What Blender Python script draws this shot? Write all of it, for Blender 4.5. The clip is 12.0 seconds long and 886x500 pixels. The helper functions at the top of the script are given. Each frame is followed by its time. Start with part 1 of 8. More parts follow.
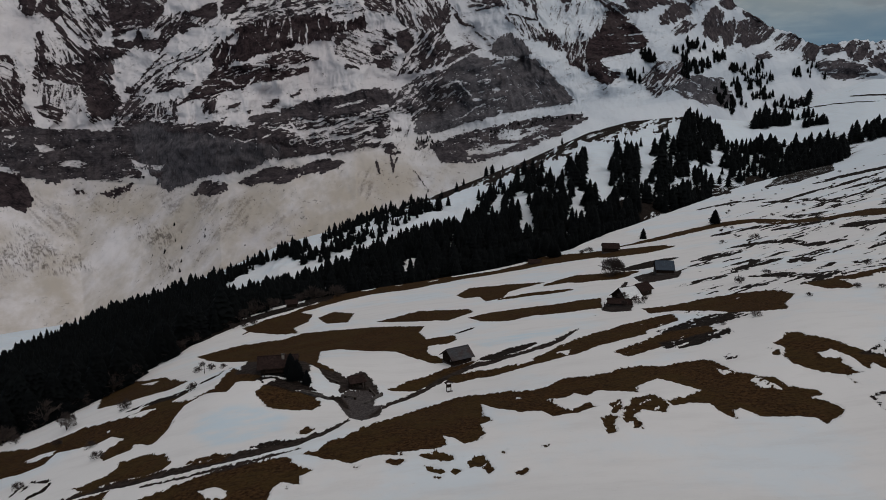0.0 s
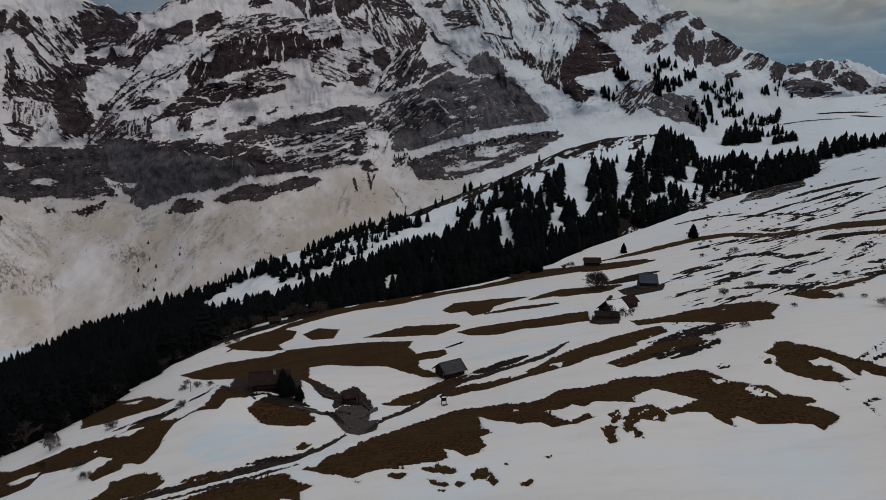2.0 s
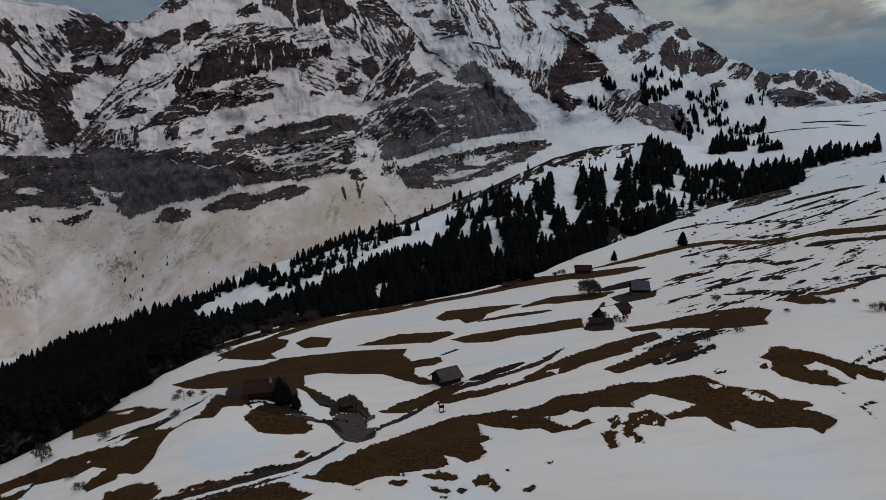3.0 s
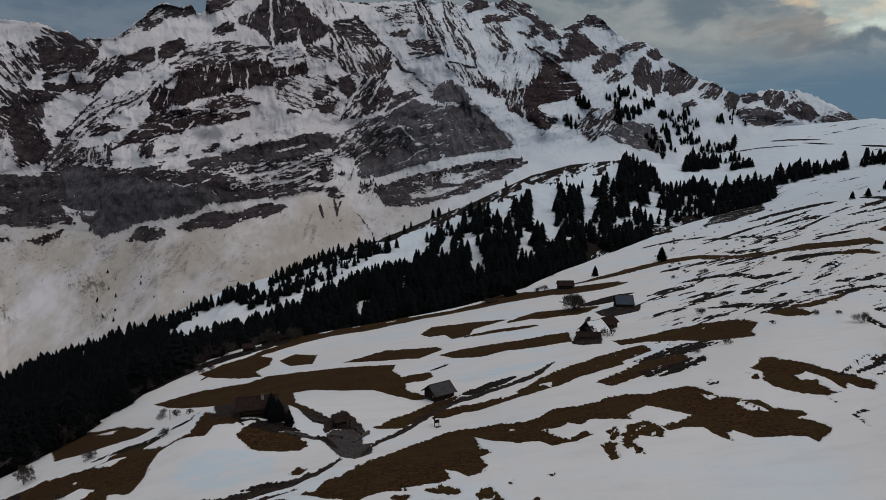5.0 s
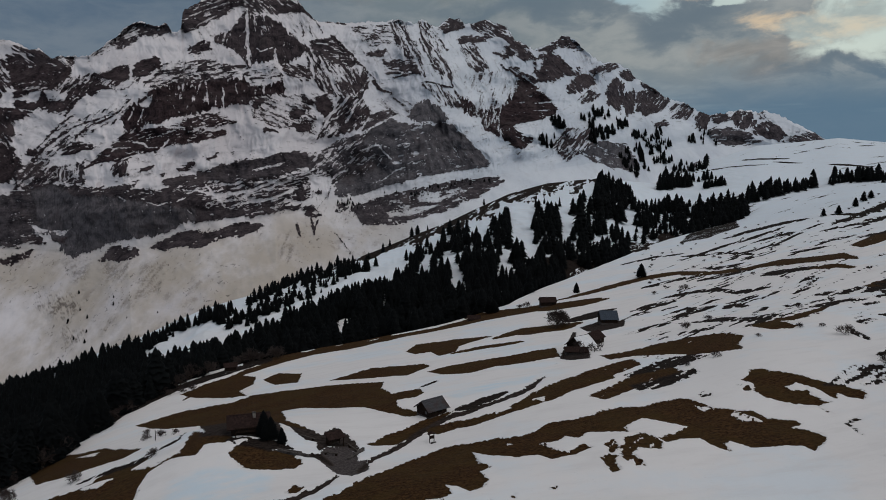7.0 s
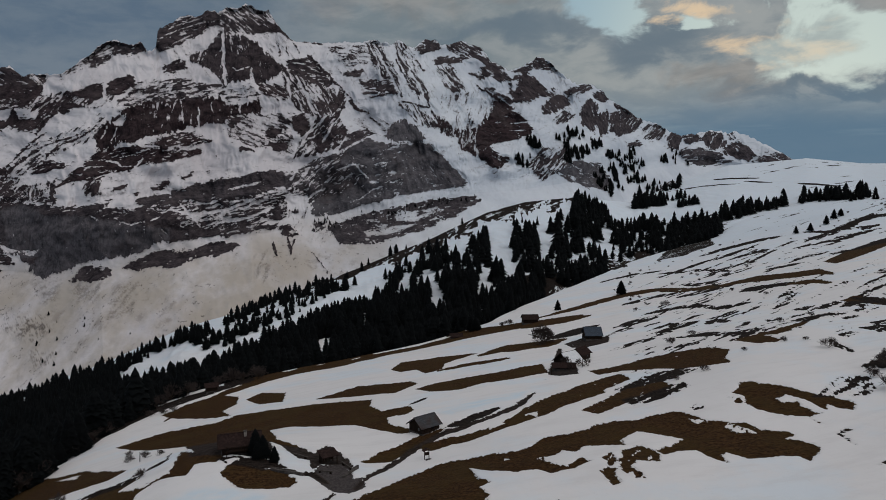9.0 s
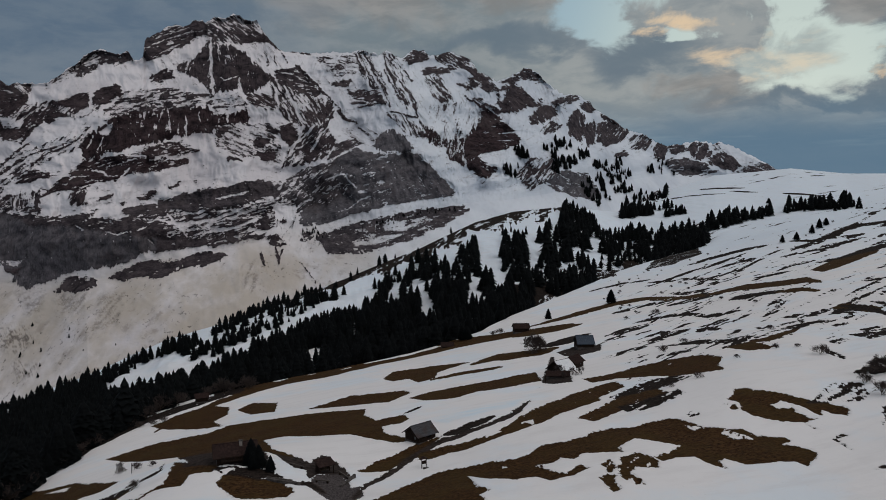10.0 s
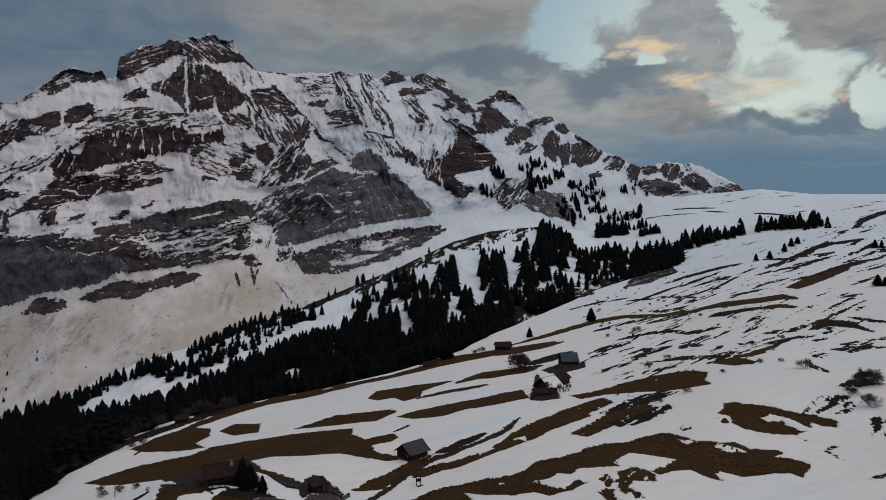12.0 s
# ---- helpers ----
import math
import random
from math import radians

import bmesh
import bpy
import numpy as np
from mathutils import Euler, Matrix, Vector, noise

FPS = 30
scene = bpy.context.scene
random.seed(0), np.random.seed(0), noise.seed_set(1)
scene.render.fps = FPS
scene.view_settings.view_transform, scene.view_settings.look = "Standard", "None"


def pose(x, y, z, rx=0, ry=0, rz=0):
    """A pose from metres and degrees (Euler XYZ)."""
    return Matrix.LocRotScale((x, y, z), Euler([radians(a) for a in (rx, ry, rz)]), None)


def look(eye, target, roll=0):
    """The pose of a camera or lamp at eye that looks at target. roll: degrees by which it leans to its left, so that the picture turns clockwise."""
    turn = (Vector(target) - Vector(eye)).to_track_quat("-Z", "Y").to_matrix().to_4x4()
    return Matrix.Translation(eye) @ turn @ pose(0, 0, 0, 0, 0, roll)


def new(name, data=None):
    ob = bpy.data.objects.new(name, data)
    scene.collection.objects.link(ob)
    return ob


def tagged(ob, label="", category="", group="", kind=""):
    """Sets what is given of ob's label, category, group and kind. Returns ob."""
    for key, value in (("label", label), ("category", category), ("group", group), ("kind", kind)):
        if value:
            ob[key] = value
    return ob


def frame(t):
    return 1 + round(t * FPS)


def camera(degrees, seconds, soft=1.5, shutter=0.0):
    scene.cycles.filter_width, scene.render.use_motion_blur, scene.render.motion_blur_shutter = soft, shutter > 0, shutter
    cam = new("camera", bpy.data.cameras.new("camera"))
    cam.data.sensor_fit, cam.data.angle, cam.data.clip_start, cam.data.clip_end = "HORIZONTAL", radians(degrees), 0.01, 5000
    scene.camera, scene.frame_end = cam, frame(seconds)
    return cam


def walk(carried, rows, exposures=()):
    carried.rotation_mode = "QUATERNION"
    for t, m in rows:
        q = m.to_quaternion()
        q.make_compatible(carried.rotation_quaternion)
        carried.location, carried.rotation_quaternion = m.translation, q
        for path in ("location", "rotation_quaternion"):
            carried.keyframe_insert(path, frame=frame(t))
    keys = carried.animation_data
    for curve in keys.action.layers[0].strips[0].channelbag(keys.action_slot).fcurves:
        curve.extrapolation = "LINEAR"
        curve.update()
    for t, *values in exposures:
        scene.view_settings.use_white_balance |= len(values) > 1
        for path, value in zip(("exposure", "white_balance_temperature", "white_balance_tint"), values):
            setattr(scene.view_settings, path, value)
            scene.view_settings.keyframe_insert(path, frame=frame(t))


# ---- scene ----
# World: metres, z up; the drone starts 100 m above the datum, about 50 m above the meadow below it.
DATUM = 100.0
cam = camera(65.93, 12.0, soft=0.4)
# t, x, y, z, turn to the right (degrees), look up (degrees)
ROWS = [
    (0.0, 0.0, 0.0, 0.0, 0.0, -11.75),
    (1.0, -1.93, -0.03, -0.46, 1.03, -11.04),
    (2.0, -3.87, -0.04, -0.92, 2.06, -10.31),
    (3.0, -5.8, -0.01, -1.39, 3.08, -9.57),
    (4.0, -7.74, 0.04, -1.85, 4.11, -8.82),
    (5.0, -9.68, 0.13, -2.32, 5.13, -8.05),
    (6.0, -11.62, 0.24, -2.79, 6.16, -7.26),
    (7.0, -13.57, 0.38, -3.25, 7.19, -6.46),
    (8.0, -15.51, 0.55, -3.71, 8.22, -5.65),
    (9.0, -17.46, 0.75, -4.17, 9.26, -4.83),
    (10.0, -19.41, 0.97, -4.62, 10.31, -4.0),
    (11.0, -21.36, 1.22, -5.07, 11.35, -3.16),
    (12.0, -23.31, 1.5, -5.51, 12.41, -2.31),
]
walk(cam, [(t, pose(x, y, z + DATUM, 90 + up, 0, -turn)) for t, x, y, z, turn, up in ROWS],
     exposures=[(0.0, -0.30, 6400, 11), (6.0, -0.28, 6230, 11), (12.0, -0.17, 6290, 12)])


# ---- node helpers ----
class Tree:
    """A small writer of node trees."""

    def __init__(self, tree):
        self.t = tree

    def n(self, kind, ins=None, **props):
        node = self.t.nodes.new(kind)
        for key, value in props.items():
            setattr(node, key, value)
        for key, value in (ins or {}).items():
            self.put(node.inputs[key], value)
        return node

    def put(self, socket, value):
        if isinstance(value, bpy.types.NodeSocket):
            self.t.links.new(value, socket)
        else:
            socket.default_value = value

    def math(self, op, a, b=0.0, c=0.0, clamp=False):
        return self.n("ShaderNodeMath", {0: a, 1: b, 2: c}, operation=op, use_clamp=clamp).outputs[0]

    def vmath(self, op, a, b=(0, 0, 0)):
        node = self.n("ShaderNodeVectorMath", {0: a, 1: b}, operation=op)
        return node.outputs["Value"] if op in ("DOT_PRODUCT", "LENGTH") else node.outputs[0]

    def noise(self, vec, scale, detail=4.0, rough=0.55, distort=0.0):
        return self.n("ShaderNodeTexNoise", {"Vector": vec, "Scale": scale, "Detail": detail, "Roughness": rough, "Distortion": distort}).outputs[0]

    def step(self, x, lo, hi):
        return self.n("ShaderNodeMapRange", {0: x, 1: lo, 2: hi, 3: 0.0, 4: 1.0}, interpolation_type="SMOOTHSTEP").outputs[0]

    def mix(self, f, a, b):
        return self.n("ShaderNodeMix", {0: f, 6: a, 7: b}, data_type="RGBA").outputs[2]

    def stretch(self, vec, sx, sy, sz, rz=0.0, rx=0.0, ry=0.0):
        return self.n("ShaderNodeMapping", {"Vector": vec, "Rotation": (rx, ry, rz), "Scale": (sx, sy, sz)}).outputs[0]


def rgb(r, g, b):
    return (r, g, b, 1.0)


def material(name):
    """A node material with one Principled shader: the writer, its shader and object-space coordinates."""
    m = bpy.data.materials.new(name)
    m.use_nodes = True
    w = Tree(m.node_tree)
    shader = next(n for n in m.node_tree.nodes if n.type == "BSDF_PRINCIPLED")
    return m, w, shader, w.n("ShaderNodeTexCoord").outputs["Object"]


# ---- sky and light: an overcast evening, the low sun behind broken cloud ----
SUN_AZ, SUN_EL = 36.0, 9.0
world = bpy.data.worlds.new("sky")
scene.world = world
world.use_nodes = True
w = Tree(world.node_tree)
background = next(n for n in world.node_tree.nodes if n.type == "BACKGROUND")
way = w.n("ShaderNodeTexCoord").outputs["Generated"]
nishita = w.n("ShaderNodeTexSky", sky_type="NISHITA", sun_disc=False, sun_elevation=radians(SUN_EL), sun_rotation=radians(SUN_AZ), altitude=1500.0).outputs[0]
flat = w.n("ShaderNodeSeparateXYZ", {0: way})
# clouds by bearing and rise, drawn out along the horizon
degree = 57.29578
bearing = w.math("MULTIPLY", w.math("ARCTAN2", flat.outputs[0], flat.outputs[1]), degree)
rise = w.math("MULTIPLY", w.math("ARCSINE", flat.outputs[2]), degree)
cloud_at = w.n("ShaderNodeCombineXYZ", {0: bearing, 1: w.math("MULTIPLY", rise, 1.7), 2: w.math("MULTIPLY", flat.outputs[1], 9.0)}).outputs[0]
billow = w.noise(cloud_at, 0.13, 7.0, 0.56, 0.4)
billow_b = w.noise(w.stretch(cloud_at, 1.0, 1.0, 1.0, rz=1.1), 0.17, 7.0, 0.56, 0.4)
wisps = w.noise(w.stretch(cloud_at, 0.8, 1.2, 1.0, rz=-0.25), 0.30, 6.0, 0.6, 0.3)
torn_bearing = w.math("ADD", bearing, w.math("MULTIPLY", w.math("SUBTRACT", billow, 0.5), 15.0))
torn_rise = w.math("ADD", rise, w.math("MULTIPLY", w.math("SUBTRACT", billow_b, 0.5), 8.0))


def patches(places):
    """Soft ragged patches of the sky: bearing, rise and their half widths, in degrees."""
    total = None
    for a, e, wide, high in places:
        across = w.math("DIVIDE", w.math("SUBTRACT", torn_bearing, a), wide)
        over = w.math("DIVIDE", w.math("SUBTRACT", torn_rise, e), high)
        one = w.step(w.math("ADD", w.math("MULTIPLY", across, across), w.math("MULTIPLY", over, over)), 1.9, 0.0)
        total = one if total is None else w.math("MAXIMUM", total, one)
    return total


# clear gaps, dark banks, warm upper cloud and the rims that the low sun reaches
gaps = patches([(23.4, 14.6, 3.2, 2.6), (25.5, 17.6, 4.0, 2.6), (30.2, 12.9, 1.7, 1.2), (38.2, 10.3, 4.6, 2.2), (36.6, 15.0, 2.2, 3.6), (46.0, 9.2, 3.0, 1.6), (55.0, 14.0, 5.0, 3.0), (-62.0, 18.0, 9.0, 4.0)])
banks = patches([(15.0, 12.6, 8.0, 1.3), (26.5, 11.4, 5.5, 1.6), (39.5, 7.6, 8.0, 0.7), (42.0, 10.0, 1.3, 3.0), (-18.0, 13.0, 12.0, 3.0)])
mellow = patches([(17.0, 18.0, 7.0, 2.2), (43.5, 14.5, 4.5, 4.5), (31.0, 8.4, 3.0, 1.2), (2.0, 16.5, 9.0, 2.5)])
rims = patches([(35.0, 10.5, 3.2, 1.2), (42.4, 9.1, 0.9, 0.7), (30.0, 14.4, 1.6, 0.8), (27.8, 13.0, 1.0, 0.6)])
toward = w.vmath("DOT_PRODUCT", way, (math.sin(radians(SUN_AZ)) * math.cos(radians(SUN_EL)), math.cos(radians(SUN_AZ)) * math.cos(radians(SUN_EL)), math.sin(radians(SUN_EL))))
near_sun = w.step(toward, 0.955, 0.999)
clear = w.mix(near_sun, rgb(0.36, 0.50, 0.545), rgb(0.58, 0.69, 0.62))
clear = w.mix(0.10, clear, w.n("ShaderNodeMix", {0: 1.0, 6: nishita, 7: rgb(0.1, 0.1, 0.1)}, data_type="RGBA", blend_type="MULTIPLY").outputs[2])
grey = w.mix(w.step(wisps, 0.35, 0.68), rgb(0.205, 0.248, 0.262), rgb(0.285, 0.315, 0.318))
grey = w.mix(w.math("MULTIPLY", w.step(toward, 0.90, 0.99), 0.6), grey, w.mix(w.step(wisps, 0.35, 0.65), rgb(0.315, 0.345, 0.345), rgb(0.43, 0.445, 0.415)))
grey = w.mix(w.math("MULTIPLY", mellow, 0.75), grey, w.mix(w.step(wisps, 0.35, 0.65), rgb(0.255, 0.245, 0.225), rgb(0.345, 0.325, 0.295)))
grey = w.mix(w.math("MULTIPLY", banks, 0.8), grey, rgb(0.140, 0.190, 0.228))
grey = w.mix(w.math("MULTIPLY", w.step(torn_bearing, 10.0, -16.0), 0.75), grey, w.mix(w.step(wisps, 0.35, 0.65), rgb(0.105, 0.158, 0.225), rgb(0.150, 0.200, 0.255)))
grey = w.mix(w.math("MULTIPLY", rims, w.step(wisps, 0.38, 0.62)), grey, rgb(0.80, 0.62, 0.41))
open_sky = w.step(w.math("ADD", gaps, w.math("MULTIPLY", w.math("SUBTRACT", wisps, 0.5), -0.9)), 0.12, 0.85)
open_sky = w.math("MULTIPLY", open_sky, w.math("SUBTRACT", 1.0, w.math("MULTIPLY", rims, 0.6)))
sky_colour = w.mix(open_sky, grey, clear)
haze = w.step(w.math("ADD", rise, w.math("MULTIPLY", w.math("SUBTRACT", billow, 0.5), 3.0)), 8.6, 4.2)
sky_colour = w.mix(w.math("MULTIPLY", haze, 0.92), sky_colour, rgb(0.118, 0.203, 0.280))
veil = w.math("MULTIPLY", w.step(w.noise(w.stretch(cloud_at, 0.25, 1.6, 1.0), 0.3, 5.0, 0.6), 0.50, 0.72), w.math("MULTIPLY", w.step(rise, 3.0, 5.5), w.step(rise, 8.5, 6.5)))
sky_colour = w.mix(w.math("MULTIPLY", veil, 0.45), sky_colour, rgb(0.30, 0.385, 0.42))
# an overcast dome is brightest overhead
dome = w.step(flat.outputs[2], 0.34, 0.95)
sky_colour = w.mix(dome, sky_colour, rgb(0.56, 0.55, 0.54))
w.put(background.inputs[0], sky_colour)
background.inputs[1].default_value = 1.0

# added wide lamp from behind right that brightens the mountain, apart from the low sun
soft_fill = new("soft_fill", bpy.data.lights.new("soft_fill", "SUN"))
soft_fill.data.energy, soft_fill.data.angle, soft_fill.data.color = 0.85, radians(40), (1.0, 0.97, 0.94)
soft_fill.matrix_world = look((0, 0, 0), (-math.sin(radians(140)), -math.cos(radians(140)), -1.0))


# ---- numeric noise for shapes ----
def lattice(ix, iy, seed):
    h = (ix * 374761393 + iy * 668265263 + seed * 974634777) & 0x7FFFFFFF
    h = ((h ^ (h >> 13)) * 1274126177) & 0x7FFFFFFF
    return ((h ^ (h >> 16)) & 0xFFFF) / 65535.0


def value_noise(x, y, seed=0):
    fx, fy = np.floor(x), np.floor(y)
    ix, iy = fx.astype(np.int64), fy.astype(np.int64)
    u, v = x - fx, y - fy
    u, v = u * u * u * (u * (6 * u - 15) + 10), v * v * v * (v * (6 * v - 15) + 10)
    a = lattice(ix, iy, seed) * (1 - u) + lattice(ix + 1, iy, seed) * u
    b = lattice(ix, iy + 1, seed) * (1 - u) + lattice(ix + 1, iy + 1, seed) * u
    return (a * (1 - v) + b * v) * 2 - 1


def fbm(x, y, octaves=4, seed=0, gain=0.5):
    total, amp, norm = 0.0, 1.0, 0.0
    for k in range(octaves):
        c, s = math.cos(0.6 * k), math.sin(0.6 * k)
        total = total + amp * value_noise((x * c - y * s) * 2 ** k, (x * s + y * c) * 2 ** k, seed + k)
        norm, amp = norm + amp, amp * gain
    return total / norm


def ridged(x, y, octaves=4, seed=0):
    total, amp, norm = 0.0, 1.0, 0.0
    for k in range(octaves):
        total = total + amp * (1 - 2 * np.abs(value_noise(x * 2 ** k, y * 2 ** k, seed + k)))
        norm, amp = norm + amp, amp * 0.55
    return total / norm


def smooth(x, lo, hi):
    t = np.clip((x - lo) / (hi - lo), 0, 1)
    return t * t * (3 - 2 * t)


def along(az, table, k=1):
    """Column k of a table of (bearing, values...) at the bearings az, in degrees."""
    return np.interp(az, [row[0] for row in table], [row[k] for row in table])


# ---- the lie of the land: bearings from a survey point under the middle of the flight ----
SURVEY = Vector((-10.65, 0.18, DATUM - 2.55))
MEADOW = (-0.33622, 0.22324, 0.19013, -0.13965, 0.14027, 0.00736, 0.13774, -0.39581, -0.2715, 0.06127, -0.1599, 0.09843)
# low humps and hollows of the meadow: bearing, distance, rise
HUMPS = [(-12.5, 320, 0.0078), (7.9, 404, -0.0089), (-28.7, 236, -0.0133), (31.6, 171, 0.0147), (-12.3, 151, 0.0343), (-1.0, 130, -0.0098), (-17.7, 300, 0.0076), (48.0, 250, -0.0135), (1.6, 382, -0.0085), (35.9, 665, 0.0087), (48.0, 1700, -0.0097), (38.4, 133, -0.0063), (21.7, 116, 0.0079), (38.0, 1250, 0.0043), (-23.2, 168, 0.0121), (33.9, 223, 0.0117), (37.9, 369, 0.0138), (42.0, 764, 0.0168), (45.0, 620, -0.0084), (30.5, 830, -0.0038), (24.7, 665, 0.0035), (5.0, 134, -0.0148)]
# the brow where the meadow falls away into the ravine: bearing, distance
BROW = [(-60, 170), (-31, 206), (-23, 246), (-17, 294), (-12.6, 320), (-5, 350), (1, 380), (7, 400), (12.4, 425), (17, 500), (22, 600), (27, 720), (30, 800), (35, 1000), (60, 1100)]
# the wooded ridge across the ravine: bearing, distance, rise in degrees
WOODED = [(-60, 900, -16.0), (-28.2, 880, -15.6), (-23.5, 830, -14.3), (-17.9, 750, -12.8), (-12.7, 730, -10.8), (-6.8, 720, -9.4), (-3.1, 740, -8.2), (0.7, 780, -6.8),
          (7.8, 870, -4.0), (12.5, 950, -1.8), (15.7, 1000, -0.9), (19.7, 1050, -0.5), (24.5, 1250, -0.9), (28.1, 1450, 0.8), (31.6, 1600, 2.0), (34.1, 1650, 2.2), (36.9, 1700, 2.45), (40.5, 1750, 2.0), (45.3, 1800, 1.9), (60, 1800, 1.9)]
SCREE_TOP = [(-60, -5.2), (-27.5, -5.1), (-20.3, -6.1), (-16, -5.7), (-7.6, -3.7), (-1, -2.6), (4.5, -3.0), (11.3, -0.2), (16, 0.2), (22, 1.2), (30, 2.5), (36, 1.0), (60, 0.0)]
CLIFF_TOP = [(-60, -0.6), (-27, -0.8), (-23, -1.0), (-15, -0.4), (-8, 1.1), (-1, 2.0), (3, 3.5), (6, 5.7), (8, 4.0), (11.3, 1.0), (16, 3.0), (22, 4.0), (28, 3.5), (36, 1.8), (60, 0.2)]
CREST = [(-60, 6.0), (-33, 9.5), (-26.4, 9.0), (-24.4, 9.0), (-23.4, 8.56), (-22.9, 8.65), (-22.42, 8.27), (-22.09, 8.11), (-21.41, 8.25), (-20.54, 8.32), (-19.84, 8.33), (-19.28, 8.77), (-18.16, 9.65), (-17.59, 10.05), (-17.31, 10.47), (-16.43, 10.99), (-16.05, 11.06), (-15.68, 10.93), (-14.92, 10.8), (-14.41, 11.08), (-14.15, 10.78), (-13.89, 10.4), (-13.49, 10.63), (-13.32, 10.93), (-13.16, 12.06), (-12.38, 12.53), (-11.27, 13.19), (-10.46, 13.25), (-9.33, 13.79), (-8.79, 13.63), (-8.15, 14.08), (-7.82, 14.02), (-7.31, 14.02), (-6.66, 14.39), (-6.23, 14.29), (-5.81, 13.99), (-4.95, 14.05), (-4.32, 13.17), (-3.89, 12.69), (-3.25, 11.96), (-2.81, 11.86), (-0.79, 11.77), (1.02, 11.95), (2.39, 11.99)]
CREST += [(3.53, 12.15), (4.68, 11.86), (5.37, 12.13), (6.53, 11.58), (7.23, 12.02), (7.7, 12.25), (8.4, 12.21), (8.86, 11.82), (9.56, 11.9), (10.49, 12.12), (11.42, 11.81), (12.34, 11.58), (12.95, 10.57), (13.74, 10.25), (14.43, 9.8), (15.35, 10.09), (16.27, 10.51), (16.73, 10.77), (17.64, 10.57), (18.33, 9.85), (19.02, 9.26), (19.93, 8.67), (21.06, 8.55), (21.96, 8.08), (22.65, 7.27), (23.99, 6.48), (24.88, 5.88), (25.53, 5.56), (26.4, 5.31), (27.27, 4.76), (28.13, 4.39), (29.17, 4.49), (29.99, 4.69), (30.89, 4.7), (31.42, 4.51), (32.01, 4.62), (33.21, 4.12), (34.4, 3.45), (35.37, 2.92), (35.95, 2.49), (36.71, 2.18), (40, 1.0), (60, 0.4)]


def tan_deg(a):
    return np.tan(np.radians(a))


def meadow(az, r):
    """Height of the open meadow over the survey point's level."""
    a = np.radians(np.clip(az, -45, 55))
    rr = np.maximum(r, 60.0)
    s, q = np.log(rr / 250), 100 / rr
    k = MEADOW
    rise = k[0] + k[1] * q + k[2] * a + k[3] * q * a + k[4] * s + k[5] * s * a + k[6] * a * a + k[7] * q * a * a + k[8] * q * q + k[9] * q * q * a + k[10] * s * a * a + k[11] * a ** 3
    th = np.radians(az)
    x, y = r * np.sin(th), r * np.cos(th)
    plane = 0.156 * x - 0.1476 * y - 38.3
    front = smooth(r, 70, 105) * (1 - smooth(np.abs(az - 5), 45, 60))
    z = plane * (1 - front) + rise * rr * front
    for ha, hr, rise in HUMPS:
        z = z + rise * rr * np.exp(-((az - ha) / 7) ** 2 - (np.log(rr / hr) / 0.16) ** 2)
    return z


def wooded(az):
    r = along(az, WOODED)
    return r, r * tan_deg(along(az, WOODED, 2))


def land(az, r):
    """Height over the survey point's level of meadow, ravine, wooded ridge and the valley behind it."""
    re = along(az, BROW)
    ze = meadow(az, re)
    r2, z2 = wooded(az)
    ravine = 1 - smooth(az, 26, 33)
    rv = re + 0.10 * (r2 - re)
    zv = ze + (z2 - ze) * 0.05 - ravine * 26
    r3 = r2 * 1.25
    z3 = z2 - 70 - 60 * (1 - smooth(az, 0, 25))
    z = np.where(r < re, meadow(az, r), 0.0)
    t = np.clip((r - re) / (rv - re), 0, 1)
    z = np.where((r >= re) & (r < rv), ze + (zv - ze) * t, z)
    t = np.clip((r - rv) / (r2 - rv), 0, 1)
    z = np.where((r >= rv) & (r < r2), zv + (z2 - zv) * t, z)
    t = np.clip((r - r2) / (r3 - r2), 0, 1)
    z = np.where(r >= r2, z2 + (z3 - z2) * t, z)
    th = np.radians(az)
    x, y = r * np.sin(th), r * np.cos(th)
    rough = 0.35 * fbm(x / 18, y / 18, 4, 3)
    far = smooth(r, re * 0.96, re * 1.15) * (1 - 0.75 * smooth(az, 24, 34))
    rough = rough + far * (6.0 * fbm(x / 55, y / 55, 4, 11) + 2.0 * ridged(x / 22, y / 40, 3, 17))
    return z + rough * (1 - 0.9 * np.exp(-((r - r2) / (0.06 * r2)) ** 2))


def ground_z(x, y):
    """World height of the land at a world place."""
    dx, dy = np.asarray(x, float) - SURVEY.x, np.asarray(y, float) - SURVEY.y
    return land(np.degrees(np.arctan2(dx, dy)), np.maximum(np.hypot(dx, dy), 1.0)) + SURVEY.z


def place(az, r):
    """World place at a bearing and distance, on the land."""
    x, y = SURVEY.x + r * math.sin(radians(az)), SURVEY.y + r * math.cos(radians(az))
    return x, y, float(ground_z(x, y))


def sheet_mesh(name, X, Y, Z, closed=False):
    """A mesh over a grid of places; rows go outwards, columns round."""
    rows, cols = X.shape
    index = np.arange(rows * cols).reshape(rows, cols)
    if closed:
        index = np.concatenate([index, index[:, :1]], 1)
    quads = np.stack([index[:-1, :-1], index[:-1, 1:], index[1:, 1:], index[1:, :-1]], -1).reshape(-1, 4)[:, ::-1]
    me = bpy.data.meshes.new(name)
    me.vertices.add(rows * cols)
    me.vertices.foreach_set("co", np.stack([X, Y, Z], -1).ravel().astype(np.float32))
    me.loops.add(quads.size)
    me.loops.foreach_set("vertex_index", quads.ravel().astype(np.int32))
    me.polygons.add(len(quads))
    me.polygons.foreach_set("loop_start", np.arange(0, quads.size, 4, dtype=np.int32))
    me.polygons.foreach_set("use_smooth", np.ones(len(quads), dtype=bool))
    me.update()
    me.validate()
    return me


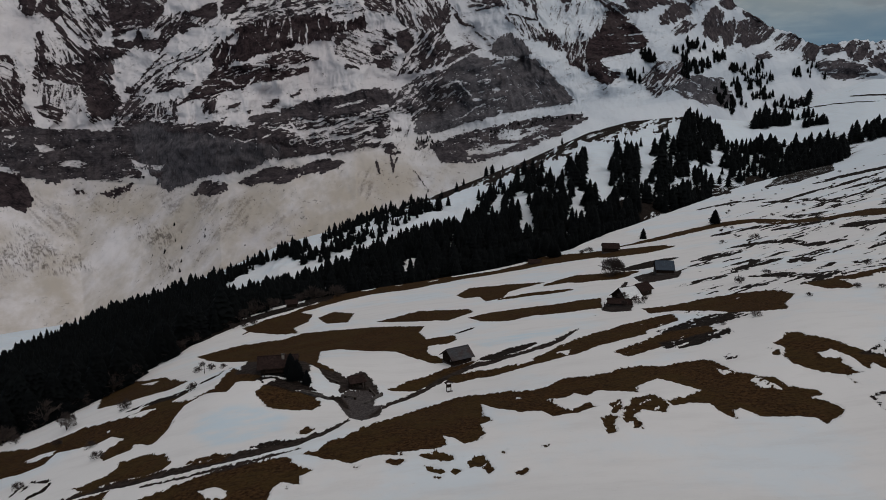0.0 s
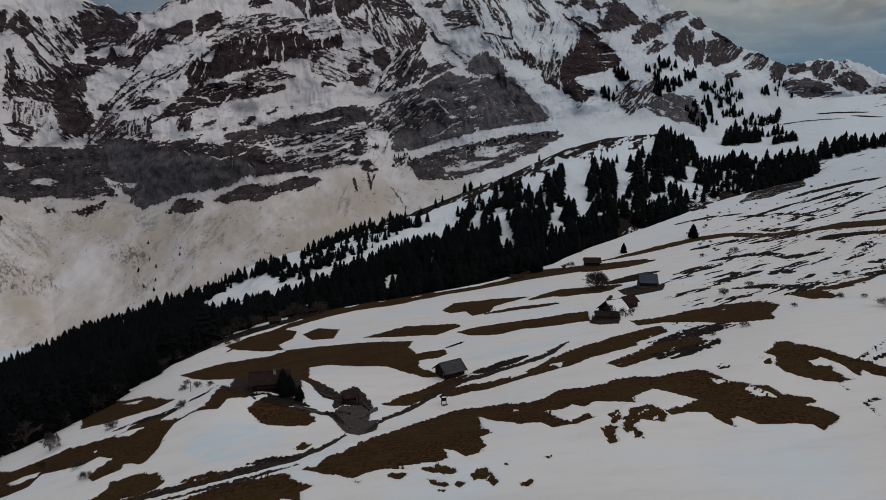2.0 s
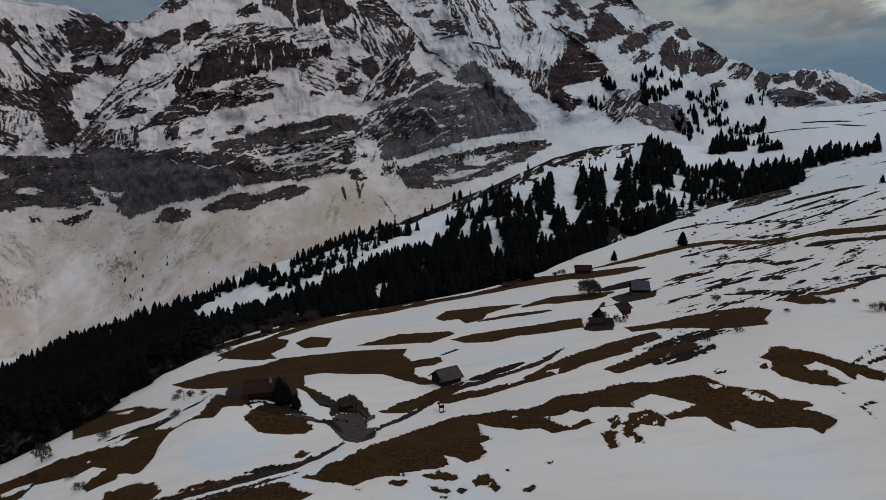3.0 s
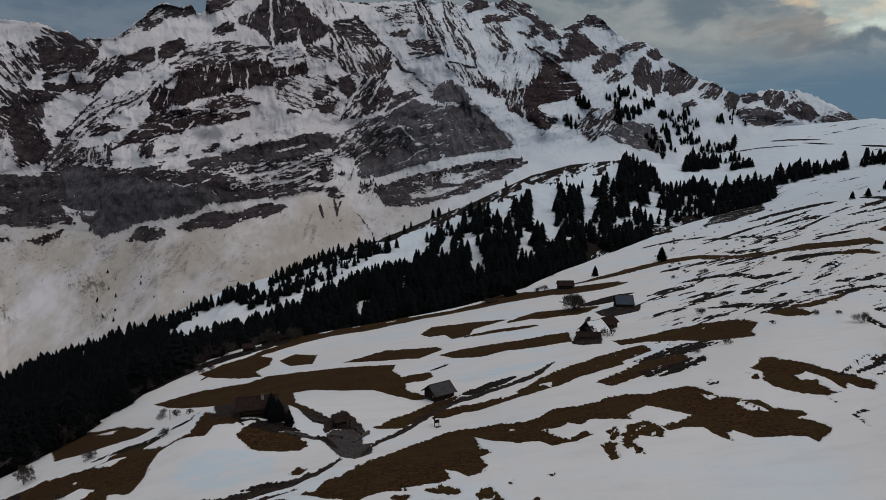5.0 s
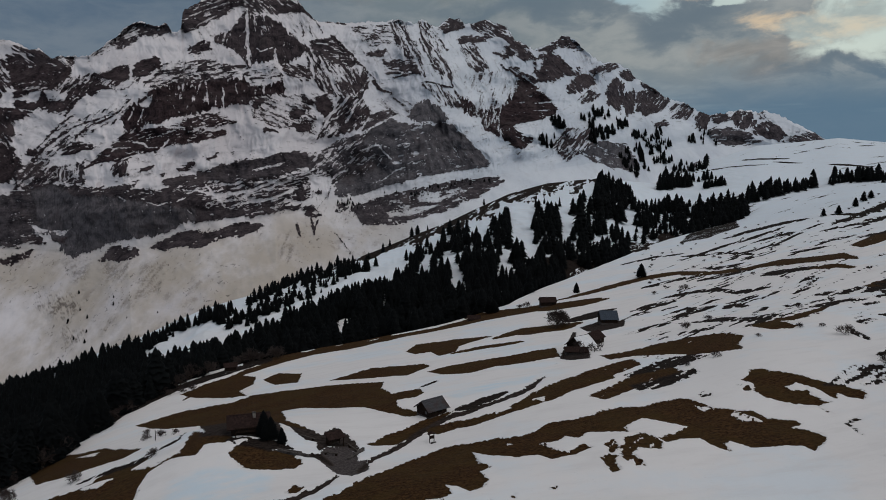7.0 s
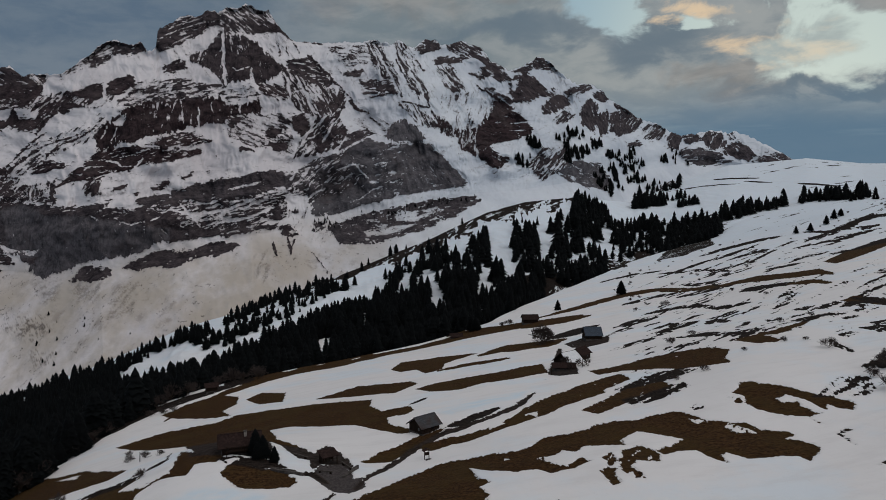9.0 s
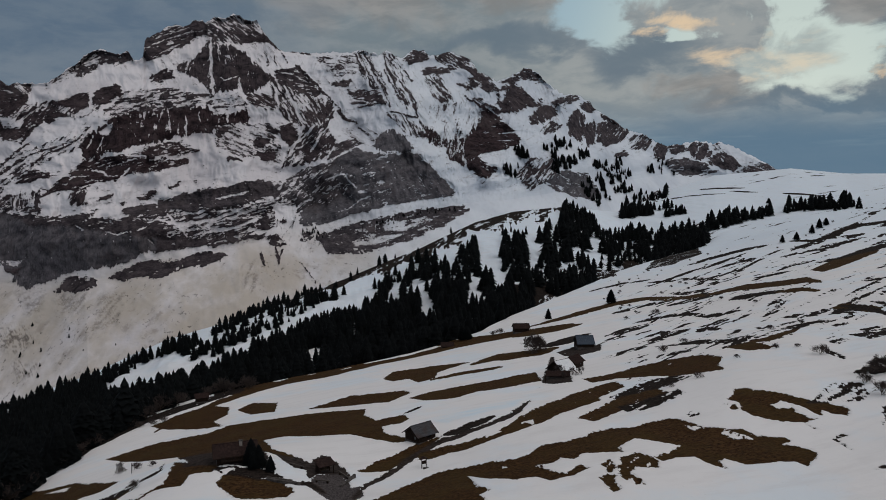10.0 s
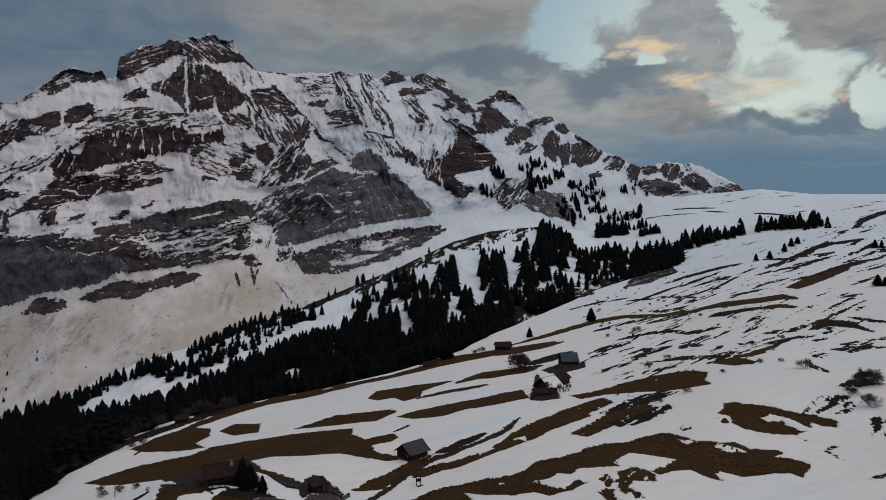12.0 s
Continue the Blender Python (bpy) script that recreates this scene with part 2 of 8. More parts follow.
def layer(me, name, values):
    me.attributes.new(name, "FLOAT", "POINT").data.foreach_set("value", values.ravel().astype(np.float32))


FINE = np.arange(-36.0, 48.01, 0.1)
ROUND = np.concatenate([FINE, np.arange(51.0, 322.0, 3.0)])
ROUND = np.where(ROUND > 180, ROUND - 360, ROUND)
# bare ground far off on the brow, the ridge and the plateau: how solid, then the outline on the plan in metres
BARE = []
BARE.append((1, [(-81, 429.3), (-41.6, 345.6), (-18.8, 355.4), (6.3, 382.5), (32.9, 386.7), (50.7, 394.9), (68.7, 391.1), (85.5, 383.8), (106.7, 365.8), (120.8, 358.3), (115.6, 344), (96.5, 343.1), (77.8, 352.6), (60.9, 360.4), (36.2, 361.8), (11.3, 357.7), (-18.1, 324.5), (-39.5, 321.6), (-59.1, 311.1)]))
BARE.append((0.5, [(-151.3, 369.7), (-134, 386.3), (-89.5, 291.5), (-78.2, 305.2), (-68, 318), (-74.5, 432.7), (-54.4, 323.9), (-66.6, 296.3), (-78.4, 284.4), (-87.2, 274.4), (-95.8, 259.5), (-100.2, 245.3)]))
BARE.append((0.6, [(285.5, 377.4), (324.5, 407.5), (364.7, 432), (401.9, 445.2), (410.6, 437.4), (339.8, 399.2), (300.5, 369.8), (277.8, 357.5)]))
BARE.append((0.6, [(488.9, 563.7), (786.5, 848.4), (914.3, 924), (854.1, 864.6), (740.9, 791), (489.5, 554)]))
BARE.append((0.3, [(399.3, 773.4), (451, 798.5), (347.2, 606.3), (293.4, 567), (266.6, 567.5)]))
BARE.append((0.2, [(83.2, 518.6), (131.8, 550.6), (152.4, 572.8), (149.5, 562.1), (105.3, 517.1)]))
BARE.append((0.55, [(-10.4, 756.4), (89.2, 2082.9), (66.2, 834), (113.2, 866.6), (147.8, 893.9), (179.6, 917.1), (195.5, 927.8), (179.6, 917.1), (147.8, 893.9), (104.9, 860.3), (65.4, 827.2), (21.7, 778.3), (-4.8, 730.2)]))
# what lies on the meadow, laid in order: kind, how solid, then the outline on the plan in metres
TURF = []
# the long grass bank across the meadow
TURF.append(("grass", 1, [(-23.7, 103.6), (-21.0, 104.4), (-19.6, 107.1), (-17.0, 108.8), (-13.7, 114.3), (-8.9, 118.9), (-4.8, 123.9), (-0.5, 128.1), (2.4, 131.0), (7.5, 129.4), (12.0, 128.6), (17.3, 125.9), (20.9, 127.3), (24.9, 131.2), (29.3, 130.3), (33.4, 130.7), (37.1, 133.9), (40.7, 134.4), (44.1, 132.2), (48.5, 133.4), (53.2, 133.6), (54.6, 130.7), (56.2, 124.1), (58.9, 120.7), (61.2, 118.9), (62.3, 115.1), (65.1, 112.5), (65.6, 110.5), (62.5, 109.4), (65.5, 106.2), (65.8, 104.1), (63.5, 101.4), (60.2, 99.2), (59.4, 101.8), (56.3, 102.8), (51.8, 103.7), (50.2, 107.1), (48.5, 106.7), (47.8, 102.8), (46.2, 106.6), (45.8, 109.8), (42.6, 110.2), (39.4, 109.5), (39.0, 112.9), (38.0, 114.3), (34.8, 117.3), (29.2, 120.1), (26.4, 117.5), (24.8, 120.2), (22.5, 117.8), (19.8, 119.2), (20.4, 114.7), (22.3, 111.3), (25.8, 113.8), (27.1, 111.5), (23.0, 109.8), (19.1, 109.7), (17.4, 112.8), (13.7, 113.2), (10.0, 117.1), (7.4, 122.2), (7.3, 113.7), (8.7, 110.8), (6.4, 109.1), (6.8, 105.0), (5.6, 101.9), (3.3, 101.5), (2.0, 104.0), (-0.2, 105.3), (0.7, 101.7), (-0.8, 100.4), (-4.0, 100.0), (-7.2, 99.8), (-5.7, 98.3), (-9.3, 99.3), (-11.5, 99.0), (-14.3, 97.7), (-17.4, 99.4), (-20.0, 101.2)]))
TURF.append(("snow", 1, [(36.5, 120.4), (41.5, 123.9), (43.7, 120.9), (46.7, 116.1), (44.6, 114.3), (41.7, 113.3), (38.2, 111.8), (37.0, 114.4), (34.9, 114.8)]))
TURF.append(("snow", 0.3, [(57.3, 119.4), (58.9, 119.5), (60.6, 115.4), (60.4, 114.2), (56.8, 114.8)]))
TURF.append(("snow", 0.2, [(53.6, 127.2), (55.4, 124.8), (55.6, 123.2), (53.9, 123.8)]))
TURF.append(("snow", 0.2, [(19.6, 118.9), (22.6, 118.1), (24.9, 114.2), (21.7, 113.5)]))
TURF.append(("snow", 1, [(14.1, 122.9), (14.9, 122.4), (14.6, 121.1), (14.0, 121.4)]))
TURF.append(("grass", 1, [(-9.1, 97.2), (-7.4, 97.6), (-5.8, 96.7), (-6.8, 95.3), (-8.6, 96.2)]))
TURF.append(("grass", 1, [(-3.9, 98.2), (-1.2, 99.1), (1.4, 98.1), (1.9, 96.2), (-0.3, 95.7), (-3.4, 97.4)]))
TURF.append(("grass", 1, [(-2.7, 94.3), (-1.6, 94.7), (0.2, 92.2), (-0.7, 91.7), (-2.4, 93.2)]))
TURF.append(("grass", 1, [(3.3, 94.9), (4.9, 96.5), (6.0, 97.7), (6.8, 94.8), (5.6, 93.0), (3.9, 93.0)]))
TURF.append(("grass", 1, [(5.9, 92.6), (6.9, 94.4), (7.8, 92.2), (6.8, 91.1)]))
TURF.append(("grass", 1, [(10.5, 91.0), (12.1, 91.6), (12.5, 90.6), (11.6, 89.1), (10.7, 90.3)]))
TURF.append(("grass", 1, [(1.3, 92.1), (1.9, 93.4), (2.6, 92.2), (1.8, 91.3)]))
TURF.append(("grass", 1, [(-14.0, 96.5), (-12.7, 96.6), (-13.2, 95.7)]))
TURF.append(("grass", 1, [(-1.2, 90.8), (-0.1, 91.0), (-0.7, 90.2)]))
TURF.append(("grass", 1, [(15.3, 98.1), (16.6, 98.6), (16.2, 97.8)]))
TURF.append(("grass", 1, [(9.1, 97.1), (10.0, 97.7), (9.6, 96.7)]))
TURF.append(("grass", 0.9, [(26.4, 106.0), (28.4, 108.1), (28.9, 105.8), (27.7, 103.3), (28.1, 100.6), (26.2, 100.5), (26.2, 103.3)]))
TURF.append(("grass", 0.6, [(31.1, 109.7), (33.6, 111.1), (33.7, 107.9), (31.7, 106.0), (32.2, 102.6), (32.2, 101.0), (30.5, 101.6), (29.9, 105.1)]))
TURF.append(("grass", 0.8, [(34.0, 114.3), (38.3, 115.4), (39.1, 109.9), (37.1, 106.6), (33.4, 108.7), (32.8, 111.5)]))
TURF.append(("grass", 0.3, [(29.3, 112.6), (31.4, 113.6), (30.8, 108.5), (28.7, 107.3)]))
TURF.append(("grass", 0.2, [(69.4, 133.7), (67.0, 133.6), (65.2, 132.1), (66.8, 128.5)]))
TURF.append(("heath", 0, [(57.9, 135.2), (61.2, 136.2), (59.9, 130.9), (57.3, 130.8)]))
# the grass bank on the rise beyond
TURF.append(("grass", 1, [(69.1, 136.1), (71.4, 137.0), (74.1, 140.6), (76.0, 140.6), (76.8, 137.2), (79.5, 133.4), (80.8, 129.7), (82.7, 125.4), (85.0, 119.1), (82.4, 115.1), (80.6, 118.5), (80.4, 120.8), (78.1, 118.2), (78.4, 122.6), (78.4, 125.5), (77.3, 125.9), (75.7, 122.3), (75.7, 118.6), (76.9, 117.3), (74.2, 117.2), (73.4, 116.7), (73.6, 112.6), (72.9, 113.8), (73.2, 117.8), (70.6, 118.9), (68.8, 121.4), (67.3, 124.9), (68.0, 129.4), (69.9, 132.0)]))
TURF.append(("snow", 1, [(73.7, 127.6), (76.9, 128.8), (78.2, 126.3), (76.0, 124.6), (73.7, 125.3)]))
TURF.append(("heath", 1, [(72.2, 108.0), (73.3, 108.7), (74.2, 108.9), (75.1, 108.9), (75.7, 108.4), (75.5, 108.0), (74.3, 107.7), (73.3, 107.6), (72.5, 107.4), (72.0, 107.6)]))
TURF.append(("heath", 1, [(72.2, 107.5), (72.2, 106.6), (72.0, 105.2), (71.7, 103.9), (71.1, 102.1), (70.9, 101.8), (70.8, 102.6), (71.1, 103.9), (71.4, 105.3), (71.9, 107.1)]))
# grass by the track in the corner of the meadow
TURF.append(("grass", 1, [(-51.3, 95.8), (-43.7, 99.2), (-38.9, 101.2), (-33.8, 102.6), (-29.3, 103.2), (-25.5, 103.2), (-24.3, 100.4), (-21.2, 98.1), (-20.3, 97.2), (-22.1, 96.3), (-21.4, 93.5), (-25.0, 95.2), (-25.8, 93.9), (-26.0, 88.1)]))
TURF.append(("snow", 1, [(-38.1, 95.9), (-36.0, 96.6), (-33.0, 94.6), (-32.8, 92.4), (-36.3, 93.6)]))
TURF.append(("grass", 1, [(-24.2, 93.7), (-23.6, 93.8), (-23.4, 92.5)]))
TURF.append(("track", 1, [(-69.0, 103.9), (-66.5, 104.7), (-63.9, 105.4), (-61.4, 106.2), (-58.0, 106.1), (-54.7, 106.2), (-51.5, 106.3), (-48.3, 106.4), (-45.0, 106.4), (-41.8, 106.7), (-38.6, 106.9), (-35.6, 107.7), (-32.6, 108.6), (-29.9, 109.5), (-27.2, 110.5), (-24.4, 111.5), (-22.2, 113.3), (-20.0, 115.4), (-18.9, 117.6), (-17.7, 120.0), (-17.5, 118.6), (-18.6, 115.6), (-19.6, 113.0), (-21.7, 110.5), (-23.8, 108.5), (-26.4, 107.3), (-29.1, 106.4), (-31.8, 105.5), (-34.7, 104.7), (-37.7, 104.1), (-40.8, 103.9), (-43.9, 103.6), (-47.0, 103.5), (-50.2, 103.3), (-53.3, 103.2), (-56.6, 103.4), (-60.2, 104.0), (-63.0, 103.8), (-65.8, 103.4), (-68.5, 103.1)]))
TURF.append(("track", 0.9, [(-49.4, 101.6), (-46.4, 101.9), (-43.4, 102.3), (-40.4, 102.7), (-37.3, 102.9), (-34.4, 103.6), (-31.5, 104.4), (-29.1, 105.2), (-26.7, 105.7), (-24.3, 106.3), (-24.2, 105.9), (-26.5, 105.0), (-28.8, 104.0), (-31.1, 103.3), (-34.0, 102.5), (-37.0, 101.9), (-40.0, 101.7), (-43.0, 101.4), (-46.1, 101.3), (-49.2, 101.2)]))
TURF.append(("heath", 0.6, [(-33.9, 109.6), (-32.2, 110.7), (-30.3, 111.2), (-28.6, 111.2), (-26.7, 110.7), (-26.6, 110.2), (-28.2, 109.6), (-29.9, 109.6), (-31.8, 109.1), (-33.8, 109.1)]))
TURF.append(("grass", 0.8, [(-44.1, 107.4), (-42.7, 108.4), (-41.0, 108.7), (-39.0, 108.8), (-36.6, 108.2), (-36.5, 107.7), (-38.2, 106.7), (-40.4, 106.7), (-42.0, 106.5), (-43.8, 106.8)]))
TURF.append(("grass", 0.9, [(-40.8, 106.5), (-39.1, 106.7), (-37.3, 106.4), (-37.2, 106.0), (-38.7, 105.5), (-40.6, 106.1)]))
# grass on the western slope
TURF.append(("grass", 1, [(-100.5, 130.7), (-123.7, 162.3), (-109.3, 154.9), (-95.0, 143.9), (-87.9, 143.4), (-82.1, 144.9), (-74.4, 142.9), (-69.3, 143.4), (-66.8, 149.8), (-62.1, 148.1), (-56.7, 146.4), (-59.2, 145.0), (-61.1, 143.1), (-56.2, 139.7), (-53.1, 139.1), (-55.8, 137.1), (-56.0, 132.7), (-55.1, 127.6), (-55.5, 122.9), (-55.8, 120.4), (-60.8, 123.5), (-60.2, 120.8), (-62.5, 119.7), (-64.1, 118.2), (-66.9, 121.7), (-65.3, 128.7), (-69.2, 131.4), (-71.5, 129.7), (-74.0, 129.8), (-81.4, 132.2), (-80.7, 126.8), (-84.5, 125.2)]))
TURF.append(("snow", 0.6, [(-89.8, 134.4), (-87.0, 135.2), (-82.2, 134.0), (-83.0, 132.0), (-86.2, 130.9)]))
TURF.append(("snow", 0.8, [(-72.7, 135.9), (-71.5, 136.4), (-71.4, 134.8)]))
TURF.append(("snow", 0.6, [(-71.5, 142.9), (-67.3, 143.2), (-64.2, 142.1), (-66.0, 138.9)]))
TURF.append(("grass", 1, [(-89.2, 164.2), (-111.0, 207.8), (-103.2, 215.5), (-86.8, 199.8), (-64.7, 163.8), (-67.1, 157.1), (-74.1, 158.4), (-80.2, 158.9)]))
TURF.append(("snow", 0.5, [(-94.8, 201.5), (-86.1, 194.2), (-84.0, 185.6)]))
TURF.append(("heath", 0.7, [(-71.7, 148.4), (-68.0, 149.4), (-64.0, 149.6), (-60.7, 149.8), (-56.9, 148.6), (-56.6, 147.9), (-59.7, 147.2), (-63.0, 147.2), (-66.9, 146.9), (-71.4, 147.8)]))
TURF.append(("heath", 0.6, [(-73.9, 147.5), (-70.6, 149.2), (-66.8, 149.8), (-63.8, 149.0), (-60.2, 146.8), (-59.9, 146.1), (-62.7, 146.4), (-65.8, 147.4), (-69.6, 146.8), (-73.7, 147.0)]))
TURF.append(("grass", 1, [(-59.3, 115.1), (-54.9, 116.3), (-50.6, 114.0), (-47.5, 109.0), (-48.4, 107.0), (-50.8, 105.8), (-54.1, 106.7), (-56.0, 106.5), (-58.4, 106.3), (-60.9, 105.4), (-65.2, 108.7), (-61.0, 109.4), (-58.7, 111.0)]))
TURF.append(("heath", 0.8, [(-78.1, 117.8), (-75.3, 116.7), (-72.7, 115.6), (-72.5, 114.1), (-72.4, 112.5), (-73.4, 110.8), (-74.3, 108.8), (-74.0, 108.4), (-72.6, 109.5), (-71.3, 110.8), (-71.5, 112.3), (-71.6, 113.8), (-74.4, 115.1), (-77.7, 117.2)]))
TURF.append(("heath", 0.4, [(-80.1, 113.6), (-80.6, 115.9), (-80.3, 116.9), (-79.4, 117.1), (-77.7, 116.0), (-77.0, 114.9), (-77.3, 113.7), (-78.2, 113.7), (-78.5, 112.6), (-79.5, 112.7)]))
TURF.append(("grass", 0.9, [(-63.8, 101.7), (-59.8, 103.2), (-55.5, 103.4), (-55.3, 100.1), (-57.3, 98.6)]))
# round the chalet and its yard
TURF.append(("grass", 1, [(-54.5, 140.4), (-50.7, 141.5), (-50.5, 148.9), (-54.5, 175.9), (-45.6, 161.8), (-39.5, 144.3), (-40.9, 140.1), (-45.8, 141.4), (-46.3, 137.2)]))
TURF.append(("grass", 1, [(-39.5, 134.6), (-38.4, 138.0), (-31.5, 135.4), (-26.5, 134.1), (-24.9, 128.9), (-25.8, 125.2), (-34.1, 126.4), (-36.8, 129.8)]))
TURF.append(("heath", 1, [(-41.0, 141.7), (-37.9, 141.8), (-29.4, 139.6), (-26.9, 135.8), (-31.5, 135.4), (-38.9, 138.3)]))
TURF.append(("mud", 1, [(-47.5, 148.6), (-59.9, 199.5), (-35.3, 165.8), (-30.9, 157.6), (-25.7, 151.0), (-21.7, 145.4), (-22.0, 140.5), (-25.4, 141.6), (-30.4, 152.5), (-30.7, 146.3), (-30.1, 140.0), (-38.1, 142.6)]))
TURF.append(("mud", 1, [(-22.7, 139.6), (-22.1, 146.2), (-19.3, 152.7), (-16.2, 146.2), (-14.0, 138.8), (-14.2, 133.4), (-16.4, 138.5), (-20.1, 138.9), (-22.0, 135.0)]))
TURF.append(("gravel", 1, [(-22.6, 131.4), (-20.2, 138.1), (-16.5, 139.2), (-14.2, 133.4), (-14.1, 128.6), (-12.1, 128.7), (-12.2, 120.6), (-15.1, 117.9), (-17.8, 120.8), (-20.2, 126.7)]))
TURF.append(("snow", 1, [(-31.6, 153.7), (-29.5, 151.8), (-26.2, 144.6), (-23.5, 138.7), (-21.3, 133.7), (-23.8, 131.9), (-27.0, 135.3), (-29.7, 143.2)]))
TURF.append(("snow", 1, [(-52.4, 160.7), (-60.1, 188.8), (-54.9, 178.2), (-47.6, 150.6)]))
TURF.append(("snow", 0.8, [(-39.7, 140.2), (-37.0, 140.9), (-36.1, 139.4), (-38.2, 138.2)]))
TURF.append(("grass", 1, [(-26.3, 113.5), (-25.3, 116.3), (-23.2, 114.4), (-24.4, 112.2)]))
TURF.append(("heath", 1, [(-24.6, 132.9), (-23.2, 133.6), (-21.7, 133.4), (-20.5, 131.2), (-19.2, 127.9), (-19.1, 127.1), (-20.1, 128.7), (-21.4, 131.1), (-22.8, 131.2), (-24.4, 132.2)]))
# the farm track and the banks beside it
TURF.append(("grass", 1, [(-12.1, 139.6), (-8.2, 145.2), (-3.1, 148.6), (2.2, 153.7), (9.0, 155.5), (4.7, 150.0), (0.8, 146.1), (-2.7, 141.5), (-6.6, 138.7), (-10.3, 139.0)]))
TURF.append(("track", 1, [(-14.0, 122.1), (-12.5, 126.4), (-10.9, 130.9), (-9.1, 133.8), (-7.1, 136.5), (-5.4, 138.9), (-3.6, 141.0), (-1.5, 144.0), (0.8, 146.9), (3.4, 149.4), (6.1, 152.0), (9.5, 153.7), (13.0, 155.4), (17.2, 156.7), (21.6, 158.9), (26.3, 162.5), (31.1, 166.0), (30.8, 164.4), (25.9, 160.1), (21.2, 155.7), (16.9, 153.2), (12.7, 151.5), (9.3, 150.1), (6.0, 148.6), (3.3, 146.1), (0.8, 143.8), (-1.4, 141.1), (-3.5, 138.1), (-5.3, 135.8), (-6.9, 133.1), (-8.9, 130.9), (-10.7, 128.8), (-12.4, 124.8), (-13.9, 120.9)]))
TURF.append(("heath", 1, [(9.0, 156.2), (12.7, 160.1), (16.4, 161.9), (20.2, 164.3), (23.9, 165.3), (23.6, 163.4), (19.5, 158.6), (15.8, 156.2), (12.3, 154.8), (8.9, 154.8)]))
TURF.append(("track", 1, [(20.0, 157.5), (24.1, 162.2), (28.2, 165.7), (32.4, 171.7), (36.7, 176.9), (36.4, 175.1), (31.5, 166.4), (27.4, 160.6), (23.5, 157.5), (19.9, 156.2)]))
TURF.append(("grass", 0.85, [(0.3, 142.5), (2.1, 146.3), (8.5, 147.1), (14.9, 146.8), (21.7, 149.6), (28.5, 159.2), (38.7, 167.8), (48.0, 175.7), (55.5, 178.1), (50.4, 161.1), (43.2, 157.5), (37.2, 154.7), (30.6, 148.5), (22.3, 144.6), (14.4, 141.9), (8.2, 141.8), (3.0, 141.0)]))
TURF.append(("snow", 0.5, [(16.4, 149.2), (20.5, 150.5), (20.7, 147.3), (17.2, 146.2)]))
TURF.append(("snow", 0.4, [(26.8, 152.8), (30.2, 153.5), (28.6, 148.2)]))
# the olive grass of the hollow
TURF.append(("grass", 1, [(-86.9, 228.1), (-71.3, 231.6), (-55.5, 224.9), (-48.9, 231.3), (-31.6, 222.9), (-15.7, 215.7), (-5.9, 208.0), (-7.2, 196.5), (-4.8, 184.3), (2.9, 186.7), (3.8, 180.1), (0.9, 175.5), (-3.9, 174.1), (-4.1, 166.4), (1.1, 156.8), (-1.9, 155.8), (-6.5, 161.0), (-12.5, 170.7), (-20.5, 175.4), (-29.3, 182.6), (-34.6, 182.1), (-30.6, 157.7), (-25.4, 150.6), (-30.2, 153.8), (-35.5, 159.7), (-36.3, 151.4), (-49.8, 181.3), (-61.6, 193.4), (-73.1, 206.8)]))
TURF.append(("grass", 1, [(-82.2, 266.7), (-75.5, 278.6), (-65.7, 289.2), (-55.6, 278.0), (-53.2, 257.7), (-57.3, 249.0), (-51.7, 233.0), (-61.2, 240.1), (-73.7, 254.7)]))
TURF.append(("grass", 1, [(-51.2, 267.3), (-46.2, 276.3), (-35.8, 264.9), (-35.2, 242.6), (-43.2, 244.9)]))
TURF.append(("grass", 1, [(-23.8, 231.7), (-9.3, 245.3), (9.2, 233.0), (10.5, 225.1), (1.5, 212.7), (-12.3, 223.0)]))
TURF.append(("grass", 1, [(7.7, 213.5), (16.3, 219.6), (31.6, 221.2), (41.4, 223.4), (54.2, 225.1), (50.3, 205.9), (37.9, 203.8), (27.2, 202.5), (19.9, 198.2), (11.6, 204.4)]))
TURF.append(("grass", 1, [(5.5, 276.7), (11.6, 294.4), (28.9, 291.9), (43.8, 283.4), (26.7, 264.8), (23.2, 251.0), (16.2, 247.6), (14.8, 261.7), (8.1, 263.4)]))
TURF.append(("grass", 1, [(20.5, 248.7), (27.8, 252.7), (35.3, 256.1), (40.5, 256.8), (45.6, 256.5), (50.0, 253.4), (49.6, 250.9), (44.1, 248.1), (39.1, 247.5), (34.1, 246.9), (27.0, 245.4), (20.3, 246.5)]))
TURF.append(("heath", 0.8, [(3.4, 188.4), (5.1, 191.2), (6.8, 193.0), (8.3, 194.2), (9.8, 194.5), (9.7, 193.8), (8.2, 191.6), (6.8, 190.3), (5.1, 188.6), (3.4, 187.7)]))
TURF.append(("grass", 1, [(-78.5, 255.8), (-76.5, 264.6), (-74.3, 273.9), (-70.5, 281.3), (-66.7, 289.7), (-62.9, 299.8), (-57.1, 310.7), (-51.3, 325.3), (-43.7, 338.6), (-35.5, 353.8), (-32.5, 453.9), (-19.9, 461.5), (-7.0, 474.8), (6.6, 482.7), (20.3, 483.4), (34.4, 490.8), (48.1, 489.5), (62.3, 492.2), (63.0, 407.3), (72.9, 399.1), (80.7, 387.7), (87.9, 376.5), (86.6, 370.9), (78.8, 378.4), (70.8, 387.0), (60.8, 392.8), (50.4, 397.9), (47.4, 481.0), (33.4, 475.9), (19.9, 473.1), (5.2, 382.1), (-5.5, 372.3), (-15.5, 358.6), (-24.8, 345.7), (-32.9, 327.8), (-40.8, 315.7), (-48.1, 304.7), (-54.5, 296.0), (-60.5, 287.8), (-64.6, 280.3), (-68.7, 273.9), (-72.8, 268.2), (-75.4, 260.6), (-77.7, 252.9)]))
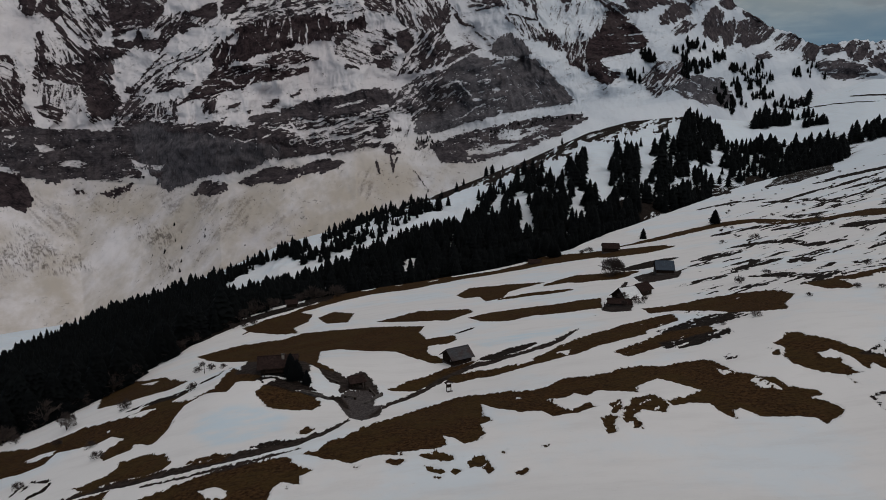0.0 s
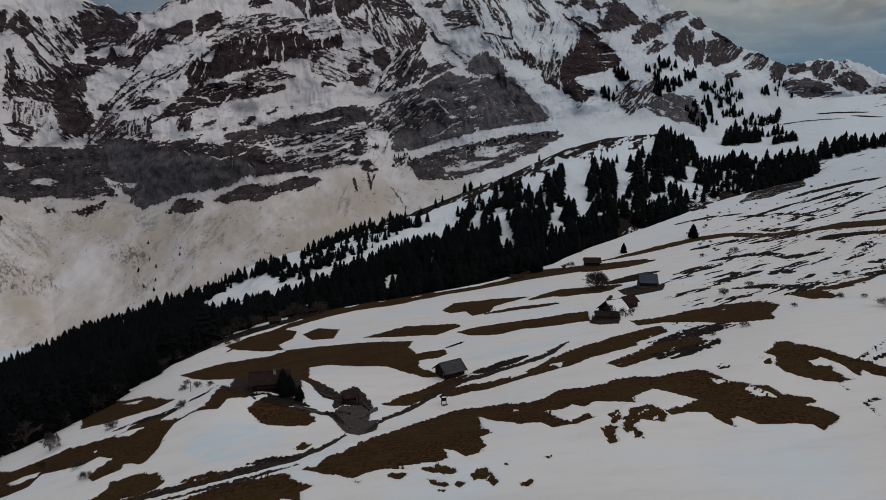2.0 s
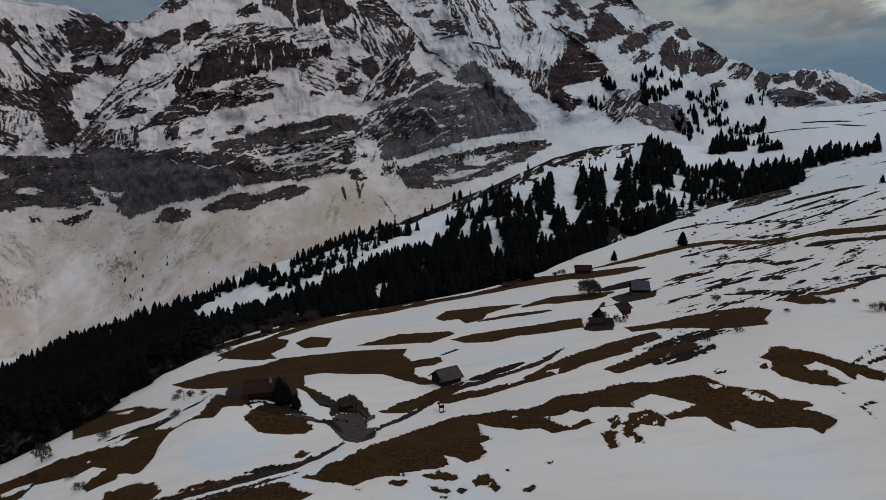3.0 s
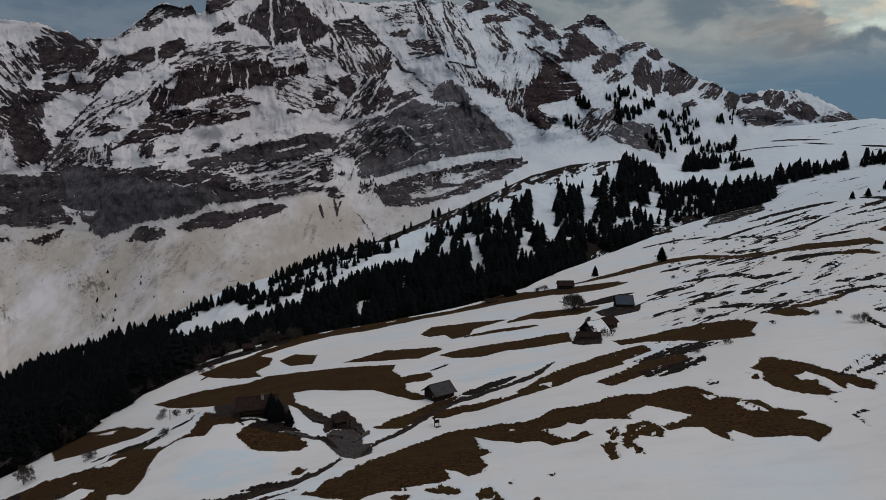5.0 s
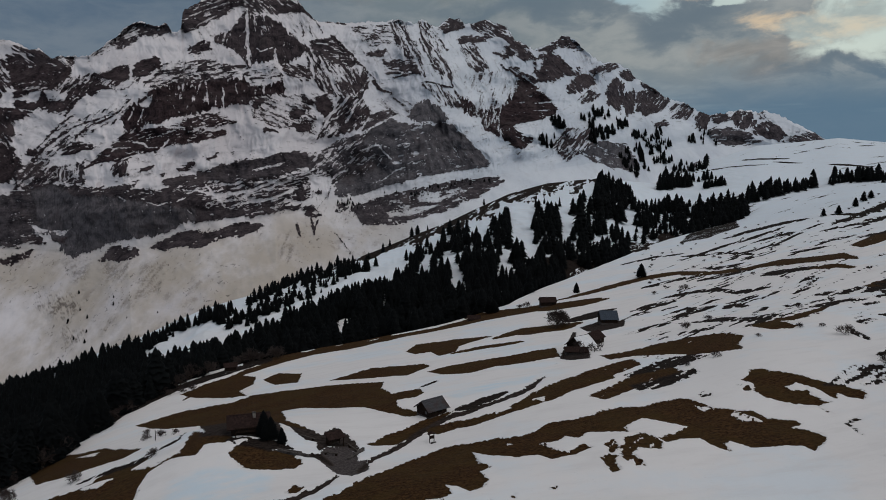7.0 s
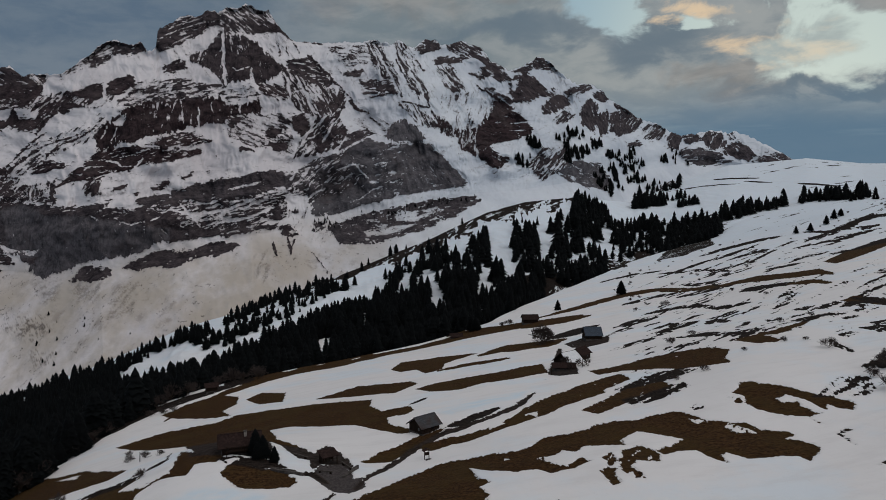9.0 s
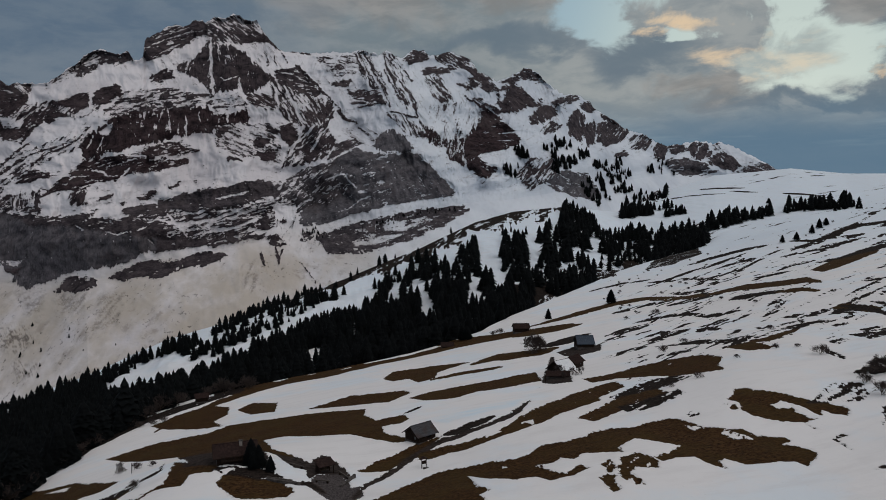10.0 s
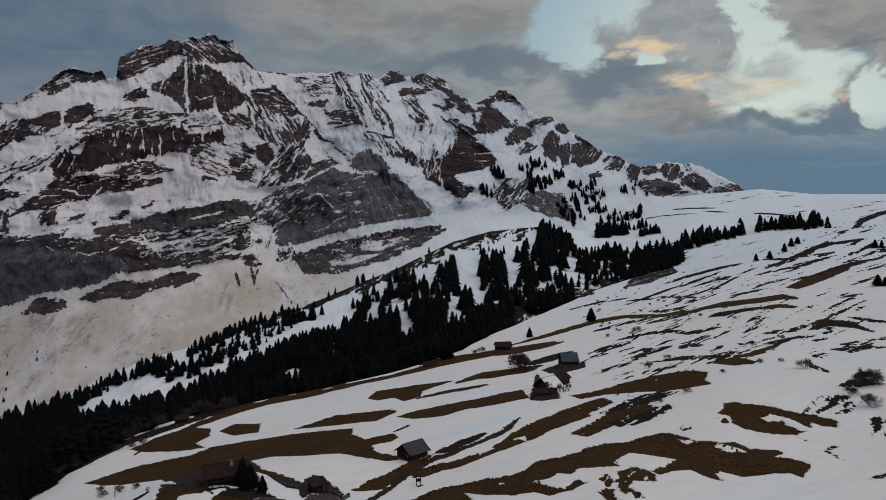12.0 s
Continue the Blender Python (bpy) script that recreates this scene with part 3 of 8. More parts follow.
TURF.append(("grass", 1, [(82.9, 354.7), (93.0, 359.5), (101.5, 357.6), (111.2, 357.4), (118.7, 350.7), (116.9, 345.2), (105.5, 338.8), (96.3, 338.9), (88.0, 339.7), (81.5, 348.7)]))
TURF.append(("grass", 1, [(41.4, 275.4), (50.0, 284.7), (58.3, 290.3), (65.2, 288.1), (71.6, 284.5), (77.4, 283.7), (82.7, 281.2), (81.5, 276.9), (74.4, 272.2), (67.5, 267.6), (61.1, 269.4), (55.0, 273.3), (47.6, 270.9), (40.5, 269.6)]))
TURF.append(("heath", 1, [(78.4, 292.1), (87.4, 302.0), (95.2, 306.9), (102.5, 309.4), (108.5, 308.1), (107.5, 305.2), (99.1, 298.8), (91.9, 295.9), (84.0, 290.0), (77.6, 288.9)]))
TURF.append(("heath", 0.8, [(-61.0, 150.7), (-58.6, 152.4), (-55.6, 152.8), (-54.8, 158.6), (-59.0, 180.0), (-58.0, 177.0), (-53.3, 154.0), (-54.8, 150.3), (-57.7, 149.9), (-60.8, 150.2)]))
TURF.append(("heath", 0.5, [(-149.8, 379.7), (-145.5, 391.1), (-141.2, 404.1), (-132.0, 403.2), (-89.0, 291.1), (-87.9, 287.4), (-92.5, 282.1), (-137.6, 393.4), (-142.6, 383.1), (-149.2, 378.1)]))
# the farm's trodden ground
TURF.append(("mud", 1, [(48.9, 202.4), (59.1, 229.1), (70.2, 256.2), (70.7, 252.4), (61.4, 226.8), (57.9, 217.2), (59.5, 206.0), (56.0, 194.6), (50.3, 197.2)]))
TURF.append(("mud", 0.9, [(76.2, 266.2), (84.6, 271.7), (91.4, 271.4), (94.4, 263.0), (89.1, 251.3), (76.9, 246.2), (74.5, 252.3)]))
TURF.append(("grass", 1, [(51.4, 279.1), (60.0, 286.3), (67.5, 287.4), (73.5, 284.5), (77.7, 275.8), (76.3, 270.6), (68.4, 264.5), (62.7, 266.2), (55.8, 265.9), (50.3, 272.9)]))
# turf steps of the upper pasture
TURF.append(("grass", 0.9, [(59.5, 196.8), (66.3, 195.6), (74.3, 197.1), (82.4, 198.4), (89.1, 196.7), (95.7, 191.7), (95.6, 179.1), (88.6, 170.5), (84.8, 161.8), (79.1, 166.1), (75.0, 170.5), (72.7, 179.0), (65.8, 186.3), (58.8, 186.2)]))
TURF.append(("heath", 0.5, [(52.8, 162.1), (68.2, 173.4), (76.6, 169.9), (75.5, 162.2), (67.5, 162.4), (59.7, 162.2), (53.6, 158.9)]))
TURF.append(("heath", 0.25, [(47.0, 154.4), (55.1, 158.9), (62.1, 154.2), (57.2, 150.7), (49.7, 150.1)]))
TURF.append(("grass", 1, [(104.3, 191.7), (115.9, 193.7), (120.4, 194.5), (129.0, 198.3), (146.5, 209.8), (130.0, 193.6), (118.4, 187.4), (113.0, 188.8), (111.4, 177.7), (107.3, 175.9), (104.2, 179.2)]))
TURF.append(("grass", 1, [(174.4, 232.2), (183.1, 235.1), (180.7, 214.1), (171.6, 204.2), (172.8, 218.1)]))
TURF.append(("heath", 0.5, [(123.1, 172.1), (128.7, 173.5), (129.5, 169.2), (123.2, 166.9)]))
TURF.append(("heath", 0.6, [(138.1, 175.8), (143.5, 175.6), (136.2, 165.6), (131.6, 165.4)]))
TURF.append(("heath", 0.1, [(82.2, 125.1), (92.3, 131.4), (97.1, 132.2), (98.4, 128.6), (92.9, 120.8), (85.8, 121.9)]))
TURF.append(("heath", 0.4, [(102.3, 136.9), (111.2, 139.2), (106.6, 133.3), (103.1, 135.0)]))
TURF.append(("heath", 0.6, [(117.6, 167.4), (117.4, 165.0), (115.9, 161.1), (114.8, 157.3), (112.1, 151.6), (110.9, 150.2), (110.9, 152.6), (112.4, 156.8), (113.7, 160.4), (116.3, 165.8)]))
TURF.append(("heath", 0.7, [(108.2, 249.9), (116.4, 257.7), (122.8, 261.6), (128.9, 263.2), (133.2, 261.3), (131.1, 257.6), (122.6, 251.7), (116.2, 249.4), (110.4, 246.1), (106.5, 246.4)]))
TURF.append(("heath", 0.6, [(129.1, 250.8), (134.8, 255.3), (138.5, 256.2), (138.6, 251.6), (136.2, 243.0), (133.7, 239.1), (131.5, 240.1), (131.7, 245.0), (128.4, 244.5), (127.3, 247.7)]))
TURF.append(("heath", 0.7, [(106.3, 228.7), (111.9, 228.8), (115.7, 225.9), (115.1, 215.8), (116.3, 209.5), (120.3, 208.5), (124.4, 207.6), (122.0, 204.0), (115.6, 201.3), (110.1, 199.7), (109.5, 206.7), (108.7, 213.9), (106.7, 219.5), (104.5, 225.3)]))
TURF.append(("heath", 0.6, [(171.6, 353.2), (186.8, 360.7), (198.3, 361.1), (208.0, 362.0), (213.6, 356.4), (209.0, 349.3), (195.7, 342.1), (187.1, 342.3), (177.2, 343.8), (169.4, 349.1)]))
TURF.append(("heath", 0.5, [(145.9, 316.3), (153.5, 315.1), (160.2, 312.3), (158.8, 299.6), (157.5, 287.8), (162.6, 281.3), (167.0, 274.4), (165.4, 272.0), (158.4, 274.7), (151.4, 277.6), (152.5, 288.7), (153.5, 300.3), (148.7, 306.1), (144.1, 312.8)]))
TURF.append(("heath", 0.6, [(187.6, 317.1), (192.7, 313.0), (194.9, 305.1), (197.6, 295.1), (199.1, 284.4), (197.3, 281.9), (191.7, 286.9), (188.3, 295.4), (185.2, 301.7), (184.9, 312.9)]))
TURF.append(("heath", 0.2, [(168.3, 262.7), (176.2, 270.1), (180.3, 272.1), (183.4, 272.5), (182.8, 268.1), (179.4, 263.5), (172.7, 257.9), (169.5, 257.1), (165.3, 254.8), (165.0, 258.0)]))
TURF.append(("heath", 0.3, [(159.3, 237.8), (166.2, 236.6), (171.4, 233.3), (174.2, 229.4), (176.4, 225.0), (176.4, 218.3), (173.9, 215.4), (168.7, 216.0), (165.7, 219.2), (163.2, 223.1), (159.0, 227.3), (156.8, 234.5)]))
TURF.append(("heath", 0.6, [(138.1, 224.4), (143.4, 227.2), (144.9, 224.6), (143.1, 221.9), (137.9, 219.3), (136.5, 222.2)]))
TURF.append(("heath", 0.3, [(139.5, 212.5), (146.9, 215.2), (151.9, 214.4), (154.6, 213.7), (155.0, 210.2), (153.0, 207.7), (147.1, 204.4), (143.4, 203.7), (138.0, 203.4), (136.7, 208.7)]))
TURF.append(("heath", 0.8, [(129.9, 226.6), (135.3, 232.0), (134.9, 228.7), (132.8, 225.5), (127.6, 220.4), (127.8, 223.4)]))
TURF.append(("heath", 0.7, [(288.9, 540.1), (308.0, 550.7), (326.2, 558.6), (342.6, 558.8), (358.5, 557.9), (366.1, 551.0), (371.9, 541.9), (368.1, 536.5), (356.2, 536.7), (346.3, 539.7), (329.9, 538.9), (314.8, 539.9), (299.6, 536.4), (286.3, 535.5)]))
TURF.append(("heath", 0.6, [(220.6, 470.7), (245.0, 489.2), (269.7, 506.0), (287.6, 511.7), (305.4, 516.4), (323.7, 523.1), (341.7, 529.0), (339.2, 525.3), (317.9, 514.3), (298.1, 504.5), (280.7, 499.9), (262.5, 493.2), (240.0, 479.7), (218.8, 467.1)]))
TURF.append(("heath", 0.5, [(285.8, 488.6), (300.8, 495.3), (313.6, 498.1), (321.4, 496.9), (327.0, 492.6), (324.9, 489.6), (315.2, 487.7), (307.0, 488.2), (294.7, 485.8), (283.5, 484.8)]))
TURF.append(("heath", 0.7, [(256.9, 397.3), (267.9, 399.9), (276.4, 398.6), (280.9, 392.1), (278.3, 388.8), (268.1, 387.4), (259.5, 388.0), (254.4, 393.7)]))
TURF.append(("heath", 0.7, [(183.4, 310.5), (189.4, 305.8), (190.9, 295.1), (189.0, 292.3), (183.1, 296.4), (180.9, 306.7)]))
TURF.append(("heath", 0.8, [(370.5, 478.7), (387.5, 482.9), (399.6, 481.0), (397.7, 478.7), (380.1, 474.0), (367.8, 475.4)]))
TURF.append(("heath", 0.8, [(396.2, 501.3), (413.4, 500.8), (425.4, 494.4), (423.4, 492.1), (406.5, 492.7), (394.0, 498.6)]))
TURF.append(("heath", 0.8, [(384.3, 533.1), (388.4, 521.0), (393.4, 510.6), (407.5, 518.4), (422.9, 527.4), (435.8, 523.5), (447.9, 518.6), (445.0, 515.4), (429.3, 515.8), (413.9, 516.5), (399.1, 508.0), (385.3, 500.4), (382.2, 513.0), (381.2, 529.0)]))
TURF.append(("heath", 0.6, [(196.5, 606.0), (226.8, 642.5), (256.6, 672.3), (280.2, 689.8), (245.0, 576.2), (243.2, 572.1), (226.7, 565.9), (254.4, 666.9), (223.8, 634.4), (195.8, 604.1)]))
TURF.append(("heath", 0.4, [(190.9, 510.9), (207.4, 516.5), (223.7, 520.6), (235.5, 514.7), (244.3, 503.6), (242.9, 500.9), (230.7, 504.8), (219.1, 510.5), (202.8, 505.7), (189.4, 507.3)]))
TURF.append(("heath", 0.5, [(146.6, 368.3), (160.8, 376.5), (174.2, 382.0), (180.6, 380.4), (184.0, 373.2), (182.4, 370.3), (174.4, 368.4), (167.6, 368.8), (155.2, 364.6), (145.0, 364.6)]))
TURF.append(("heath", 0.5, [(134.7, 314.8), (144.4, 316.4), (150.7, 311.2), (149.4, 308.8), (140.3, 308.3), (133.6, 312.5)]))
TURF.append(("heath", 0.5, [(107.5, 289.3), (117.2, 297.3), (125.8, 302.3), (131.2, 303.1), (134.3, 299.3), (132.2, 295.1), (123.9, 288.0), (118.1, 286.0), (110.8, 283.2), (105.8, 285.2)]))
TURF.append(("heath", 0.3, [(80.9, 230.0), (88.9, 235.7), (96.2, 239.6), (100.1, 240.6), (102.0, 237.5), (100.8, 235.1), (95.8, 231.7), (92.4, 231.4), (85.6, 228.4), (80.2, 228.2)]))
TURF.append(("heath", 0.3, [(88.8, 207.2), (93.3, 210.2), (96.8, 211.1), (99.4, 208.4), (100.8, 203.9), (99.7, 202.0), (95.9, 202.0), (93.1, 204.2), (89.7, 203.2), (87.7, 205.1)]))
TURF.append(("heath", 0.9, [(78.5, 293.9), (85.1, 299.4), (90.2, 300.4), (95.2, 300.9), (98.2, 296.4), (96.6, 292.2), (89.4, 285.5), (84.2, 283.7), (79.8, 283.8), (77.0, 289.1)]))
TURF.append(("heath", 0.2, [(231.8, 492.8), (242.4, 488.0), (251.2, 480.1), (258.8, 470.6), (258.2, 450.8), (252.5, 424.5), (249.8, 420.2), (249.2, 436.0), (250.4, 456.2), (242.7, 464.7), (235.7, 475.3), (229.3, 487.9)]))
TURF.append(("heath", 0.5, [(204.2, 410.9), (210.2, 407.4), (212.9, 398.6), (222.9, 399.2), (228.9, 393.2), (225.9, 388.4), (212.4, 381.7), (203.5, 382.3), (202.2, 393.1), (202.0, 406.8)]))
TURF.append(("heath", 0.1, [(136.0, 260.5), (144.8, 262.5), (152.2, 261.9), (159.1, 260.6), (165.9, 259.2), (172.1, 257.1), (171.2, 255.9), (163.2, 255.3), (155.8, 255.7), (148.8, 256.6), (142.0, 257.8), (135.1, 258.9)]))
TURF.append(("heath", 0.3, [(271.9, 455.1), (283.5, 459.3), (288.0, 452.5), (284.9, 447.9), (272.4, 442.2), (268.8, 450.2)]))
TURF.append(("heath", 0.6, [(330.0, 473.1), (346.2, 475.5), (359.8, 474.5), (369.9, 471.9), (378.6, 467.8), (376.5, 465.3), (363.1, 463.6), (353.8, 466.8), (339.5, 466.8), (328.2, 470.6)]))
TURF.append(("grass", 1, [(208.0, 365.5), (220.5, 368.2), (233.5, 371.4), (234.4, 356.9), (232.8, 340.0), (231.6, 327.2), (232.2, 317.4), (218.8, 295.5), (213.0, 283.6), (209.8, 279.6), (210.5, 285.1), (211.2, 290.6), (207.9, 295.9), (204.8, 302.0), (206.6, 317.4), (207.5, 332.8), (205.1, 344.2), (203.2, 357.6)]))
TURF.append(("grass", 1, [(194.8, 290.2), (199.8, 288.1), (202.4, 283.0), (201.2, 275.6), (198.6, 266.7), (197.0, 264.6), (195.6, 268.4), (196.1, 274.7), (193.1, 279.2), (192.6, 287.2)]))
TURF.append(("grass", 0.9, [(279.4, 374.6), (318.7, 401.5), (337.5, 403.9), (375.4, 426.7), (343.6, 392.1), (308.0, 370.2), (259.2, 338.6)]))
TURF.append(("grass", 1, [(101.6, 386.2), (113.6, 390.8), (127.2, 399.2), (139.1, 406.4), (151.1, 413.0), (163.3, 419.2), (175.1, 423.7), (183.9, 421.4), (191.7, 417.1), (195.5, 403.7), (197.9, 388.7), (194.1, 381.9), (189.3, 391.9), (183.3, 400.2), (174.6, 401.9), (166.1, 403.7), (154.5, 398.5), (143.0, 392.9), (131.8, 387.2), (121.4, 383.0), (110.6, 381.7), (99.9, 380.5)]))
TURF.append(("grass", 1, [(90.6, 350.3), (99.2, 352.4), (106.7, 351.0), (115.0, 353.8), (121.9, 352.3), (120.2, 347.9), (109.9, 340.0), (101.3, 335.7), (94.4, 338.1), (89.3, 345.9)]))
TURF.append(("grass", 0.8, [(185.2, 398.1), (194.2, 393.0), (197.5, 378.2), (205.1, 372.5), (208.3, 360.3), (204.9, 354.7), (195.7, 356.6), (189.2, 363.5), (184.3, 374.5), (182.9, 393.5)]))
TURF.append(("heath", 1, [(215.1, 392.5), (210.8, 380.6), (206.6, 369.0), (197.7, 352.9), (188.6, 336.5), (181.7, 326.9), (174.0, 316.1), (172.4, 313.5), (178.4, 321.6), (184.3, 329.6), (191.7, 343.0), (202.0, 361.3), (206.5, 373.3), (213.3, 389.5)]))
TURF.append(("heath", 0.7, [(394.6, 512.9), (414.0, 521.1), (433.0, 528.0), (448.0, 535.1), (463.7, 542.6), (480.4, 553.6), (497.5, 564.7), (490.3, 556.9), (468.5, 540.5), (451.5, 529.0), (436.6, 522.1), (421.9, 515.1), (406.0, 511.5), (391.7, 509.4)]))
TURF.append(("heath", 0.7, [(431.7, 536.9), (445.0, 533.4), (455.6, 526.9), (467.8, 519.3), (477.1, 508.9), (474.4, 506.1), (458.5, 509.4), (445.7, 516.0), (435.4, 522.4), (428.5, 533.2)]))
TURF.append(("heath", 0.8, [(419.4, 476.2), (430.1, 480.7), (434.7, 478.5), (431.9, 475.5), (421.5, 471.5), (416.7, 473.2)]))
TURF.append(("heath", 0.7, [(400.5, 491.6), (413.7, 494.2), (422.6, 491.7), (420.9, 489.8), (408.1, 487.7), (398.9, 489.7)]))
TURF.append(("heath", 0.7, [(371.0, 473.1), (386.2, 479.2), (398.1, 481.2), (409.2, 483.4), (417.3, 482.2), (415.3, 479.9), (401.9, 475.3), (391.3, 473.5), (378.4, 470.0), (368.3, 469.8)]))
TURF.append(("heath", 0.6, [(341.6, 416.7), (362.4, 426.7), (377.8, 430.3), (400.9, 437.6), (414.0, 434.1), (409.9, 430.1), (384.0, 420.1), (360.0, 411.2), (345.6, 408.1), (336.6, 410.9)]))
TURF.append(("heath", 0.8, [(337.5, 368.9), (353.2, 374.9), (353.4, 365.6), (348.3, 360.6), (336.8, 358.6), (334.2, 365.5)]))
TURF.append(("heath", 0.8, [(433.2, 467.9), (443.6, 464.1), (444.7, 451.5), (441.1, 448.0), (431.9, 452.5), (430.1, 464.7)]))
TURF.append(("heath", 0.7, [(250.4, 291.0), (275.4, 309.9), (285.0, 312.3), (279.1, 306.4), (257.2, 291.0), (246.4, 286.8)]))
TURF.append(("heath", 0.8, [(216.3, 261.0), (222.7, 262.4), (225.8, 260.3), (224.0, 258.5), (217.8, 257.2), (214.8, 259.4)]))
TURF.append(("heath", 0.8, [(188.7, 228.1), (188.1, 221.8), (185.7, 213.8), (184.9, 206.8), (182.9, 199.0), (181.9, 198.1), (180.9, 202.8), (181.5, 209.5), (183.9, 217.3), (187.5, 226.8)]))
TURF.append(("heath", 0.6, [(156.3, 184.8), (162.2, 184.8), (164.3, 181.0), (162.5, 179.3), (156.9, 179.5), (154.5, 183.0)]))
TURF.append(("heath", 0.7, [(135.8, 177.3), (139.0, 177.5), (140.9, 176.3), (144.0, 174.6), (146.5, 172.4), (147.9, 169.0), (146.1, 167.3), (141.5, 167.2), (137.9, 168.3), (135.1, 170.1), (134.0, 172.1), (134.2, 175.5)]))
TURF.append(("heath", 0.9, [(180.7, 233.0), (182.1, 228.7), (183.1, 224.3), (180.2, 217.8), (177.8, 211.9), (173.8, 203.7), (169.6, 195.4), (167.8, 193.6), (169.3, 198.9), (171.3, 205.1), (173.7, 210.8), (176.0, 216.6), (177.3, 223.4), (178.8, 230.9)]))
TURF.append(("heath", 0.9, [(67.8, 93.9), (70.7, 94.0), (72.5, 93.0), (72.1, 92.6), (69.3, 92.6), (67.4, 93.5)]))
TURF.append(("heath", 0.8, [(100.9, 137.4), (108.4, 140.6), (111.2, 139.4), (108.5, 132.1), (104.5, 133.6), (103.0, 137.3)]))
TURF.append(("heath", 0.05, [(81.1, 125.5), (94.2, 133.5), (97.1, 132.2), (92.8, 122.9), (88.9, 120.5), (85.8, 124.8)]))
TURF.append(("heath", 0, [(90.2, 116.2), (93.3, 114.6), (85.7, 105.3), (82.9, 108.0)]))
# thin turf lines on the far plateau
TURF.append(("heath", 1, [(704.5, 1215.1), (720.2, 1204.3), (729.2, 1183.5), (747.5, 1171.7), (766.0, 1160.7), (762.5, 1155.4), (735.4, 1153.0), (717.4, 1164.6), (705.7, 1180.6), (701.8, 1210.4)]))
TURF.append(("heath", 1, [(717.7, 1138.4), (738.2, 1124.9), (752.3, 1102.7), (749.4, 1098.5), (729.1, 1111.1), (715.4, 1134.9)]))
TURF.append(("heath", 1, [(767.0, 1057.0), (773.5, 1045.8), (782.9, 1038.7), (790.4, 1021.4), (789.4, 994.3), (785.2, 988.9), (775.2, 1002.0), (769.0, 1020.5), (762.8, 1031.5), (763.5, 1052.1)]))
TURF.append(("heath", 1, [(596.6, 1188.5), (625.6, 1180.1), (653.1, 1169.4), (670.4, 1154.5), (679.0, 1126.5), (700.5, 1120.1), (699.5, 1118.4), (674.3, 1118.7), (661.0, 1138.7), (649.0, 1162.2), (623.6, 1176.5), (595.6, 1186.7)]))
# the turfy bank above the farm track
TURF.append(("grass", 0.9, [(40.0, 167.0), (48.0, 175.7), (57.0, 180.5), (63.6, 181.8), (61.8, 172.2), (54.2, 166.4), (43.7, 159.3)]))
TURF.append(("heath", 0.45, [(53.6, 158.9), (62.6, 168.4), (73.2, 170.2), (78.1, 164.4), (68.8, 158.9), (60.3, 157.3)]))
TURF.append(("grass", 0.9, [(38.5, 147.8), (47.9, 154.5), (56.2, 160.8), (64.5, 160.0), (64.1, 152.6), (58.1, 148.5), (50.5, 147.8), (40.9, 142.4)]))
TURF.append(("heath", 0.4, [(50.8, 151.3), (60.5, 152.8), (67.2, 153.8), (66.1, 148.1), (57.2, 144.1), (49.6, 143.2)]))
# wet bluish ice on the meadow
ICE = [[(-49.1, 120.9), (-49.9, 129.3), (-44.6, 131), (-35.6, 127.9), (-28.8, 122.8), (-29.1, 114.6), (-35.5, 111.7), (-41.6, 111.6)], [(6, 174.2), (15.3, 176.1), (26.4, 179.2), (36.1, 181.1), (32.8, 171.7), (22.1, 169.5), (11.4, 164.9)]]
# the mountain's face, painted in order: rock cover, how grey, then for areas the lie of the grain in degrees and the outline, for lines the half width and the course; bearing and rise in degrees
FACE = []
# the far-off shoulder and its dark ribs
FACE.append(("area", 0.1, 0.1, -52, [(-28.14, 7.45), (-24.89, 7.67), (-24.78, 5.94), (-25.92, 4.33), (-27.12, 5.18), (-28.03, 6.72)]))
FACE.append(("area", 0.6, 0.1, -48, [(-28.25, 6.33), (-27.47, 5.24), (-26.48, 4.2), (-25.42, 4.55), (-24.64, 3.98), (-24.79, 2.18), (-25.21, 1.76), (-26.08, 2.55), (-26.57, 3.25), (-27.41, 3.89), (-28.18, 5.2)]))
FACE.append(("area", 0.45, 0.1, -35, [(-27.84, 3.22), (-26.56, 3.33), (-26.04, 2.95), (-24.83, 1.77), (-24.35, 0.55), (-23.73, 0.05), (-25.02, -0.56), (-26.39, -1.01), (-26.88, -0.27), (-27.44, 1.65), (-28.48, 2.03), (-29.17, 2.17), (-29.95, 2), (-29.8, 2.85), (-29.05, 3.45)]))
FACE.append(("area", 1, 0.1, -50, [(-26.98, 2.73), (-26.08, 2.55), (-25.22, 1.56), (-24.76, 0.34), (-25.39, -0.4), (-26.34, -0.48), (-26.59, 0.94)]))
FACE.append(("area", -0.45, 0.1, 80, [(-30.09, 1.69), (-27.07, 1.74), (-26.68, -0.07), (-28, -0.47), (-29.37, 0.13)]))
FACE.append(("area", 0.7, 0.1, 75, [(-30.22, 7.67), (-29.24, 7.74), (-29.21, 6.64), (-29.73, 6.24), (-30.16, 6.58)]))
FACE.append(("area", 0.6, 0.1, -50, [(-29.42, 6.63), (-28.62, 7.79), (-28, 7.83), (-27.86, 6.35), (-28.46, 5.87), (-28.94, 6.29)]))
FACE.append(("area", 0.6, 0.1, -75, [(-29.57, 5.14), (-29, 5.35), (-28.98, 3.45), (-28.91, 2.02), (-29.63, 1.77), (-29.65, 3.62)]))
FACE.append(("area", -0.25, 0.1, -75, [(-28.88, 5.17), (-27.86, 4.84), (-26.91, 3.52), (-28.03, 3.09), (-28.89, 3.26)]))
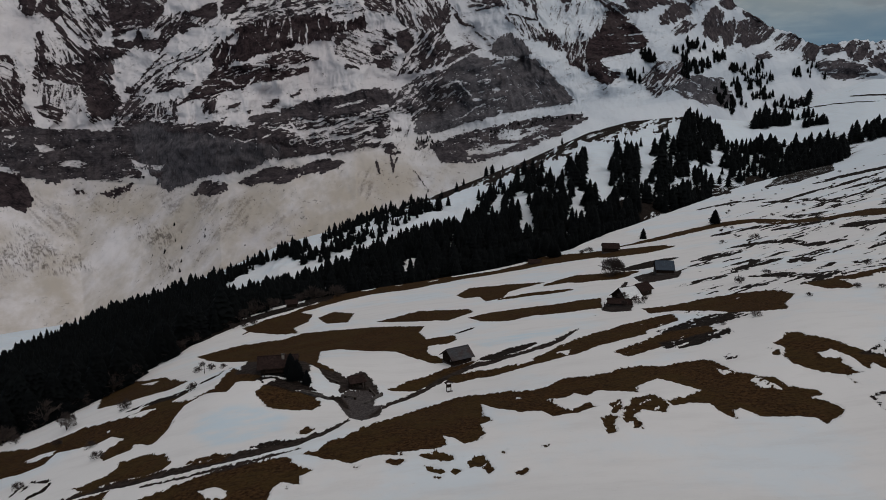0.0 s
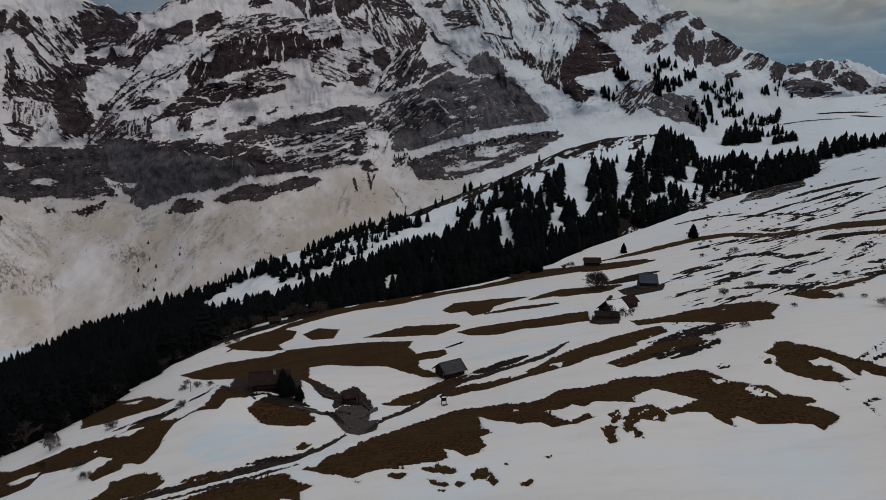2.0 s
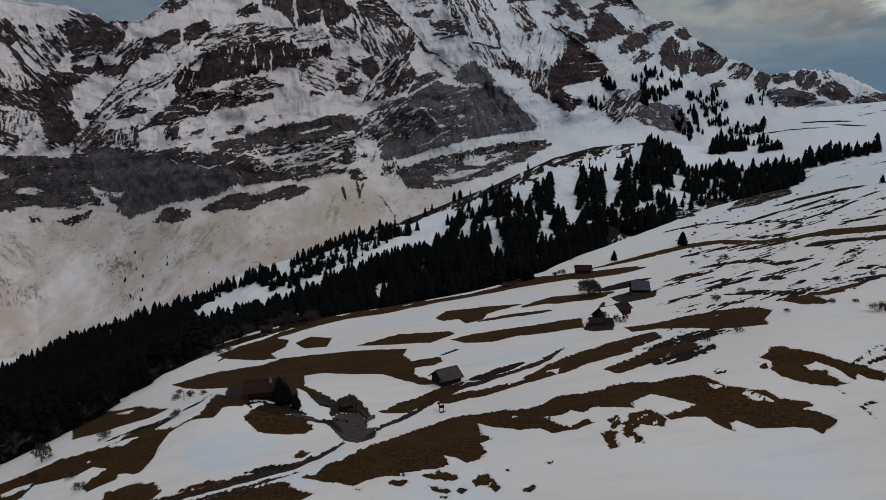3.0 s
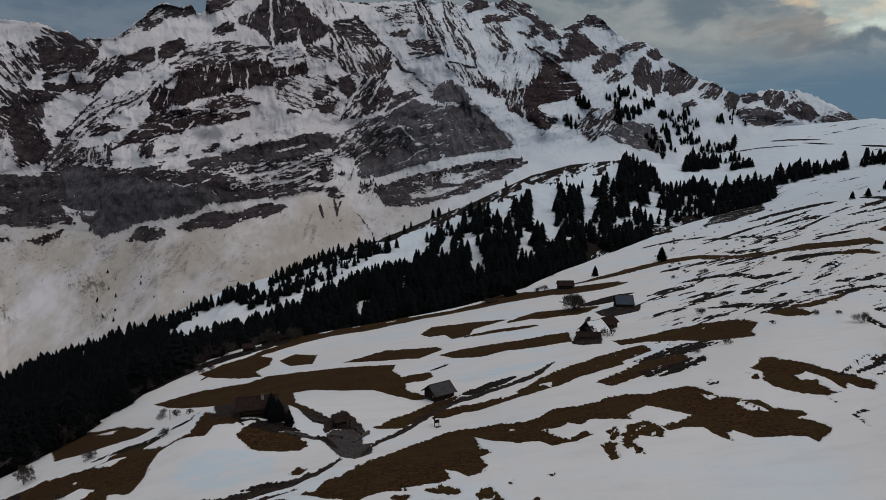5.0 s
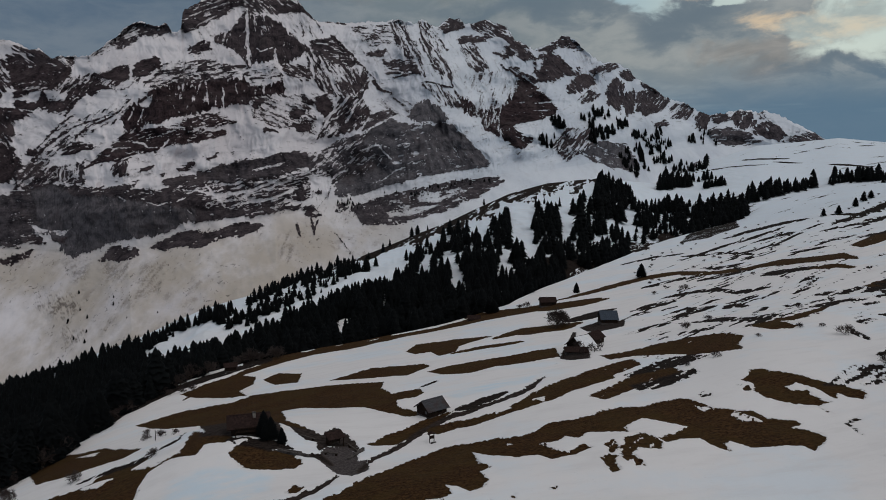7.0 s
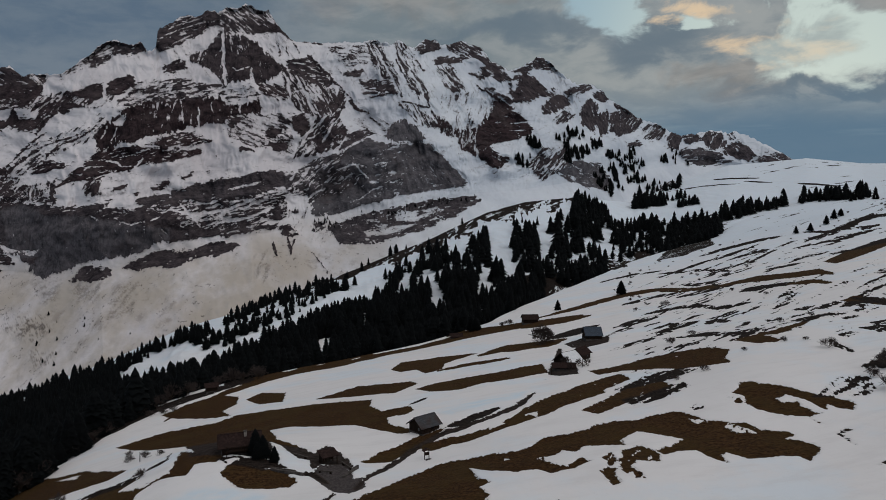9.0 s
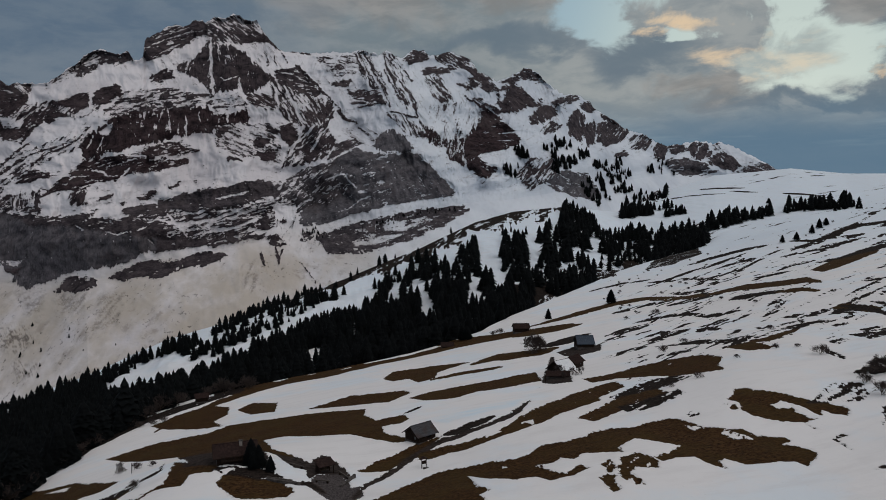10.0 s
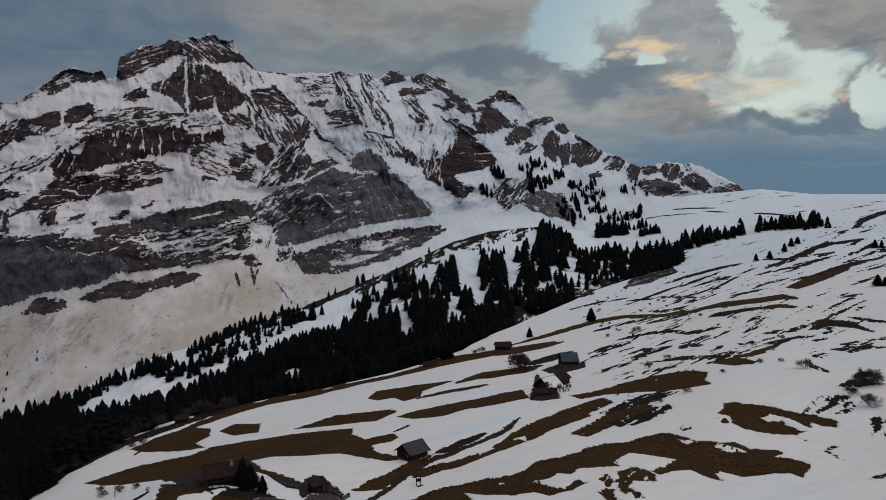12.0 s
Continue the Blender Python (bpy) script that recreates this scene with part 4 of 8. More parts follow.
FACE.append(("area", 0.8, 0.1, -5, [(-24.82, 8.05), (-20.64, 8.3), (-21.08, 6.71), (-22.38, 5.98), (-24.06, 5.51), (-24.77, 6.06)]))
FACE.append(("area", -1, 0.1, 60, [(-23.7, 7.62), (-23.13, 7.7), (-23.28, 6.76), (-23.66, 6.78)]))
FACE.append(("area", 0.7, 0.1, 45, [(-23.19, 5.03), (-22.79, 5.72), (-22.41, 5.06), (-22.84, 4.48), (-23.23, 4.55)]))
FACE.append(("area", 0.8, 0.1, 20, [(-21.95, 5), (-21.06, 5.31), (-21.11, 4.5), (-22.17, 4.18)]))
FACE.append(("area", 0.6, 0.1, -10, [(-25.79, 4.54), (-23.55, 4.3), (-23.65, 4.1), (-24.68, 3.5), (-25.17, 3.93)]))
FACE.append(("area", 0.35, 0.05, -60, [(-33.02, 3.68), (-31.13, 3.68), (-30.82, 2.82), (-30.39, 1.68), (-30.75, 0.21), (-30.1, -0.86), (-30.75, -1.52), (-33.54, -1.01)]))
FACE.append(("area", -0.5, 0.05, -30, [(-32.42, 3.33), (-30.96, 3.12), (-31.17, 2.05), (-32.24, 1.95)]))
FACE.append(("area", 0.4, 0.1, -20, [(-30.07, 0.13), (-28.98, 0.53), (-28.27, -0.27), (-28.57, -1.15), (-29.61, -0.54)]))
FACE.append(("area", 0.4, 0.1, -50, [(-24.3, 1.17), (-23.76, 1.7), (-23.13, 1.8), (-23.42, 1.13)]))
FACE.append(("area", -0.3, 0.1, 46, [(-24.43, -0.36), (-22.9, 1.8), (-21.19, 3.48), (-18.67, 4.78), (-17.38, 5.64), (-16.51, 4.84), (-17.9, 3.89), (-20.85, 2.58), (-22.57, 0.89), (-23.47, -0.57)]))
FACE.append(("area", 0.1, 0.2, 40, [(-24.15, -0.28), (-22.61, 0.31), (-20.98, 0.65), (-20.99, -0.58), (-22.71, -0.99), (-24.25, -1.53)]))
# the left ridge and the slabs under it
FACE.append(("area", 0.45, 0.2, -30, [(-24.37, 8.69), (-23.4, 8.6), (-22.94, 8.64), (-22.42, 8.24), (-22.24, 7.79), (-22.8, 7.44), (-24.43, 7.42)]))
FACE.append(("area", -0.05, 0.2, -40, [(-21.96, 8.12), (-21.41, 8.25), (-20.52, 7.97), (-20.89, 7.51), (-21.43, 7.74)]))
FACE.append(("area", 0.9, 0.1, -12, [(-24.44, 7.31), (-22.8, 7.4), (-21.54, 6.92), (-21.62, 6.68), (-22.51, 6.54), (-24.49, 6.36)]))
FACE.append(("area", 0.3, 0.1, 15, [(-24.49, 6.28), (-21.7, 6.4), (-21.86, 5.96), (-22.88, 5.78), (-24.55, 5.18)]))
FACE.append(("area", 0.9, 0.1, 30, [(-24.55, 5.06), (-23.12, 4.91), (-22.97, 4.53), (-24.59, 4.3)]))
FACE.append(("area", 0.3, 0.3, 24, [(-19.73, 8.34), (-18.16, 9.57), (-17.59, 10.02), (-17.28, 10.44), (-16.43, 11.02), (-15.68, 10.93), (-14.92, 10.8), (-14.37, 11.08), (-13.85, 10.4), (-14.75, 10.21), (-15.34, 10), (-16.09, 10.14), (-16.68, 9.62), (-17.27, 9.05), (-18.19, 9.06), (-19.12, 8.47)]))
FACE.append(("area", -0.4, 0.3, 24, [(-17.41, 9.95), (-16.45, 10.67), (-16.05, 10.39), (-16.87, 9.52)]))
FACE.append(("area", 0.15, 0.1, 50, [(-21.48, 6.73), (-18.99, 7.29), (-18.95, 6.65), (-20.06, 5.79), (-20.85, 5.31), (-21.47, 3.97), (-21.67, 4.12), (-21.19, 5.57), (-21.53, 5.71), (-22.03, 5.21), (-22.61, 4.43), (-23.02, 4.37), (-21.69, 5.93)]))
FACE.append(("area", 0.8, 0.1, 15, [(-19.07, 7.21), (-18.25, 7.54), (-17.13, 7.82), (-17.01, 7.22), (-17.76, 6.28), (-19.05, 6.05), (-19.78, 5.6), (-19.99, 5.79), (-19.59, 6.61), (-19.16, 6.8)]))
FACE.append(("area", 1, 0.1, 10, [(-17.07, 7.54), (-16.36, 8.27), (-14.98, 8.53), (-14.76, 8.05), (-15.84, 7.25), (-16.42, 6.93), (-16.94, 6.98)]))
FACE.append(("area", -0.1, 0.1, 48, [(-19.36, 6.95), (-17.55, 6.78), (-16.22, 7.27), (-16.83, 6.21), (-18.32, 6.05), (-19.04, 6.29)]))
FACE.append(("line", -1, 0.1, 0.1, [(-17.02, 7.74), (-17.06, 6.81), (-17.57, 6.25)]))
FACE.append(("area", 0.75, 0.1, 20, [(-22.9, 4.65), (-22.23, 5.27), (-21.61, 4.76), (-21.74, 4.24), (-22.28, 4.25), (-22.72, 4.35)]))
FACE.append(("line", 0.8, 0.1, 0.12, [(-21.52, 4.44), (-21.2, 5.37), (-20.82, 5.98)]))
FACE.append(("line", 0.8, 0.1, 0.12, [(-21.47, 4.13), (-20.69, 5.2), (-19.76, 6.05)]))
# streaked snow slope between the slabs and the brown wall
FACE.append(("area", -0.42, 0.1, 40, [(-24.83, -0.24), (-21.64, 3.37), (-18.39, 4.42), (-17.15, 5.78), (-17.59, 4.24), (-20.27, 2.72), (-21.71, 1.88), (-23.15, 0.27)]))
FACE.append(("line", 0.5, 0.1, 0.08, [(-23.24, 1.85), (-22.53, 2.66), (-21.99, 3.23), (-20.91, 4.19)]))
FACE.append(("line", 0.5, 0.1, 0.07, [(-22.38, 2.27), (-21.31, 3.1), (-20.23, 3.61), (-18.4, 4.25)]))
FACE.append(("line", 0.5, 0.1, 0.08, [(-23.62, 0.82), (-22.73, 1.94), (-21.67, 2.77)]))
FACE.append(("line", 0.5, 0.1, 0.1, [(-20.81, 2.59), (-20.07, 3.3), (-18.78, 3.91), (-17.83, 4.6)]))
FACE.append(("area", 0.6, 0.1, 12, [(-21.98, 1.28), (-21.36, 1.97), (-20.82, 2.31), (-19.87, 2.08), (-19.64, 1.76), (-20.51, 1.5), (-21.47, 1.08)]))
FACE.append(("area", 0.3, 0.1, 40, [(-23.25, -0.32), (-22.64, 0.35), (-22.12, 0.56), (-22.16, -0.29), (-22.84, -0.33)]))
FACE.append(("area", 0.7, 0.2, 0, [(-21.52, -0.62), (-20.49, -0.54), (-20.47, -0.91), (-21.46, -0.98)]))
FACE.append(("area", -0.15, 0.2, 80, [(-22.3, 0.35), (-20.36, 0.77), (-20.6, -0.46), (-22.17, -0.53)]))
FACE.append(("area", 0.05, 0.2, 35, [(-24.8, 0.35), (-23.13, 0.67), (-22.32, -0.05), (-22.87, -0.85), (-24.88, -1.3)]))
# the blocky summit
FACE.append(("area", 0.65, 0.25, 20, [(-13.44, 10.75), (-13.16, 12.1), (-12.38, 12.57), (-11.27, 13.19), (-10.46, 13.29), (-9.28, 13.83), (-8.83, 13.62), (-8.69, 12.9), (-10.51, 11.83), (-11.96, 10.99), (-12.98, 10.42)]))
FACE.append(("line", -0.6, 0.3, 0.05, [(-12.73, 11.7), (-11.51, 12.2), (-10.27, 12.7), (-9.02, 12.96)]))
FACE.append(("line", -0.5, 0.3, 0.04, [(-12.32, 12.22), (-11.09, 12.72), (-9.84, 13.22)]))
FACE.append(("line", -0.5, 0.3, 0.04, [(-12.36, 11), (-10.71, 11.86)]))
FACE.append(("area", 0.15, 0.3, -35, [(-8.83, 13.62), (-8.15, 14.12), (-7.09, 14.07), (-6.62, 14.43), (-5.81, 14.04), (-4.86, 14.09), (-4.32, 13.17), (-3.8, 12.66), (-4.77, 12.4), (-6.08, 12.11), (-6.93, 12.36), (-8.22, 12.03), (-8.8, 12.24)]))
FACE.append(("area", 0.9, 0.25, -40, [(-7.17, 13), (-6.05, 13.16), (-5.81, 12.59), (-6.5, 12.63)]))
FACE.append(("area", 0.8, 0.2, -15, [(-5.98, 12.66), (-5.19, 13.21), (-3.97, 12.86), (-3.33, 12), (-3.73, 12.24), (-4.77, 12.48), (-5.74, 12.18)]))
FACE.append(("line", 0.9, 0.2, 0.07, [(-3.89, 12.61), (-3.29, 11.96), (-2.61, 10.92)]))
FACE.append(("line", 0.9, 0.2, 0.06, [(-2.85, 11.9), (-1.69, 11.77), (-0.71, 11.73)]))
FACE.append(("area", 0.85, 0.2, -85, [(-8.31, 11.61), (-6.52, 11.71), (-5.84, 11.67), (-5.42, 10.93), (-4.65, 10.54), (-3.96, 9.92), (-4.2, 9.31), (-5.31, 8.61), (-5.93, 8.46), (-6.61, 8.78), (-7.9, 8.5), (-8.29, 8.27)]))
FACE.append(("area", 0.15, 0.25, -75, [(-8.3, 12.02), (-7.15, 12.18), (-6.31, 11.72), (-6.54, 11.17), (-7.42, 10.49), (-8.04, 10.87)]))
FACE.append(("area", 0.5, 0.25, 75, [(-9.68, 10.86), (-8.8, 12.15), (-8.37, 12.35), (-8.46, 8.22), (-8.95, 8.84), (-9.56, 9.44), (-10.37, 9.81), (-11.19, 10.01), (-10.68, 10.5)]))
FACE.append(("area", 0.4, 0.2, 15, [(-12.98, 9.32), (-11.38, 10.16), (-11.16, 9.47), (-12.04, 8.96), (-12.68, 9.01)]))
FACE.append(("line", -1, 0.2, 0.11, [(-8.45, 12.51), (-8.38, 10.85), (-8.47, 9.37), (-8.38, 8.1)]))
FACE.append(("line", -1, 0.2, 0.09, [(-6.33, 9.69), (-6.19, 8.4), (-5.87, 7.33), (-5.37, 6.69)]))
FACE.append(("line", -0.9, 0.2, 0.06, [(-7.95, 9.61), (-7.36, 9.47), (-6.58, 9.76)]))
FACE.append(("area", -0.9, 0.2, -50, [(-6.94, 12.19), (-5.83, 12), (-4.99, 10.78), (-4.31, 9.95), (-3.86, 10.57), (-2.97, 10.69), (-3.22, 11.46), (-3.69, 11.94), (-4.77, 12.35)]))
FACE.append(("line", 0.4, 0.2, 0.06, [(-4.36, 11.57), (-4.12, 10.73)]))
FACE.append(("line", 0.4, 0.2, 0.05, [(-3.7, 11.52), (-3.41, 10.68)]))
FACE.append(("line", 0.5, 0.2, 0.07, [(-5.25, 10.94), (-4.48, 10.12), (-4.32, 9.56)]))
# the buttress east of the summit
FACE.append(("area", 0.62, 0.25, -8, [(-3.6, 10.32), (-2.7, 10.58), (-1.67, 10.74), (-0.84, 9.68), (0.14, 8.74), (-0.41, 8.42), (-2.21, 8.68), (-3.44, 9.38)]))
FACE.append(("line", 0.9, 0.2, 0.1, [(-1.94, 10.82), (-0.61, 9.69), (0.5, 8.4), (1.13, 7.83)]))
FACE.append(("area", 0.12, 0.2, -62, [(-3.96, 9.79), (-2.65, 8.97), (-1.31, 8.57), (0.13, 8.25), (0.55, 6.38), (-1.37, 6.03), (-3.15, 6.66), (-3.76, 7.53)]))
FACE.append(("line", -1, 0.2, 0.1, [(-3.63, 8.94), (-3.4, 7.41)]))
FACE.append(("line", -1, 0.2, 0.1, [(-3, 9.18), (-2.23, 7.88), (-1.36, 6.34)]))
FACE.append(("line", -1, 0.2, 0.08, [(-1.99, 8.55), (-1.33, 7.91), (-0.66, 7.34)]))
FACE.append(("area", 0.5, 0.2, 60, [(0.5, 8.35), (1.08, 7.65), (0.83, 6.61), (0.27, 5.83), (-0.33, 5.82)]))
FACE.append(("line", 0.9, 0.15, 0.11, [(1.04, 7.96), (1.84, 6.85), (2.76, 6.32), (3.77, 5.74)]))
FACE.append(("line", 0.9, 0.15, 0.06, [(2.31, 7.09), (3.45, 6.06), (4.6, 5.43)]))
FACE.append(("line", -0.8, 0.15, 0.07, [(1.31, 7.83), (2.31, 7.04), (3.31, 6.19)]))
FACE.append(("area", -0.75, 0.2, -30, [(1.37, 5.71), (3.22, 6.42), (4.6, 5.29), (4.13, 4.6), (1.81, 4.94)]))
# the brown wall below the summit
FACE.append(("area", -0.02, 0, 12, [(-16.53, 6.14), (-14.6, 8.18), (-12.45, 8.65), (-10.63, 8.45), (-8.51, 8.18), (-8.45, 7.45), (-9.97, 7.04), (-10.9, 6.4), (-12.53, 6.54), (-14.13, 6.26), (-15.4, 5.7)]))
FACE.append(("area", 0.45, 0, 80, [(-16.08, 6), (-14.11, 6.76), (-11.29, 6.98), (-8.79, 7.35), (-8.47, 6.75), (-11.33, 6.04), (-15.32, 5.66)]))
FACE.append(("area", 0.9, 0, 82, [(-17.35, 4.62), (-16.28, 5.74), (-14.91, 6.22), (-12.54, 6.33), (-10.48, 6.59), (-9.21, 7.16), (-8.38, 6.76), (-6.66, 6.99), (-5.96, 7.46), (-5.54, 6.68), (-5.82, 6.19), (-7.55, 6), (-8.59, 5.49), (-10.12, 5.14), (-11.37, 4.92), (-12.61, 4.45), (-14.21, 4.19), (-15.01, 3.74), (-15.98, 3.63), (-16.77, 3.19), (-17.67, 3.04), (-17.68, 3.87)]))
FACE.append(("area", -1, 0, 45, [(-16.57, 5.11), (-15.47, 5.86), (-15.89, 4.97), (-16.35, 4.91)]))
FACE.append(("line", -0.9, 0, 0.06, [(-16.88, 4.89), (-17.3, 3.92)]))
FACE.append(("line", -0.8, 0, 0.05, [(-16.2, 4.79), (-16.71, 3.52)]))
FACE.append(("line", -1, 0, 0.06, [(-11.74, 6.96), (-11.62, 5.82), (-11.56, 5.26)]))
FACE.append(("line", -1, 0, 0.07, [(-10.48, 6.59), (-10.43, 5.86), (-10.37, 5.04)]))
FACE.append(("line", -1, 0, 0.07, [(-7.42, 7.49), (-7.31, 6.8), (-7.38, 6.1)]))
FACE.append(("line", -0.8, 0, 0.04, [(-9.43, 6.98), (-9.37, 6.11)]))
FACE.append(("area", -0.3, 0.1, 5, [(-8.42, 8.31), (-6.62, 8.47), (-5.86, 7.63), (-7.52, 7.22), (-8.37, 7.02)]))
FACE.append(("area", 0.15, 0.1, -20, [(-5.97, 8.33), (-4, 8.49), (-3.49, 7.62), (-4.03, 7.34), (-5.34, 7.56)]))
# the second step of the wall
FACE.append(("area", 0.05, 0, 12, [(-14.63, 3.54), (-12.61, 4.28), (-10.76, 4.68), (-9.49, 3.93), (-11, 3.55), (-12.66, 3.08)]))
FACE.append(("area", 0.55, 0, 14, [(-17.8, 2.79), (-16.57, 3.24), (-15.02, 3.53), (-13.38, 3.19), (-12.66, 3.08), (-10.35, 3.3), (-10.32, 2.77), (-11.86, 2.53), (-13.49, 2.2), (-14.69, 2.01), (-15.25, 1.57), (-16.07, 1.56), (-17.04, 1.13), (-17.89, 0.66), (-18.55, 0.78), (-20.02, 0.48), (-20.53, 0.11), (-19.63, 1.14), (-18.5, 1.98)]))
FACE.append(("line", -1, 0, 0.07, [(-16.99, 2.3), (-16.43, 2.23), (-16.06, 1.86)]))
FACE.append(("line", -1, 0, 0.08, [(-14.51, 2.52), (-15.09, 1.83), (-15.42, 1.4)]))
FACE.append(("line", -1, 0, 0.05, [(-16.66, 2.98), (-15.99, 3.55)]))
FACE.append(("area", 0.1, 0.1, 60, [(-18.91, 0.86), (-17.51, 0.87), (-17.7, -0.26), (-18.6, -0.26)]))
FACE.append(("area", 0.8, 0.1, 12, [(-16.93, 0.12), (-15.68, 0.59), (-15.85, 0.25), (-16.71, -0.01)]))
FACE.append(("area", 0.8, 0.1, 12, [(-14.05, 0.25), (-12.73, 0.95), (-12.71, 0.47), (-13.57, 0.08)]))
FACE.append(("area", 0.8, 0.1, 12, [(-11.99, 1.13), (-11.03, 1.49), (-11.17, 1.14), (-11.71, 0.96)]))
FACE.append(("area", 0.8, 0.1, 12, [(-12.41, 4.29), (-11.79, 4.39), (-11.89, 4.13)]))
FACE.append(("area", 0.8, 0.1, 12, [(-10.07, 1.59), (-9.73, 1.72), (-9.82, 1.5)]))
FACE.append(("area", 0.8, 0.1, 12, [(-9.27, 2.83), (-8.77, 2.49), (-9.19, 2.57)]))
FACE.append(("area", 0.8, 0.1, 12, [(-15.32, -0.14), (-14.77, 0.08), (-15.18, -0.4)]))
# rocks in the snow basin under the summit gully
FACE.append(("area", -0.33, 0.15, -25, [(-8.32, 5.93), (-3.16, 6.3), (-3.41, 3.24), (-5.45, 3.48), (-8.39, 3.96)]))
FACE.append(("area", 0.7, 0.15, -15, [(-8.27, 4.93), (-8.07, 5.81), (-7.21, 5.84), (-7.84, 5.03)]))
FACE.append(("area", 0.7, 0.15, -15, [(-7.45, 3.71), (-6.76, 3.54), (-6.25, 3.29), (-7.47, 3.18)]))
FACE.append(("area", 0.7, 0.15, -15, [(-4.15, 6.01), (-3.53, 5.67), (-3.83, 4.68), (-4.34, 5.29)]))
FACE.append(("area", 0.7, 0.15, -15, [(-5.42, 4.82), (-3.81, 5.21), (-4.36, 4.49), (-5.26, 4.2)]))
FACE.append(("area", 0.7, 0.15, -15, [(-5.27, 3.75), (-4.1, 4.22), (-3.52, 4.23), (-3.77, 3.5), (-4.4, 3.13), (-4.84, 3.31)]))
FACE.append(("area", 0.7, 0.15, -15, [(-9.26, 5.9), (-8.5, 5.88), (-8.6, 5.36), (-9.19, 5.34)]))
FACE.append(("area", 1, 0.15, 20, [(-3.26, 6.03), (-2.04, 6.15), (-1.89, 4.71), (-2.67, 4.38), (-3.28, 5.14)]))
FACE.append(("area", 0.35, 0.2, 48, [(-2.31, 4.07), (-1.28, 6.08), (0.55, 6.11), (1.17, 4.75), (0.41, 3.56), (-0.97, 3.08), (-1.96, 3.53)]))
FACE.append(("area", -0.15, 0.2, 55, [(-3.25, 2.69), (-2.77, 4.06), (-1.41, 4.08), (-1.43, 2.94)]))
FACE.append(("line", -1, 0.2, 0.09, [(-2.76, 4.24), (-1.61, 5.08), (-0.55, 6.18)]))
FACE.append(("line", -0.9, 0.2, 0.08, [(0.32, 3.55), (1.35, 4.94), (2.28, 5.41)]))
FACE.append(("line", -0.8, 0.2, 0.06, [(-0.86, 4.09), (0.08, 5.69)]))
FACE.append(("area", 0.5, 0.4, 25, [(1.07, 4.66), (2.74, 5.18), (3.29, 4.82), (1.89, 4.12), (0.5, 3.37)]))
# the long cliff above the scree
FACE.append(("area", 0.6, 0.3, 10, [(-25.21, -1.37), (-22.7, -0.93), (-21.5, -0.94), (-20.45, -1.12), (-18.64, -1.18), (-16.89, -0.65), (-16.97, -0.9), (-17.67, -1.32), (-15.21, -1.34), (-14.33, -1.09), (-12.83, -1.94), (-11.21, -2.71), (-8.85, -2.93), (-7.72, -2.77), (-7.77, -3.17), (-9.55, -3.59), (-12.9, -3.96), (-14.87, -2.64), (-25.24, -2.07)]))
FACE.append(("area", 1.1, 0.78, 85, [(-25.22, -1.76), (-21.88, -1.67), (-18.66, -1.89), (-14.67, -2.65), (-12.87, -2.86), (-12.9, -3.87), (-13.3, -3.72), (-14.94, -4.63), (-17.29, -5.1), (-18.81, -5.28), (-20.3, -5.86), (-21.56, -6.28), (-22.08, -6.08), (-22.4, -5.54), (-22, -4.46), (-23.04, -4.49), (-25.33, -3.94)]))
FACE.append(("line", -1, 0.3, 0.05, [(-16.34, -2.27), (-15.57, -2.54), (-14.85, -2.3)]))
FACE.append(("line", -1, 0.3, 0.05, [(-13.48, -2.89), (-13.04, -3.29)]))
FACE.append(("line", -1, 0.3, 0.04, [(-14.13, -2.22), (-13.56, -1.97)]))
FACE.append(("line", -0.9, 0.3, 0.06, [(-18.29, -1.81), (-17.86, -2.16)]))
FACE.append(("area", 0.95, 0.3, 10, [(-16.28, -5.87), (-15.56, -5.3), (-14.47, -4.78), (-13.25, -4.43), (-12.44, -4.72), (-11.02, -4.5), (-9.31, -4), (-7.8, -4.04), (-7.55, -4.5), (-8.74, -4.96), (-10.87, -5.21), (-11.72, -5.5), (-12.98, -6.02), (-14.18, -5.79), (-15.39, -6.08)]))
FACE.append(("area", 0.8, 0.3, 15, [(-19.82, -6.56), (-18.81, -5.45), (-17.85, -5.71), (-17.1, -6), (-17.16, -6.46), (-18.5, -6.81)]))
FACE.append(("area", 0.3, 0.2, 10, [(-25.03, -4.43), (-23.65, -4.5), (-23.21, -5.17), (-25.07, -5.13)]))
FACE.append(("area", 0.75, 0.45, 5, [(-33.24, -1.21), (-30.2, -1.21), (-26.99, -1.5), (-24.65, -1.61), (-24.08, -1.28), (-22.62, -0.87), (-23.59, -4), (-24.97, -5.36), (-26.58, -5.2), (-28.43, -4.95), (-29.2, -5.36), (-30.58, -4.89), (-31.32, -4.61), (-33.48, -3.4)]))
FACE.append(("area", 1.1, 0.78, 85, [(-23.85, -1.36), (-22.62, -0.87), (-21.15, -1.77), (-21.39, -5.02), (-22.24, -5.42), (-23.36, -4.09), (-23.66, -2.89)]))
FACE.append(("area", -0.6, 0.2, 5, [(-30.32, -2.4), (-29.63, -2.5), (-28.96, -2.92), (-29.97, -3.09)]))
FACE.append(("area", -0.6, 0.2, 5, [(-29.11, -3.77), (-27.57, -3.7), (-26.41, -4.24), (-28.72, -4.16)]))
FACE.append(("area", -0.6, 0.2, 5, [(-27.87, -2.22), (-27.34, -2.06), (-27.52, -2.39)]))
FACE.append(("area", -0.6, 0.2, 5, [(-24.2, -3.72), (-22.88, -4.19), (-21.74, -4.22), (-21.97, -4.56), (-23.77, -4.33)]))
